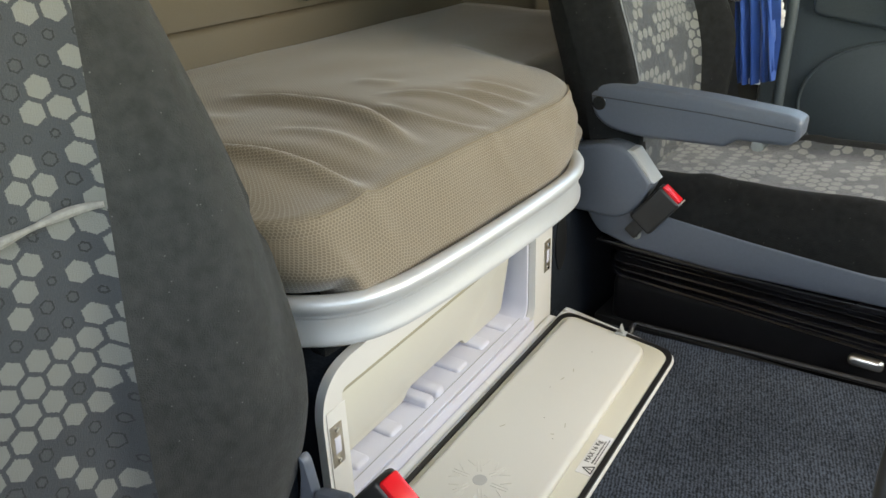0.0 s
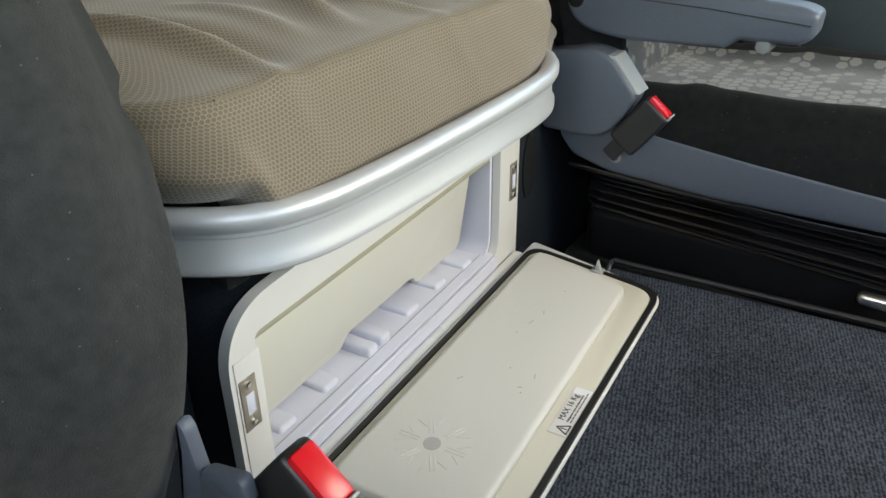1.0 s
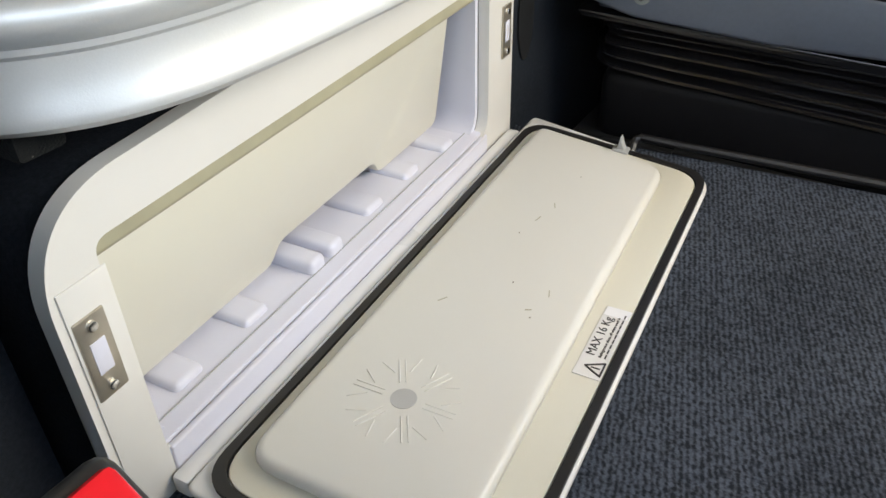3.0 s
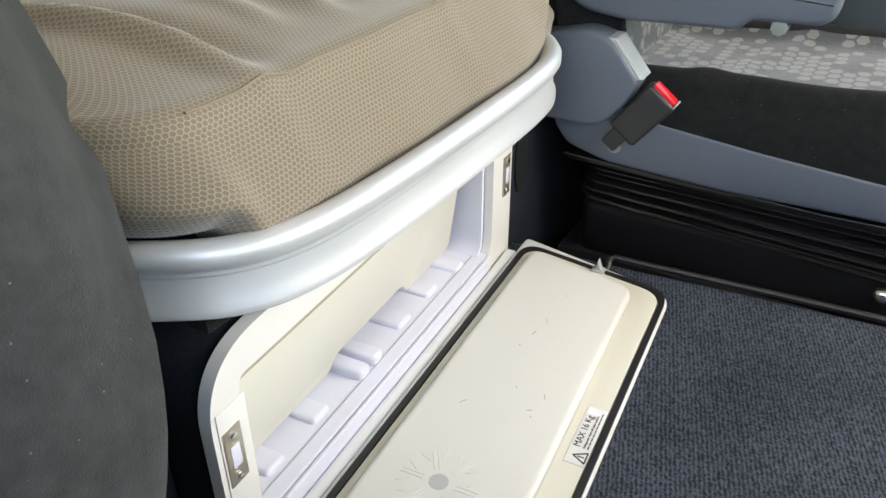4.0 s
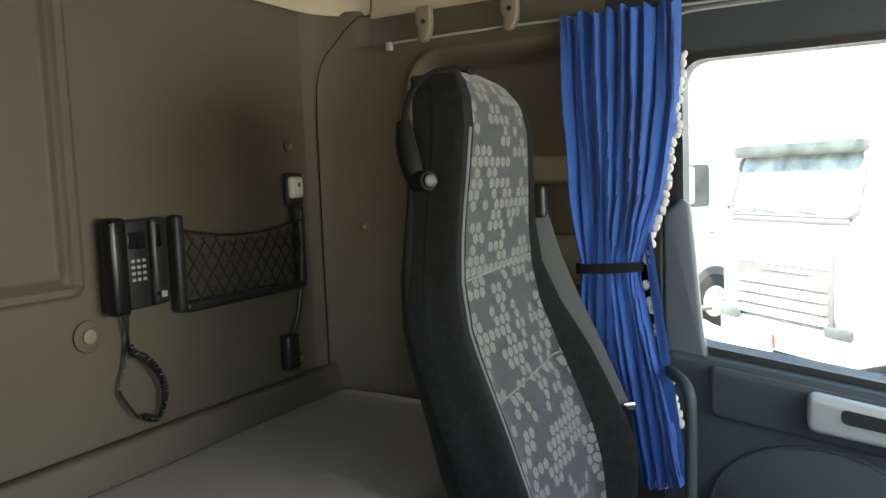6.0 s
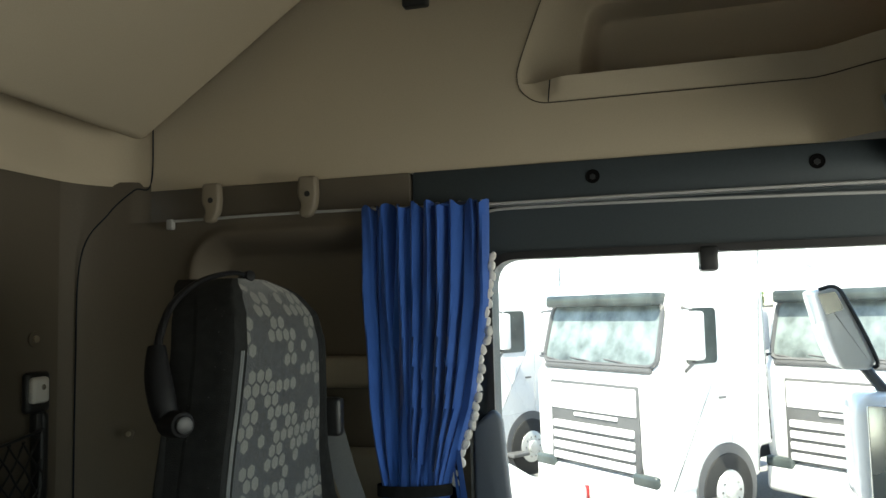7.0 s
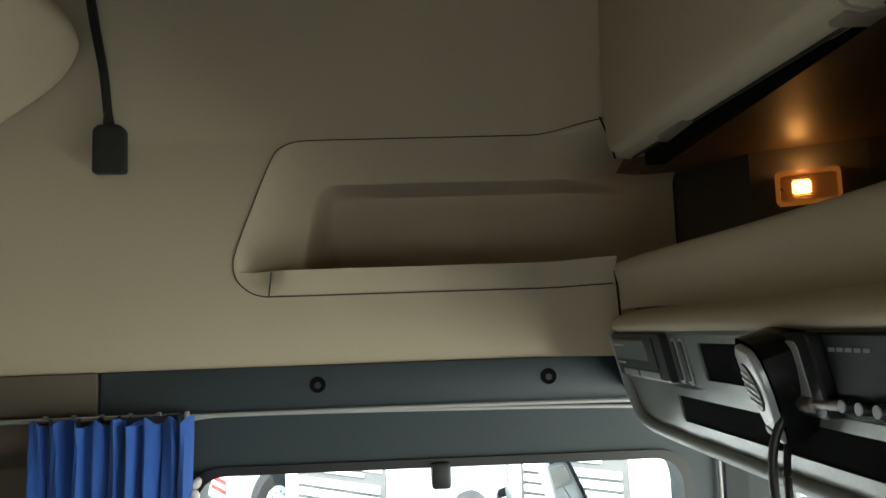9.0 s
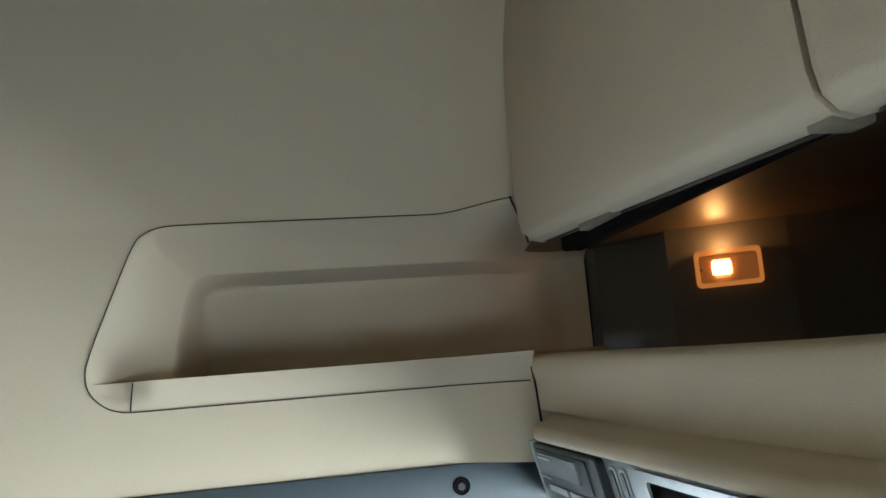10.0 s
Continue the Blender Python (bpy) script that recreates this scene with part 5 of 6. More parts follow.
    # Flat plate on the fascia; black stands for the slot's depth.
    plate("radio_slot", 1.590, 1.788, 1.4955, 1.5395, 0.0012, M_HOLE, 0.004, "black plate painting the dark inside of the empty radio slot")
    o = round_poly([(1.190, 1.430), (1.914, 1.430), (1.914, 1.484), (1.190, 1.484)], 0.008, 4)
    i = round_poly([(1.206, 1.441), (1.901, 1.441), (1.901, 1.473), (1.206, 1.473)], 0.004, 4)
    bm = ring_prism(o, i, "x", -0.004, 0.0)
    for v in bm.verts:
        v.co.x += fx(v.co.z)
    part("tray_surround", rel(bm), M_GREYM, t, "grey surround of the lower tray")
    # Another flat plate, the tray's inner shade given as black.
    plate("tray", 1.204, 1.903, 1.4395, 1.4745, 0.0012, M_HOLE, 0.003, "long black tray plate with its recess shade painted on")
    # set of controls beside the empty slot
    rad = plate("radio", 1.300, 1.508, 1.486, 1.549, 0.012, M_MATTE, 0.006, "black two-way radio with silver knobs")
    plate("radio_display", 1.395, 1.425, 1.515, 1.535, 0.001, M_GREYL, 0.002, "pale display", rad, 0.0125)
    bm = bmesh.new()
    for k in range(5):
        rbox((fx(1.537) - 0.0128, 1.500 - 0.011 * k - 0.008, 1.5352), (fx(1.537) - 0.0122, 1.500 - 0.011 * k, 1.5382), 0.0, 1, bm)
    part("print_bar", rel(bm), M_GREYL, rad, smooth=False)
    for k, y in enumerate((1.487, 1.466, 1.445, 1.410)):
        r = 0.0055 if k < 3 else 0.011
        z = 1.497 if k < 3 else 1.503
        bm = cyl((fx(z) - 0.012, y, z), (fx(z) - 0.022, y, z), r, 20, r * 0.92, 0.001)
        kb = part("knob", rel(bm), M_BLACK, rad, "black knob with a silver face")
        part("knob_face", rel(cyl((fx(z) - 0.0215, y, z), (fx(z) - 0.0228, y, z), r * 0.82, 20)), M_SILVER, kb)
    br = plate("radio_bracket", 1.512, 1.566, 1.484, 1.549, 0.020, M_BLACK, 0.010, "black holder beside the radio")
    plate("holder_face", 1.530, 1.562, 1.492, 1.543, 0.001, M_GREYL, 0.008, "pale grey face", br, 0.0205)
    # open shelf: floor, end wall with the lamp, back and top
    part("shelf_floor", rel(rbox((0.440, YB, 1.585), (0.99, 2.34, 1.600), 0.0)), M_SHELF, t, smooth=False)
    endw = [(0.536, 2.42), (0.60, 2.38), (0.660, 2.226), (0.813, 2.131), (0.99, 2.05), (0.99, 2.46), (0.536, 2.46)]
    # End wall takes its darkness from the shaded colour, not from the lamps.
    part("shelf_end", rel(prism(endw, "z", 1.6005, 1.905)), M_SHELF, t, "taupe shelf end, darkened for the shade under the locker", smooth=False)
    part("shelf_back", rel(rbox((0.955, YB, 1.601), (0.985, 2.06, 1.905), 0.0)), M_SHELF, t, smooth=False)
    part("shelf_joint", rel(tube([(0.583, 2.385, 1.61), (0.583, 2.385, 1.72), (0.583, 2.385, 1.83)], 0.0015, 6)), M_DARK, t)
    part("shelf_top", rel(rbox((0.468, YB, 1.846), (0.955, 2.40, 1.862), 0.0)), M_BROWN, t, "glossy dark brown shelf top", smooth=False)
    return t


overhead()


def corner_lamp():
    d = Vector((0.080, -0.050, 0)).normalized()
    n = Vector((-0.53, -0.85, 0)).normalized()
    m = Matrix(((d.x, 0, n.x, 0.730), (d.y, 0, n.y, 2.168), (0, 1, 0, 1.776), (0, 0, 0, 1)))
    t = thing("shelf_lamp", "small lit amber lamp set in the shelf corner", "lamp")
    t.matrix_world = m
    o = round_poly([(-0.049, -0.028), (0.049, -0.028), (0.049, 0.028), (-0.049, 0.028)], 0.008, 5)
    i = round_poly([(-0.043, -0.022), (0.043, -0.022), (0.043, 0.022), (-0.043, 0.022)], 0.006, 5)
    part("housing", ring_prism(o, i, "z", -0.012, 0.006), M_LAMPRIM, t, "amber translucent rim")
    part("back", prism(i, "z", -0.012, -0.009), M_LAMPBACK, t)
    part("bulb", rbox((-0.024, -0.010, -0.0085), (0.004, 0.012, 0.000), 0.004, 3), M_BULB, t, "glowing bulb")
    bm = bmesh.new()
    for k in range(9):
        rbox((-0.035, -0.018 + 0.0042 * k, 0.001), (0.012, -0.0165 + 0.0042 * k, 0.0035), 0.0004, 1, bm)
    part("lens_ribs", bm, M_LAMPLENS, t)
    part("screw", cyl((-0.040, 0, -0.01), (-0.040, 0, 0.003), 0.002, 8), M_BLACK, t)
    d2 = bpy.data.lights.new("lamp_bulb", "POINT")
    d2.energy, d2.color, d2.shadow_soft_size = 0.022, (1.0, 0.42, 0.12), 0.012
    lamp = new("lamp_bulb", d2)
    lamp.location = m @ Vector((-0.008, 0.034, 0.016))
    return t


corner_lamp()


def locker(name, y0, y1, z0, z1):
    """One overhead locker: door with a rolled lower edge, box behind, grip recess."""
    t = thing(name, "closed beige overhead locker with a rolled lower edge", "locker", (0.40, (y0 + y1) / 2, z0), group="overhead lockers")
    yc = (y0 + y1) / 2

    def rel(bm):
        bmesh.ops.translate(bm, vec=(-0.40, -yc, -z0), verts=bm.verts)
        return bm

    def face(y, v):
        pr = [(0.478, 0.018), (0.455, 0.004), (0.430, -0.002), (0.412, 0.002), (0.402, 0.012), (0.398, 0.030), (0.395, 0.075), (0.394, 0.14), (0.396, 0.24), (0.405, 0.36), (0.42, 0.54)]
        a, b = pr[int(v)], pr[min(int(v) + 1, len(pr) - 1)]
        f = v - int(v)
        x, dz = a[0] + (b[0] - a[0]) * f, a[1] + (b[1] - a[1]) * f
        zb = z0 + (z1 - z0) * (y - y0) / (y1 - y0)
        edge = 0.006 * (1 - smooth(0, 0.012, y - y0)) + 0.006 * smooth(-0.012, 0, y - y1)
        return (x + edge, y, zb + dz)

    part("door", rel(sheet(face, [y0, y0 + 0.004, y0 + 0.008, y0 + 0.014] + steps(y0 + 0.03, y1 - 0.03, 8) + [y1 - 0.014, y1 - 0.008, y1 - 0.004, y1], steps(0, 10, 40), (0.02, 0, 0.004))), M_LINER, t, "beige locker door")
    # Solid block, blackened in place of a shaded hollow.
    part("grip_slot", rel(rbox((0.442, y0 + 0.06, min(z0, z1) + 0.008), (0.475, y1 - 0.06, max(z0, z1) + 0.020), 0.004)), M_HOLE, t, "black block painting the shade of the grip slot under the edge")
    groove = [(0.440, y, z0 + (z1 - z0) * (y - y0) / (y1 - y0) - 0.0012) for y in steps(y0 + 0.01, y1 - 0.01, 6)]
    part("edge_groove", rel(tube(groove, 0.0022, 6)), M_JOINT, t)
    part("latch_tab", rel(rbox((0.424, yc + 0.05, (z0 + z1) / 2 - 0.002), (0.440, yc + 0.15, (z0 + z1) / 2 + 0.010), 0.003)), M_CLIP, t)
    part("hinge_block", rel(rbox((0.420, y0 + 0.004, z0 - 0.004), (0.455, y0 + 0.030, z0 + 0.014), 0.003)), M_CLIP, t)
    return t


locker("overhead_locker", 1.505, 2.165, 1.796, 1.830)
locker("overhead_locker", 0.84, 1.498, 1.764, 1.795)
locker("overhead_locker", 0.16, 0.833, 1.755, 1.756)
tagged(part("lining_seam", tube(smooth_path([(0.393, 2.168, 1.90), (0.401, 2.150, 1.86), (0.409, 2.148, 1.826)], 6), 0.0018, 6), M_DARK), "dark joint between lining and locker", "trim", "", "structure")
tagged(part("lining_joint_low", tube([(0.4095, 2.196, 1.655), (0.409, 2.180, 1.62), (0.400, 2.14, 1.575)], 0.0018, 6), M_DARK), "dark joint between lining and console", "trim", "", "structure")

# ---- upper bunk, folded up at a slant ----
def upper_bunk():
    t = thing("upper_bunk", "beige padded upper bunk folded up at a slant", "bunk", (-1.04, 1.2, 1.598))
    ang = radians(34.5)
    L, y0, y1 = 0.76, 0.14, 2.212
    def uv2(u, y, w):
        return (math.cos(ang) * u - math.sin(ang) * w, y - 1.2, math.sin(ang) * u + math.cos(ang) * w)
    out = round_poly([(0.045, y0), (L, y0), (L, y1), (0.0, y1)], [0.02, 0.12, 0.13, 0.02], 10)
    rings = [(0.030, 0.0), (0.012, 0.006), (0.003, 0.016), (0.0, 0.032), (0.0, 0.10), (0.010, 0.118), (0.03, 0.125)]
    bm = bmesh.new()
    cx, cy = L / 2, (y0 + y1) / 2
    loops = []
    for ins, w in rings:
        loop_ = []
        for u, y in out:
            su = u - math.copysign(min(ins, abs(u - cx)), u - cx)
            sy = y - math.copysign(min(ins, abs(y - cy)), y - cy)
            loop_.append(bm.verts.new(uv2(su, sy, w)))
        loops.append(loop_)
    n = len(out)
    for a, b in zip(loops, loops[1:]):
        for k in range(n):
            bm.faces.new((a[k], a[(k + 1) % n], b[(k + 1) % n], b[k]))
    bm.faces.new(loops[0]), bm.faces.new(loops[-1][::-1])
    part("pad", bm, M_LINER, t)
    bm = rbox((L - 0.16, y1 - 0.10, 0.126), (L - 0.06, y1 - 0.02, 0.17), 0.01)
    for v in bm.verts:
        v.co = Vector(uv2(*v.co))
    part("bracket", bm, M_BLACK, t, "dark fixing bracket")
    return t


upper_bunk()

# ---- curtain, rail and clips ----
tagged(part("curtain_rail", tube(smooth_path([(-0.992, 2.246, 1.436), (-0.70, 2.246, 1.438), (-0.45, 2.262, 1.437), (-0.30, 2.272, 1.436), (0.10, 2.274, 1.4365), (0.46, 2.272, 1.434), (0.56, 2.272, 1.430)], 6), 0.0032, 8), M_PIPE), "thin white curtain rail over the door", "curtain rail")
tagged(part("rail_end_clip", rbox((-1.000, 2.239, 1.418), (-0.984, 2.253, 1.440), 0.003), M_PIPE), "white end clip of the curtain rail", "clip")


def rail_clip(x):
    t = thing("curtain_clip", "beige plastic hook holding the curtain rail", "clip", (x, 2.252, 1.472), group="curtain rail hooks")
    pl = [(-0.020, 0.040), (0.020, 0.040), (0.022, 0.0), (0.018, -0.026), (0.006, -0.044), (-0.012, -0.046), (-0.020, -0.036), (-0.012, -0.022), (-0.022, 0.0)]
    part("hook", prism(round_poly(pl, 0.008, 4), "y", -0.022, 0.0, 0.006, 3), M_CLIP, t)
    part("screw_hole", cyl((0.002, -0.0215, 0.002), (0.002, -0.0235, 0.002), 0.006, 16), M_BLACK, t)
    return t


rail_clip(-0.886), rail_clip(-0.661)


def curtain():
    t = thing("curtain", "blue pleated curtain gathered with a dark tie, edged in white lace", "curtain", (-0.41, 2.24, 1.43))
    zt = [1.436, 1.42, 1.39, 1.30, 1.15, 1.02, 0.95, 0.905, 0.885, 0.865, 0.82, 0.72, 0.60, 0.50, 0.42]
    left = [(0.42, -0.485), (0.55, -0.500), (0.72, -0.515), (0.86, -0.508), (0.885, -0.506), (0.92, -0.512), (1.05, -0.532), (1.25, -0.545), (1.436, -0.540)]
    right = [(0.42, -0.285), (0.55, -0.305), (0.72, -0.345), (0.86, -0.376), (0.885, -0.378), (0.92, -0.368), (1.05, -0.325), (1.25, -0.292), (1.436, -0.288)]
    def f(u, z):
        a, b = lerp_table(left, z), lerp_table(right, z)
        tight = math.exp(-((z - 0.885) / 0.06) ** 2)
        top = smooth(1.39, 1.436, z)
        s = u + 0.012 * math.sin(9 * z + 5 * u)
        amp = (0.025 + 0.008 * math.sin(7 * u + 3 * z)) * (1 - 0.55 * tight) * (0.75 + 0.25 * smooth(0.885, 1.0, z) + 0.5 * smooth(0.8, 0.5, z))
        ph = math.tau * 9 * max(s, 0.0) ** 1.1 + 1.5 * math.sin(4.4 * u + 2) + 0.9 * math.sin(12.5 * u) + 0.5 * math.sin(5 * z + 9 * u) + 3.2 * (z - 1.15) * smooth(0.15, 0.7, u) * smooth(0.9, 1.05, z)
        y = 2.236 + amp * math.sin(ph) + 0.006 * math.sin(2.3 * ph + z * 7) + 0.004 * noise.noise(Vector((u * 14, z * 9, 1)))
        y -= 0.006 * top * abs(math.sin(ph * 1.0))
        drop = 0.012 * math.sin(6 * u + 1) if z < 0.45 else 0
        return (a + (b - a) * u + 0.006 * math.cos(ph) + 0.41, y - 2.24, z - 1.43 + drop + 0.006 * top * math.sin(1.7 * ph))
    zz = []
    for a, b in zip(zt, zt[1:]):
        zz += steps(a, b, 5)[:-1]
    zz.append(zt[-1])
    part("cloth", sheet(f, steps(0, 1, 130), zz, (0, 0.002, 0)), M_BLUE, t, "royal blue pleated cloth")
    ring = []
    for k in range(36):
        a = math.tau * k / 36
        ring.append((-0.442 + 0.076 * math.cos(a) + 0.41, 2.238 + 0.030 * math.sin(a) - 2.24, 0.888 + 0.004 * math.cos(a) - 1.43))
    bm = bmesh.new()
    lo = [bm.verts.new((x, y, z - 0.011)) for x, y, z in ring]
    hi = [bm.verts.new((x, y, z + 0.011)) for x, y, z in ring]
    for k in range(36):
        bm.faces.new((lo[k], lo[(k + 1) % 36], hi[(k + 1) % 36], hi[k]))
    part("tie", bm, M_VELOUR, t, "dark elastic tie-back")
    rnd = random.Random(5)
    for z in steps(1.33, 0.55, 44):
        x = lerp_table(right, z) + 0.007
        bm = bmesh.new()
        bmesh.ops.create_icosphere(bm, subdivisions=2, radius=1)
        wob = rnd.uniform(0, 9)
        for v in bm.verts:
            v.co *= 1 + 0.35 * noise.noise(v.co * 2.2 + Vector((wob, z * 9, 0)))
        bmesh.ops.transform(bm, matrix=Matrix.Translation((x + 0.41 + rnd.uniform(-0.004, 0.006), 2.244 - 2.24 + rnd.uniform(-0.008, 0.008), z - 1.43)) @ Matrix.Rotation(rnd.uniform(-0.6, 0.6), 4, "Y") @ Matrix.Diagonal((0.008, 0.004, 0.011, 1)), verts=bm.verts)
        part("lace", bm, M_LACE, t)
    part("hem_label", rbox((-0.345 + 0.41, 2.222 - 2.24, 0.409 - 1.43), (-0.318 + 0.41, 2.230 - 2.24, 0.421 - 1.43), 0.001), M_LABEL, t)
    for k in range(6):
        x = -0.53 + 0.046 * k
        part("glider", rbox((x + 0.41 - 0.004, 2.262 - 2.24, 1.428 - 1.43), (x + 0.41 + 0.004, 2.270 - 2.24, 1.445 - 1.43), 0.002), M_PIPE, t)
    return t


curtain()

# ---- seat belt of the passenger seat ----
def belt():
    t = thing("seat_belt", "dark grey seat belt running down beside the passenger seat", "seat belt", (-0.56, 2.12, 1.04))
    def strip(pts, w, side):
        bm = bmesh.new()
        p = smooth_path(pts, 8)
        s = Vector(side).normalized() * w / 2
        rows = [(bm.verts.new(a - s - Vector((-0.56, 2.12, 1.04))), bm.verts.new(a + s - Vector((-0.56, 2.12, 1.04)))) for a in p]
        for a, b in zip(rows, rows[1:]):
            bm.faces.new((a[0], a[1], b[1], b[0]))
        bmesh.ops.solidify(bm, geom=bm.faces[:], thickness=0.0015)
        return bm
    part("guide", rbox((-0.026, -0.012, -0.035), (0.020, 0.014, 0.035), 0.008, 3), M_BLACK, t, "black belt guide")
    part("webbing", strip([(-0.560, 2.118, 1.02), (-0.52, 2.116, 0.90), (-0.44, 2.113, 0.73), (-0.386, 2.111, 0.612)], 0.042, (1, 0.5, 0.35)), M_BELT, t)
    part("webbing_low", strip([(-0.386, 2.111, 0.612), (-0.375, 2.120, 0.50), (-0.345, 2.13, 0.34), (-0.335, 2.135, 0.25)], 0.040, (1, 0.3, 0.1)), M_BLACK, t)
    part("tongue", rbox((-0.012, -0.006, -0.010), (0.042, 0.002, 0.006), 0.002), M_CHROME, t, "bright steel belt tongue").matrix_local = pose(0.165, -0.012, -0.425, 0, -12, 8)
    part("stop", rbox((0.155, -0.018, -0.445), (0.180, 0.004, -0.420), 0.005), M_BLACK, t)
    return t


belt()

# ---- headset over the seat top ----
def headset():
    o = Vector((-0.60, 1.70, 1.20))
    t = thing("headset", "black headset hung over the passenger seat top", "headset", tuple(o))
    band = smooth_path([(-0.585, 1.865, 1.290), (-0.594, 1.830, 1.293), (-0.606, 1.765, 1.278), (-0.614, 1.712, 1.245), (-0.615, 1.685, 1.200), (-0.612, 1.672, 1.150)], 8)
    part("headband", tube([p - o for p in band], lambda s: 0.0035 + 0.003 * s, 8), M_MATTE, t)
    part("end_knob", cyl(Vector((-0.578, 1.862, 1.290)) - o, Vector((-0.600, 1.872, 1.286)) - o, 0.009, 16, bevel=0.003), M_MATTE, t)
    part("grip", tube([p - o for p in smooth_path([(-0.612, 1.676, 1.19), (-0.604, 1.668, 1.15), (-0.592, 1.664, 1.11), (-0.586, 1.664, 1.085)], 6)], lambda s: 0.010 + 0.008 * math.sin(math.pi * min(s * 0.9 + 0.08, 1)), 12), M_MATTE, t)
    part("ear_cup", cyl(Vector((-0.552, 1.648, 1.093)) - o, Vector((-0.590, 1.668, 1.092)) - o, 0.017, 24, bevel=0.005), M_MATTE, t)
    part("cap", cyl(Vector((-0.5535, 1.6485, 1.093)) - o, Vector((-0.5475, 1.6455, 1.093)) - o, 0.012, 20, bevel=0.004), M_BLACK, t, "glossy round cap")
    return t


headset()

# ---- rear wall: phone, net, reading lamp, plugs ----
def wall_phone():
    o = Vector((-1.198, 1.588, 0.955))
    t = thing("wall_phone", "black wall telephone with keypad and coiled cord", "telephone", tuple(o))
    part("base", rbox((0, -0.066, -0.088), (0.022, 0.072, 0.086), 0.008, 3), M_BLACK, t)
    part("handset", rbox((0.014, -0.070, -0.092), (0.048, -0.030, 0.092), 0.010, 3), M_GLOSS, t, "glossy black handset")
    part("face", rbox((0.020, -0.028, -0.086), (0.031, 0.030, 0.084), 0.005, 3), M_BLACK, t)
    part("cradle", rbox((0.020, 0.032, -0.084), (0.038, 0.070, 0.088), 0.009, 3), M_BLACK, t)
    part("screen", rbox((0.0305, -0.020, 0.030), (0.0325, 0.020, 0.062), 0.001), M_SMOKE, t)
    part("ear_slot", rbox((0.0375, 0.040, 0.030), (0.0395, 0.052, 0.075), 0.004, 2), M_GLOSS, t)
    for r in range(4):
        for c in range(3):
            part("key", rbox((0.0305, -0.016 + 0.013 * c, 0.004 - 0.012 * r), (0.0330, -0.008 + 0.013 * c, 0.010 - 0.012 * r), 0.001), M_PIPE, t)
    part("maker_mark", rbox((0.0375, 0.046, -0.070), (0.0385, 0.060, -0.058), 0.0003, 1), M_PIPE, t)
    part("hook_screw", cyl((0.037, 0.040, -0.062), (0.040, 0.040, -0.062), 0.005, 12), M_GLOSS, t)
    cord = smooth_path([(0.014, -0.030, -0.088), (0.016, -0.024, -0.125), (0.018, -0.018, -0.165), (0.020, 0.010, -0.185), (0.024, 0.040, -0.225), (0.022, 0.050, -0.270), (0.016, 0.035, -0.312), (0.018, 0.000, -0.300)], 40)
    coil, a = [], 0.0
    for k, p in enumerate(cord):
        a += 0.95
        r = 0.0065 if k > 70 else 0.0
        coil.append(p + Vector((r * math.cos(a), r * 0.6 * math.sin(a), r * 0.6 * math.sin(a))))
    part("coiled_cord", tube(coil, 0.0028, 6), M_BLACK, t)
    thin = smooth_path([(0.014, -0.018, -0.088), (0.012, -0.020, -0.13), (0.010, -0.030, -0.19), (0.010, -0.046, -0.235), (0.012, -0.036, -0.262), (0.014, -0.012, -0.300)], 8)
    part("cord", tube(thin, 0.003, 6), M_BLACK, t)
    return t


def stow_net():
    o = Vector((-1.198, 1.895, 0.94))
    t = thing("stowage_net", "black elastic net pocket in a plastic frame", "net", tuple(o))
    part("side_bar", rbox((0, -0.208, -0.098), (0.030, -0.182, 0.104), 0.009, 3), M_BLACK, t)
    part("side_bar", rbox((0, 0.182, -0.096), (0.030, 0.206, 0.104), 0.009, 3), M_BLACK, t)
    part("bottom_bar", rbox((0, -0.190, -0.100), (0.032, 0.200, -0.078), 0.008, 3), M_BLACK, t)
    def sag(y):
        return 0.072 - 0.022 * (1 - (y / 0.19) ** 2)
    for sgn in (1, -1):
        for k in range(-6, 13):
            y = -0.19 + 0.034 * k
            pts = []
            for s in steps(0, 1, 12):
                z = -0.08 + 0.16 * s
                yy = y + sgn * 0.115 * s + (0.115 if sgn < 0 else 0)
                if abs(yy) < 0.186 and z < sag(yy):
                    pts.append((0.026 + 0.004 * math.sin(math.pi * s), yy + 0.002 * math.sin(z * 90 + k), z))
            if len(pts) > 2:
                part("cord", tube(pts, 0.0023, 6), M_RUBBER, t)
    part("top_cord", tube([(0.028, y, sag(y)) for y in steps(-0.188, 0.188, 20)], 0.0032, 8), M_BLACK, t)
    return t


def reading_lamp():
    o = Vector((-1.198, 2.078, 1.085))
    t = thing("reading_lamp", "black gooseneck reading lamp with a clear square head", "lamp", tuple(o))
    part("base", rbox((0, -0.028, -0.042), (0.022, 0.034, 0.040), 0.010, 3), M_BLACK, t)
    part("lens", rbox((0.016, -0.026, -0.022), (0.034, 0.018, 0.030), 0.008, 3), M_WHITE, t, "pale frosted lens")
    part("glint", cyl((0.033, -0.002, 0.010), (0.036, -0.002, 0.010), 0.006, 12, bevel=0.001), M_CHROME, t)
    neck = smooth_path([(0.016, 0.004, -0.040), (0.024, 0.006, -0.09), (0.024, 0.002, -0.20), (0.020, -0.012, -0.30), (0.016, -0.038, -0.36)], 8)
    part("neck", tube(neck, 0.0068, 10), M_BLACK, t)
    part("stem", rbox((0.008, -0.012, -0.085), (0.028, 0.020, -0.040), 0.006, 2), M_BLACK, t)
    part("plug", rbox((0.004, -0.074, -0.440), (0.036, -0.030, -0.350), 0.010, 3), M_BLACK, t)
    return t


wall_phone(), stow_net(), reading_lamp()


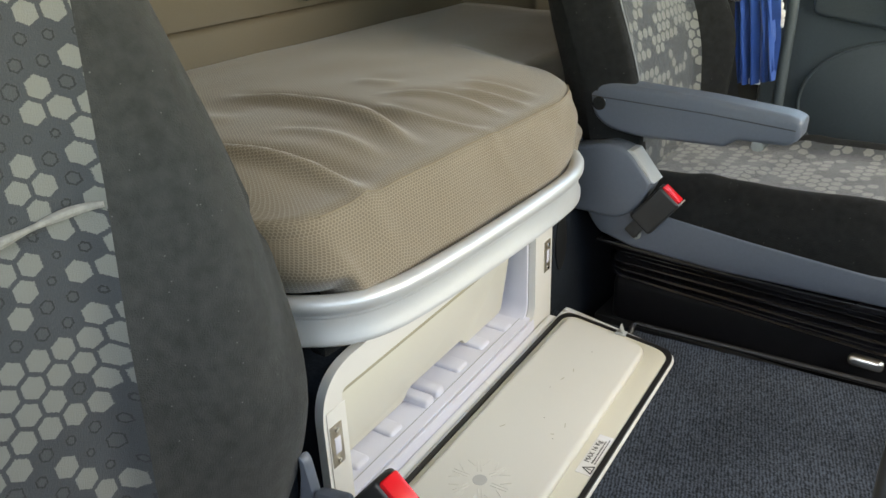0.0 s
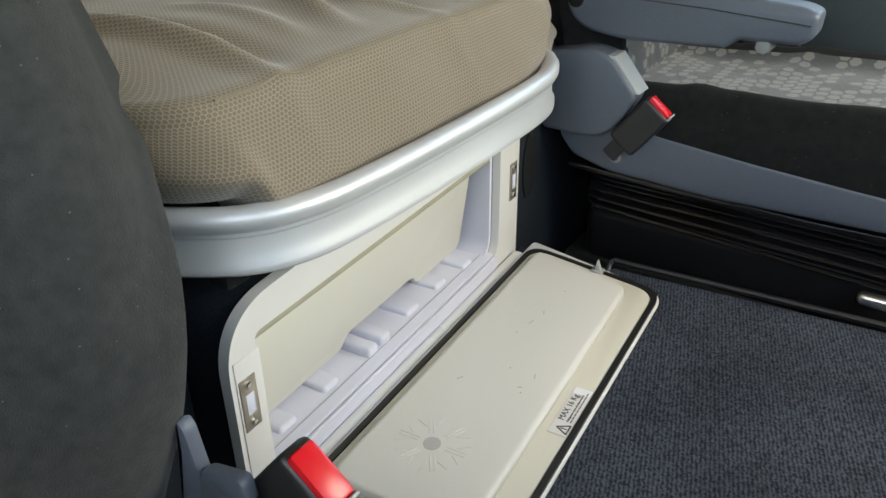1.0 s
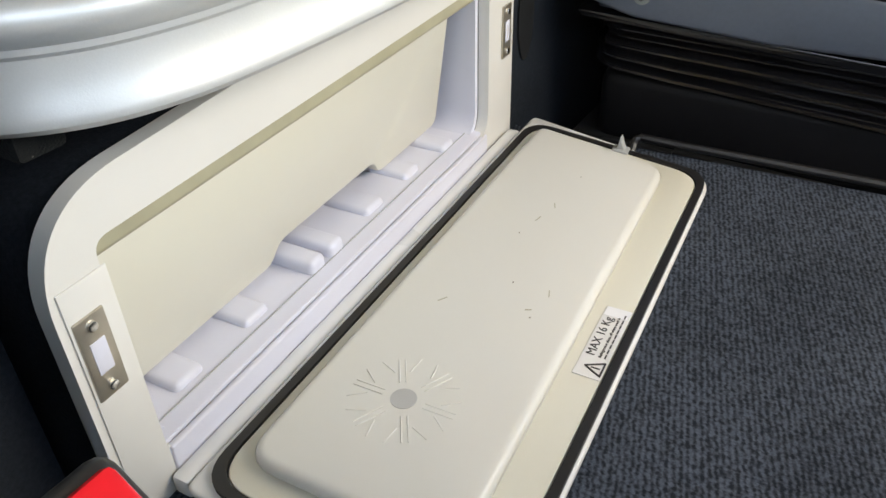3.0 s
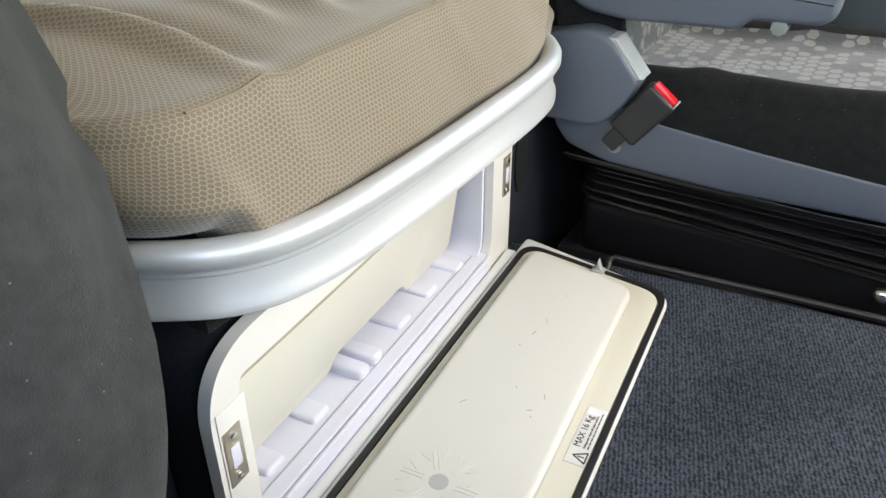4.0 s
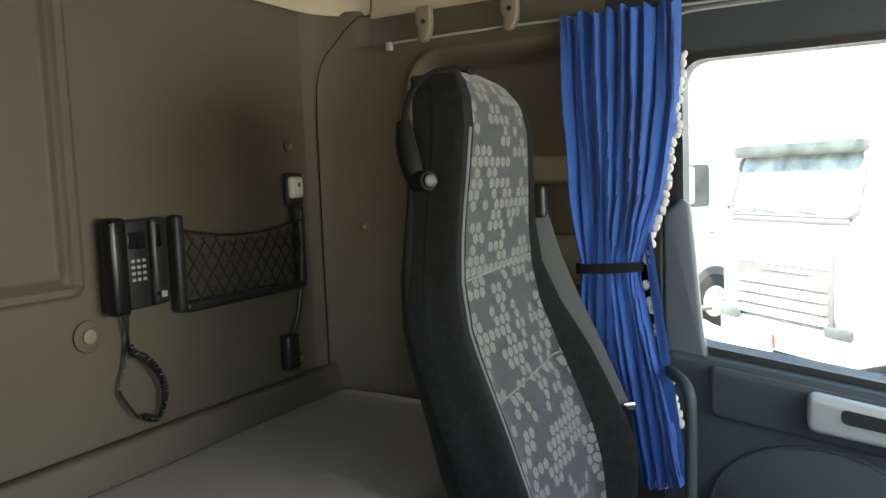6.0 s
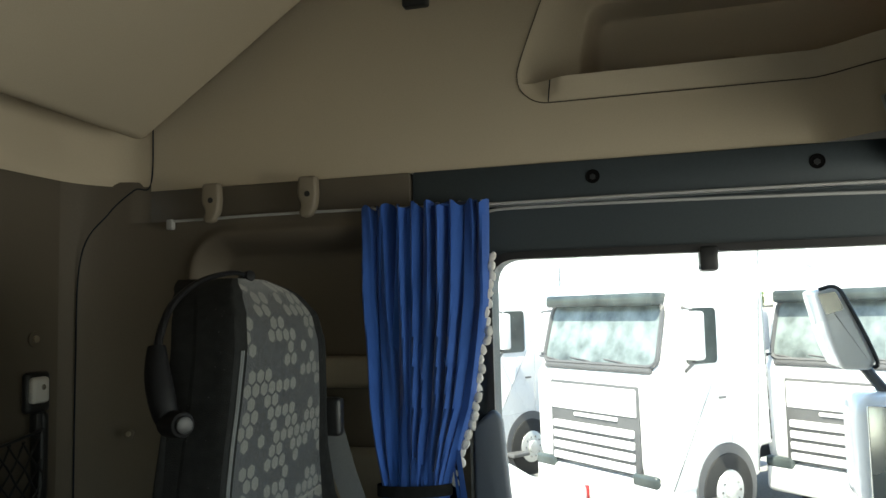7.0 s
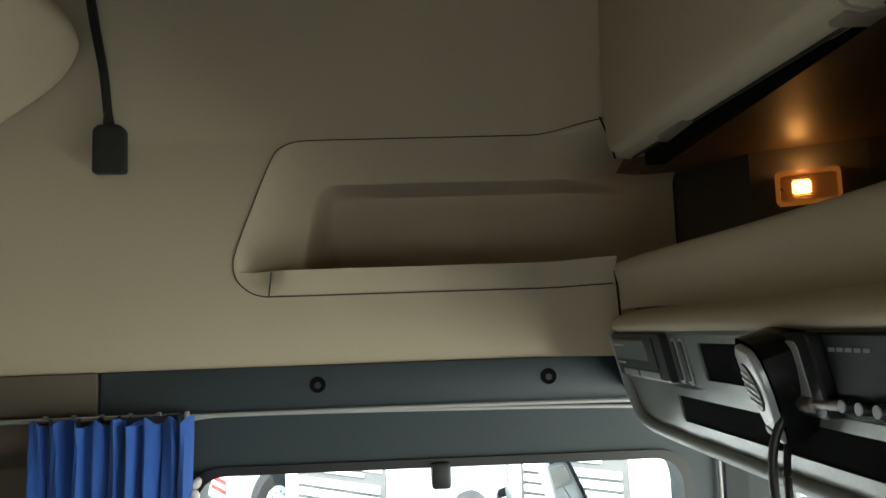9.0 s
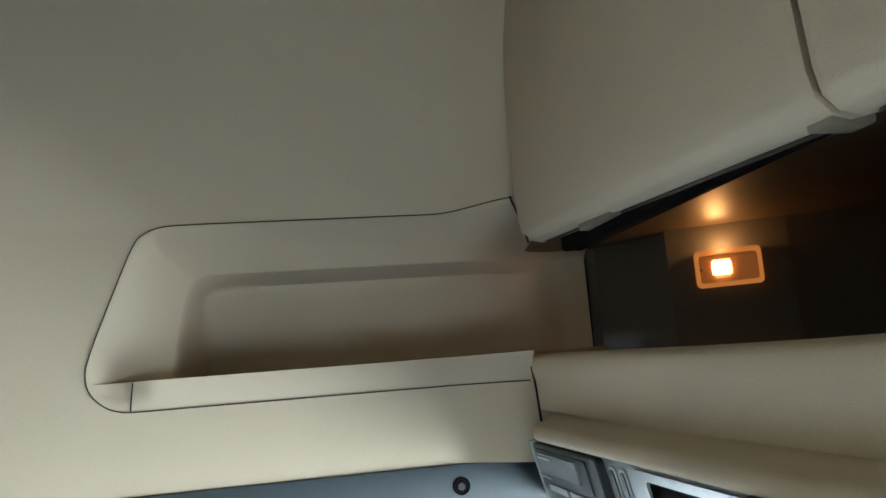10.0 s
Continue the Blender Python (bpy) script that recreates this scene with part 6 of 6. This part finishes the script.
def wall_plug(at, n, r):
    a = Vector(at)
    n = Vector(n)
    t = structure("trim_wall_plug", cyl(a, a + n * 0.006, r, 28, bevel=0.002), M_TAUPE, "taupe round fixing plug in the lining", "trim")
    part("plug_cap", cyl(a + n * 0.0055, a + n * 0.0105, r * 0.45, 20, bevel=0.001), M_CLIP, t)


wall_plug((-1.200, 1.490, 0.832), (1, 0, 0), 0.030)
wall_plug((-1.200, 2.085, 0.660), (1, 0, 0), 0.016)
wall_plug((-1.200, 2.085, 1.190), (1, 0, 0), 0.016)
wall_plug((-1.200, 1.60, 1.475), (1, 0, 0), 0.014)
wall_plug((-1.085, 2.238, 0.98), (0.2, -1, 0), 0.012)

# ---- cable with its box on the upper lining ----
def hanging_cable():
    t = thing("cable_box", "black plug box on a hanging twin cable", "cable", (-0.424, 2.262, 1.886))
    part("box", prism(round_poly([(-0.027, -0.042), (0.027, -0.042), (0.026, 0.034), (0.016, 0.042), (-0.018, 0.042), (-0.027, 0.034)], 0.007, 4), "y", -0.024, 0.0, 0.005, 3), M_BLACK, t)
    part("collar", cyl((-0.002, -0.014, 0.040), (-0.003, -0.016, 0.066), 0.010, 14, 0.0065), M_BLACK, t)
    for k in (-1, 1):
        part("cable", tube(smooth_path([(-0.003 + 0.003 * k, -0.016, 0.060), (-0.006 + 0.003 * k, -0.030, 0.13), (-0.016 + 0.0035 * k, -0.050, 0.22), (-0.022 + 0.0035 * k, -0.075, 0.32), (-0.030 + 0.0035 * k, -0.10, 0.45)], 6), 0.0046, 8), M_BLACK, t)
    for x in (-0.012, 0.014):
        part("screw", cyl((x, -0.0235, -0.002), (x, -0.0248, -0.002), 0.003, 10), M_GLOSS, t)
    return t


hanging_cable()

# ---- hand microphone on its hook ----
def microphone():
    o = Vector((0.372, 1.575, 1.512))
    t = thing("hand_microphone", "black and silver hand microphone hung on the console", "microphone", tuple(o))
    prof = [(0.046, 0.012, 0.006), (0.044, 0.023, 0.013), (0.036, 0.032, 0.019), (0.022, 0.0345, 0.022), (0.006, 0.033, 0.022), (-0.012, 0.028, 0.020), (-0.028, 0.020, 0.016), (-0.040, 0.014, 0.012), (-0.046, 0.009, 0.007)]

    def half(front, grow, bm):
        rows = []
        for z, w, d in prof:
            ring = []
            for a in steps(-90, 90, 14):
                c, s_ = abs(math.cos(radians(a))), math.sin(radians(a))
                dep = -0.007 * min(1, d / 0.016) * c ** 0.45 if front else (d * (3.1 - 14 * max(0.0, 0.006 - z)) + grow) * c ** 0.6
                ring.append(bm.verts.new((dep, math.copysign(abs(s_) ** 0.8, s_) * (w + grow) * (0.80 if front else 1.0), z * (1 + grow * 8) * (0.92 if front else 1.0))))
            rows.append(ring)
        for a, b in zip(rows, rows[1:]):
            for q in range(14):
                bm.faces.new((a[q], a[q + 1], b[q + 1], b[q]))
        bm.faces.new(rows[0]), bm.faces.new(rows[-1][::-1])
        return bm

    part("shell", half(False, 0.0012, bmesh.new()), M_SHELL, t, "glossy black shell")
    front = part("front_plate", half(True, 0.0, bmesh.new()), M_SILVER, t, "silver front plate")
    part("grille", prism([(0.017 * math.cos(a), 0.008 + 0.021 * math.sin(a)) for a in (math.tau * k / 24 for k in range(24))], "x", -0.0082, -0.005, 0.0005, 1), M_BLACK, front)
    for k in range(5):
        hw = 0.0145 * math.sqrt(1 - ((k - 1.6) / 3.2) ** 2)
        part("grille_bar", rbox((-0.0095, -hw, -0.006 + 0.0062 * k), (-0.0078, hw, -0.0035 + 0.0062 * k), 0.0008, 1), M_SILVER, front)
    part("maker_bar", rbox((-0.0080, -0.007, -0.034), (-0.0060, 0.007, -0.028), 0.0004, 1), M_GREYL, front)
    up = Vector((-0.36, -0.12, 0.93)).normalized()
    fwd = Vector((0.97, -0.10, 0.0))
    fwd = (fwd - up * fwd.dot(up)).normalized()
    sd = up.cross(fwd)
    t.matrix_world = Matrix(((fwd.x, sd.x, up.x, 0.364), (fwd.y, sd.y, up.y, 1.578), (fwd.z, sd.z, up.z, 1.500), (0, 0, 0, 1)))
    return t


microphone()
mp_ = Vector((0.370, 1.53, 1.495))
mc = thing("microphone_cord", "black coiled microphone cord hanging from the radio plug", "cord", tuple(mp_))
part("plug", cyl(Vector((0.385, 1.490, 1.497)) - mp_, Vector((0.382, 1.535, 1.495)) - mp_, 0.0046, 16, bevel=0.001), M_GUN, mc, "metal cord plug")
part("plug_nut", cyl(Vector((0.383, 1.530, 1.495)) - mp_, Vector((0.381, 1.548, 1.494)) - mp_, 0.0075, 12, bevel=0.001), M_GUN, mc)
part("cord", tube([p - mp_ for p in smooth_path([(0.381, 1.546, 1.494), (0.372, 1.560, 1.485), (0.362, 1.566, 1.455), (0.360, 1.562, 1.41), (0.366, 1.552, 1.34), (0.372, 1.545, 1.27), (0.375, 1.540, 1.20)], 8)], 0.0038, 10), M_BLACK, mc)
cs, a = [], 0.0
for p in smooth_path([(0.388, 1.590, 1.466), (0.374, 1.570, 1.44), (0.371, 1.560, 1.40), (0.376, 1.552, 1.35), (0.382, 1.546, 1.30), (0.386, 1.543, 1.25), (0.386, 1.545, 1.18)], 50):
    a += 0.75
    r = 0.009 * smooth(1.35, 1.32, p.z)
    cs.append(p - mp_ + Vector((r * math.cos(a), r * math.sin(a), 0)))
part("coil", tube(cs, 0.0034, 6), M_BLACK, mc)

# ---- outside: yard, parked trucks, own mirror ----
ZG = -1.75
g = sheet(lambda x, y: (x, y, ZG), [-400, -60, -15, -5, 5, 15, 60, 400], [-400, -60, -15, -5, 5, 15, 60, 400])
structure("ground", g, M_ASPHALT, "pale sunlit concrete of a truck yard", "ground", False)


def wheel(t, at, r, side):
    x, y, z = at
    w = part("wheel", cyl((x, y, z), (x, y + side * 0.28, z), r, 36, bevel=0.04), M_TYRE, t, "black truck tyre")
    part("rim", cyl((x, y - side * 0.012, z), (x, y + side * 0.05, z), r * 0.56, 28, bevel=0.02), M_RAIL, w)
    part("hub", cyl((x, y - side * 0.06, z), (x, y, z), r * 0.22, 18, bevel=0.02), M_RAIL, w)
    for k in range(10):
        a = math.tau * k / 10
        part("nut", cyl((x + r * 0.36 * math.cos(a), y - side * 0.03, z + r * 0.36 * math.sin(a)), (x + r * 0.36 * math.cos(a), y, z + r * 0.36 * math.sin(a)), r * 0.035, 8), M_CHROME, w)


def truck(at, rz, label, roof=0.35, size=1.0):
    """A parked tractor unit; it faces its own -x, its near side lies at -y."""
    t = thing("truck", label, "truck", (at[0], at[1], ZG), rz, group="parked white trucks")
    t.matrix_world = t.matrix_world @ Matrix.Diagonal((size, size, size, 1))
    W = 1.24
    prof = round_poly([(0.12, 0.55), (0.02, 0.90), (0.0, 2.02), (0.10, 2.14), (0.36, 3.14), (0.60, 3.45), (2.20, 3.50 + roof), (2.28, 1.0), (2.0, 0.98), (1.96, 0.60), (0.95, 0.55)], [0.05, 0.05, 0.06, 0.05, 0.1, 0.1, 0.1, 0.05, 0.05, 0.05, 0.05], 4)
    part("cab", prism(prof, "y", -W, W, 0.09, 3), M_TRUCK, t, "white painted cab")
    ws = [(-1.13, 2.18), (1.13, 2.18), (1.10, 3.02), (-1.10, 3.02)]
    bm = bmesh.new()
    lo = [bm.verts.new((0.085 + (z - 2.14) * 0.26 + dx, y, z)) for dx in (-0.012, 0.03) for y, z in round_poly(ws, 0.10, 4)]
    n = len(lo) // 2
    bm.faces.new(lo[:n]), bm.faces.new(lo[n:][::-1])
    for k in range(n):
        bm.faces.new((lo[k], lo[n + k], lo[n + (k + 1) % n], lo[(k + 1) % n]))
    part("windscreen", bm, M_SCREEN, t, "windscreen with sky and tree reflections painted as blotches")
    seal = [(0.068 + (z - 2.14) * 0.26, y, z) for y, z in round_poly(ws, 0.16, 5)]
    part("windscreen_seal", tube(seal, 0.034, 6, closed=True), M_GRILLE, t, "black rubber seal")
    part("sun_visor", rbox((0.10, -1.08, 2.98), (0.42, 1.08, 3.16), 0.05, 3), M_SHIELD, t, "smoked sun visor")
    for k in range(3):
        part("wiper", tube([(0.06, -0.8 + 0.7 * k, 2.16), (0.09, -0.5 + 0.7 * k, 2.22), (0.11, -0.15 + 0.7 * k, 2.25)], 0.016, 6), M_GRILLE, t)
    part("scuttle", rbox((0.02, -1.06, 2.09), (0.10, 1.06, 2.17), 0.03), M_GRILLE, t)
    gr = part("grille", rbox((-0.020, -0.88, 0.76), (0.05, 0.88, 1.93), 0.03), M_GRILLE, t, "dark grille opening")
    part("badge_panel", rbox((-0.036, -0.84, 1.52), (0.0, 0.84, 1.885), 0.02), M_TRUCK, gr, "white badge panel")
    for k in range(4):
        part("slat", rbox((-0.060, -0.80, 0.800 + 0.150 * k), (-0.006, 0.80, 0.905 + 0.150 * k), 0.02), M_TRUCK, gr)
    part("name_bar", rbox((-0.040, -0.50, 1.44), (-0.012, 0.36, 1.49), 0.01), M_TRUCK, gr)
    part("bumper", rbox((-0.06, -1.22, 0.32), (0.70, 1.22, 0.74), 0.08, 3), M_TRUCK, t, "white bumper")
    for s in (-1, 1):
        part("headlight", rbox((-0.075, s * 0.98 - 0.22, 0.66), (0.02, s * 0.98 + 0.22, 0.82), 0.05, 3), M_SHIELD, t, "clear headlight")
        sw = [(0.52, 2.20), (1.12, 2.20), (1.12, 2.94), (0.62, 2.94), (0.50, 2.40)]
        part("side_window", prism(round_poly(sw, 0.07, 4), "y", s * (W + 0.012), s * (W - 0.06)), M_SHIELD, t, "dark side window")
        part("door_seam", tube([(0.46, s * W, 2.02), (0.44, s * W, 1.10), (1.36, s * W, 1.12), (1.38, s * W, 3.0)], 0.005, 6), M_GREYL, t)
        part("handle", rbox((1.12, s * W - 0.03, 1.72), (1.26, s * W + 0.03, 1.75), 0.02), M_GRILLE, t)
        part("wheel_arch", cyl((1.22, s * (W - 0.05), 0.53), (1.22, s * (W + 0.010), 0.53), 0.60, 40), M_GRILLE, t)
        part("mirror_arm", tube([(0.48, s * W, 2.95), (0.36, s * (W + 0.24), 2.92), (0.36, s * (W + 0.26), 2.25), (0.5, s * W, 2.12)], 0.022, 8), M_GRILLE, t)
        part("mirror", rbox((0.28, s * (W + 0.26) - 0.13, 2.28), (0.46, s * (W + 0.26) + 0.13, 2.90), 0.05, 3), M_TRUCK, t)
        wheel(t, (1.22, s * (W + 0.035), 0.50), 0.50, -s)
        part("step", rbox((0.55, s * W - 0.25, 0.40), (0.95, s * W, 0.46), 0.02), M_GRILLE, t)
    part("chassis", rbox((2.0, -0.45, 0.60), (5.8, 0.45, 0.95), 0.03), M_GRILLE, t)
    part("trailer_coupling", rbox((3.6, -0.5, 0.95), (4.6, 0.5, 1.10), 0.05), M_GRILLE, t)
    part("air_deflector", rbox((0.7, -1.05, 3.45), (2.2, 1.05, 4.0), 0.25, 4), M_TRUCK, t)
    for s in (-1, 1):
        wheel(t, (4.6, s * (W - 0.01), 0.50), 0.50, -s)
    return t


truck((-0.98, 11.92), 48.0, "white parked tractor unit with dark grille slats seen through the window")
truck((-4.1, 14.7), 54.0, "white parked truck half hidden behind another")
truck((2.28, 12.18), 48.0, "white parked truck beside the others with a smoked visor")
truck((5.7, 12.2), 54.0, "white parked truck at the end of the row")


def car():
    """A small white car parked between; its tail points to +x."""
    t = thing("car", "white parked car with a red tail lamp", "car", (-0.78, 8.15, ZG), 3.0)
    body = round_poly([(-0.10, 0.28), (0.0, 0.45), (-0.02, 1.00), (-0.60, 1.06), (-1.25, 1.42), (-2.55, 1.43), (-3.25, 0.98), (-4.3, 0.85), (-4.42, 0.5), (-4.35, 0.28)], [0.04, 0.06, 0.06, 0.08, 0.2, 0.2, 0.12, 0.12, 0.1, 0.04], 5)
    part("body", prism(body, "y", 0.0, 1.68, 0.08, 4), M_TRUCK, t, "white painted body")
    for y in (-0.004, 1.684):
        part("side_window", prism(round_poly([(-0.95, 1.04), (-1.35, 1.34), (-2.45, 1.36), (-3.0, 1.02)], 0.06, 4), "y", y - 0.004, y + 0.004), M_SHIELD, t)
        for x in (-0.85, -3.5):
            wheel(t, (x, y - (0.02 if y < 1 else -0.02), 0.31), 0.31, 1 if y < 1 else -1)
        lamp = rbox((-0.16, y - 0.03, 0.82), (0.012, y + 0.03, 0.98), 0.02)
        part("tail_lamp", lamp, M_LAMPRED, t, "red tail lamp")
    part("rear_bumper", rbox((-0.20, 0.03, 0.30), (0.05, 1.65, 0.55), 0.05, 3), M_TRUCK, t)
    return t


car()
wb = thing("warning_board", "red and white striped warning board on a steel post", "sign", (-2.27, 10.5, ZG))
part("post", cyl((0, 0.02, 0), (0, 0.02, 1.95), 0.025, 12), M_GREYL, wb)
part("board", rbox((-0.09, -0.012, 1.48), (0.09, 0.0, 1.96), 0.006), M_LABEL, wb, "white reflective board")
for k in range(3):
    part("stripe", prism([(-0.088, 1.59 + 0.110 * k), (0.088, 1.49 + 0.110 * k), (0.088, 1.545 + 0.110 * k), (-0.088, 1.645 + 0.110 * k)], "y", -0.016, -0.0125), M_LAMPRED, wb, "red stripe", smooth=False)
yard = thing("box_trailer", "white box trailer parked behind the trucks", "trailer", (-6, 24, ZG), 10)
part("body", rbox((-7, -1.3, 1.1), (7, 1.3, 4.0), 0.06), M_TRUCK, yard)
part("skirt", rbox((-6.5, -1.2, 0.5), (6.0, 1.2, 1.1), 0.05), M_GRILLE, yard)
for x in (3.5, 4.8):
    wheel(yard, (x, -1.28, 0.5), 0.5, 1)


def own_mirror():
    o = Vector((0.70, 2.62, 1.10))
    t = thing("door_mirror", "white door mirror housings on a black arm", "mirror", tuple(o))
    part("arm", tube([p - o for p in smooth_path([(0.490, 2.90, 1.08), (0.520, 2.87, 1.03), (0.560, 2.83, 0.97), (0.60, 2.80, 0.90), (0.64, 2.76, 0.80), (0.84, 2.50, 0.92), (0.92, 2.475, 1.15), (0.86, 2.47, 1.38), (0.85, 2.40, 1.40)], 8)], 0.013, 8), M_BLACK, t)
    head = round_poly([(-0.332, 0.156), (-0.286, 0.165), (-0.262, 0.130), (-0.208, -0.005), (-0.219, -0.026), (-0.282, -0.026), (-0.304, 0.034)], 0.012, 4)
    part("housing", prism(head, "y", 0.122, 0.30, 0.012, 3), M_TRUCK, t, "white leaning housing")
    part("rim", tube(smooth_path([(-0.322, 0.120, 0.158), (-0.288, 0.120, 0.163), (-0.264, 0.120, 0.128), (-0.212, 0.120, 0.000), (-0.220, 0.120, -0.022)], 5), 0.0048, 8), M_BLACK, t, "black rim strip")
    part("glass", prism(round_poly([(-0.325, 0.147), (-0.287, 0.152), (-0.271, 0.112), (-0.310, 0.100)], 0.005, 3), "y", 0.1175, 0.1245), M_CHROME, t, "mirror glass")
    lo = part("wide_housing", rbox((-0.255, 0.12, -0.345), (-0.12, 0.32, -0.085), 0.04, 4), M_TRUCK, t)
    part("wide_glass", rbox((-0.238, 0.1165, -0.325), (-0.137, 0.124, -0.105), 0.006, 3), M_CHROME, lo)
    return t


own_mirror()


def tree(at, h, seed):
    rnd = random.Random(seed)
    t = thing("tree", "green broadleaf tree beyond the yard", "tree", (*at, ZG), group="trees beyond the yard")
    part("trunk", tube([(0, 0, 0), (0.1, 0.05, h * 0.3), (0.0, 0.1, h * 0.6), (0.1, 0, h * 0.9)], lambda s: 0.22 * (1 - 0.8 * s), 8), M_TAUPE, t)
    for k in range(5):
        a = rnd.uniform(0, 6.28)
        part("limb", tube([(0, 0, h * (0.3 + 0.1 * k)), (math.cos(a) * h * 0.13, math.sin(a) * h * 0.13, h * (0.42 + 0.1 * k)), (math.cos(a) * h * 0.25, math.sin(a) * h * 0.25, h * (0.5 + 0.1 * k))], lambda s: 0.09 * (1 - 0.7 * s), 6), M_TAUPE, t)
    verts, faces = [], []
    for k in range(2600):
        u = Vector((rnd.gauss(0, 1), rnd.gauss(0, 1), rnd.gauss(0, 1))).normalized() * rnd.uniform(0.5, 1) ** 0.5
        c = Vector((u.x * h * 0.30, u.y * h * 0.30, h * 0.68 + u.z * h * 0.34))
        if noise.noise(c * 0.9 + Vector((seed, 0, 0))) < -0.18:
            continue
        q = Euler((rnd.uniform(0, 6), rnd.uniform(0, 6), rnd.uniform(0, 6))).to_matrix()
        s = rnd.uniform(0.10, 0.22)
        n0 = len(verts)
        verts += [tuple(c + q @ Vector(p) * s) for p in ((-1, 0, 0), (0, -0.5, 0.1), (1, 0, 0), (0, 0.5, 0.1))]
        faces.append((n0, n0 + 1, n0 + 2, n0 + 3))
    me = bpy.data.meshes.new("crown")
    me.from_pydata(verts, [], faces)
    me.materials.append(M_LEAF)
    c = new("crown", me)
    c.parent = t


for k, (x, y) in enumerate(((-20, 34), (-14, 36), (-9, 38), (-3, 40), (4, 42))):
    tree((x, y + 6), 4.6 + 0.4 * (k % 3), k)
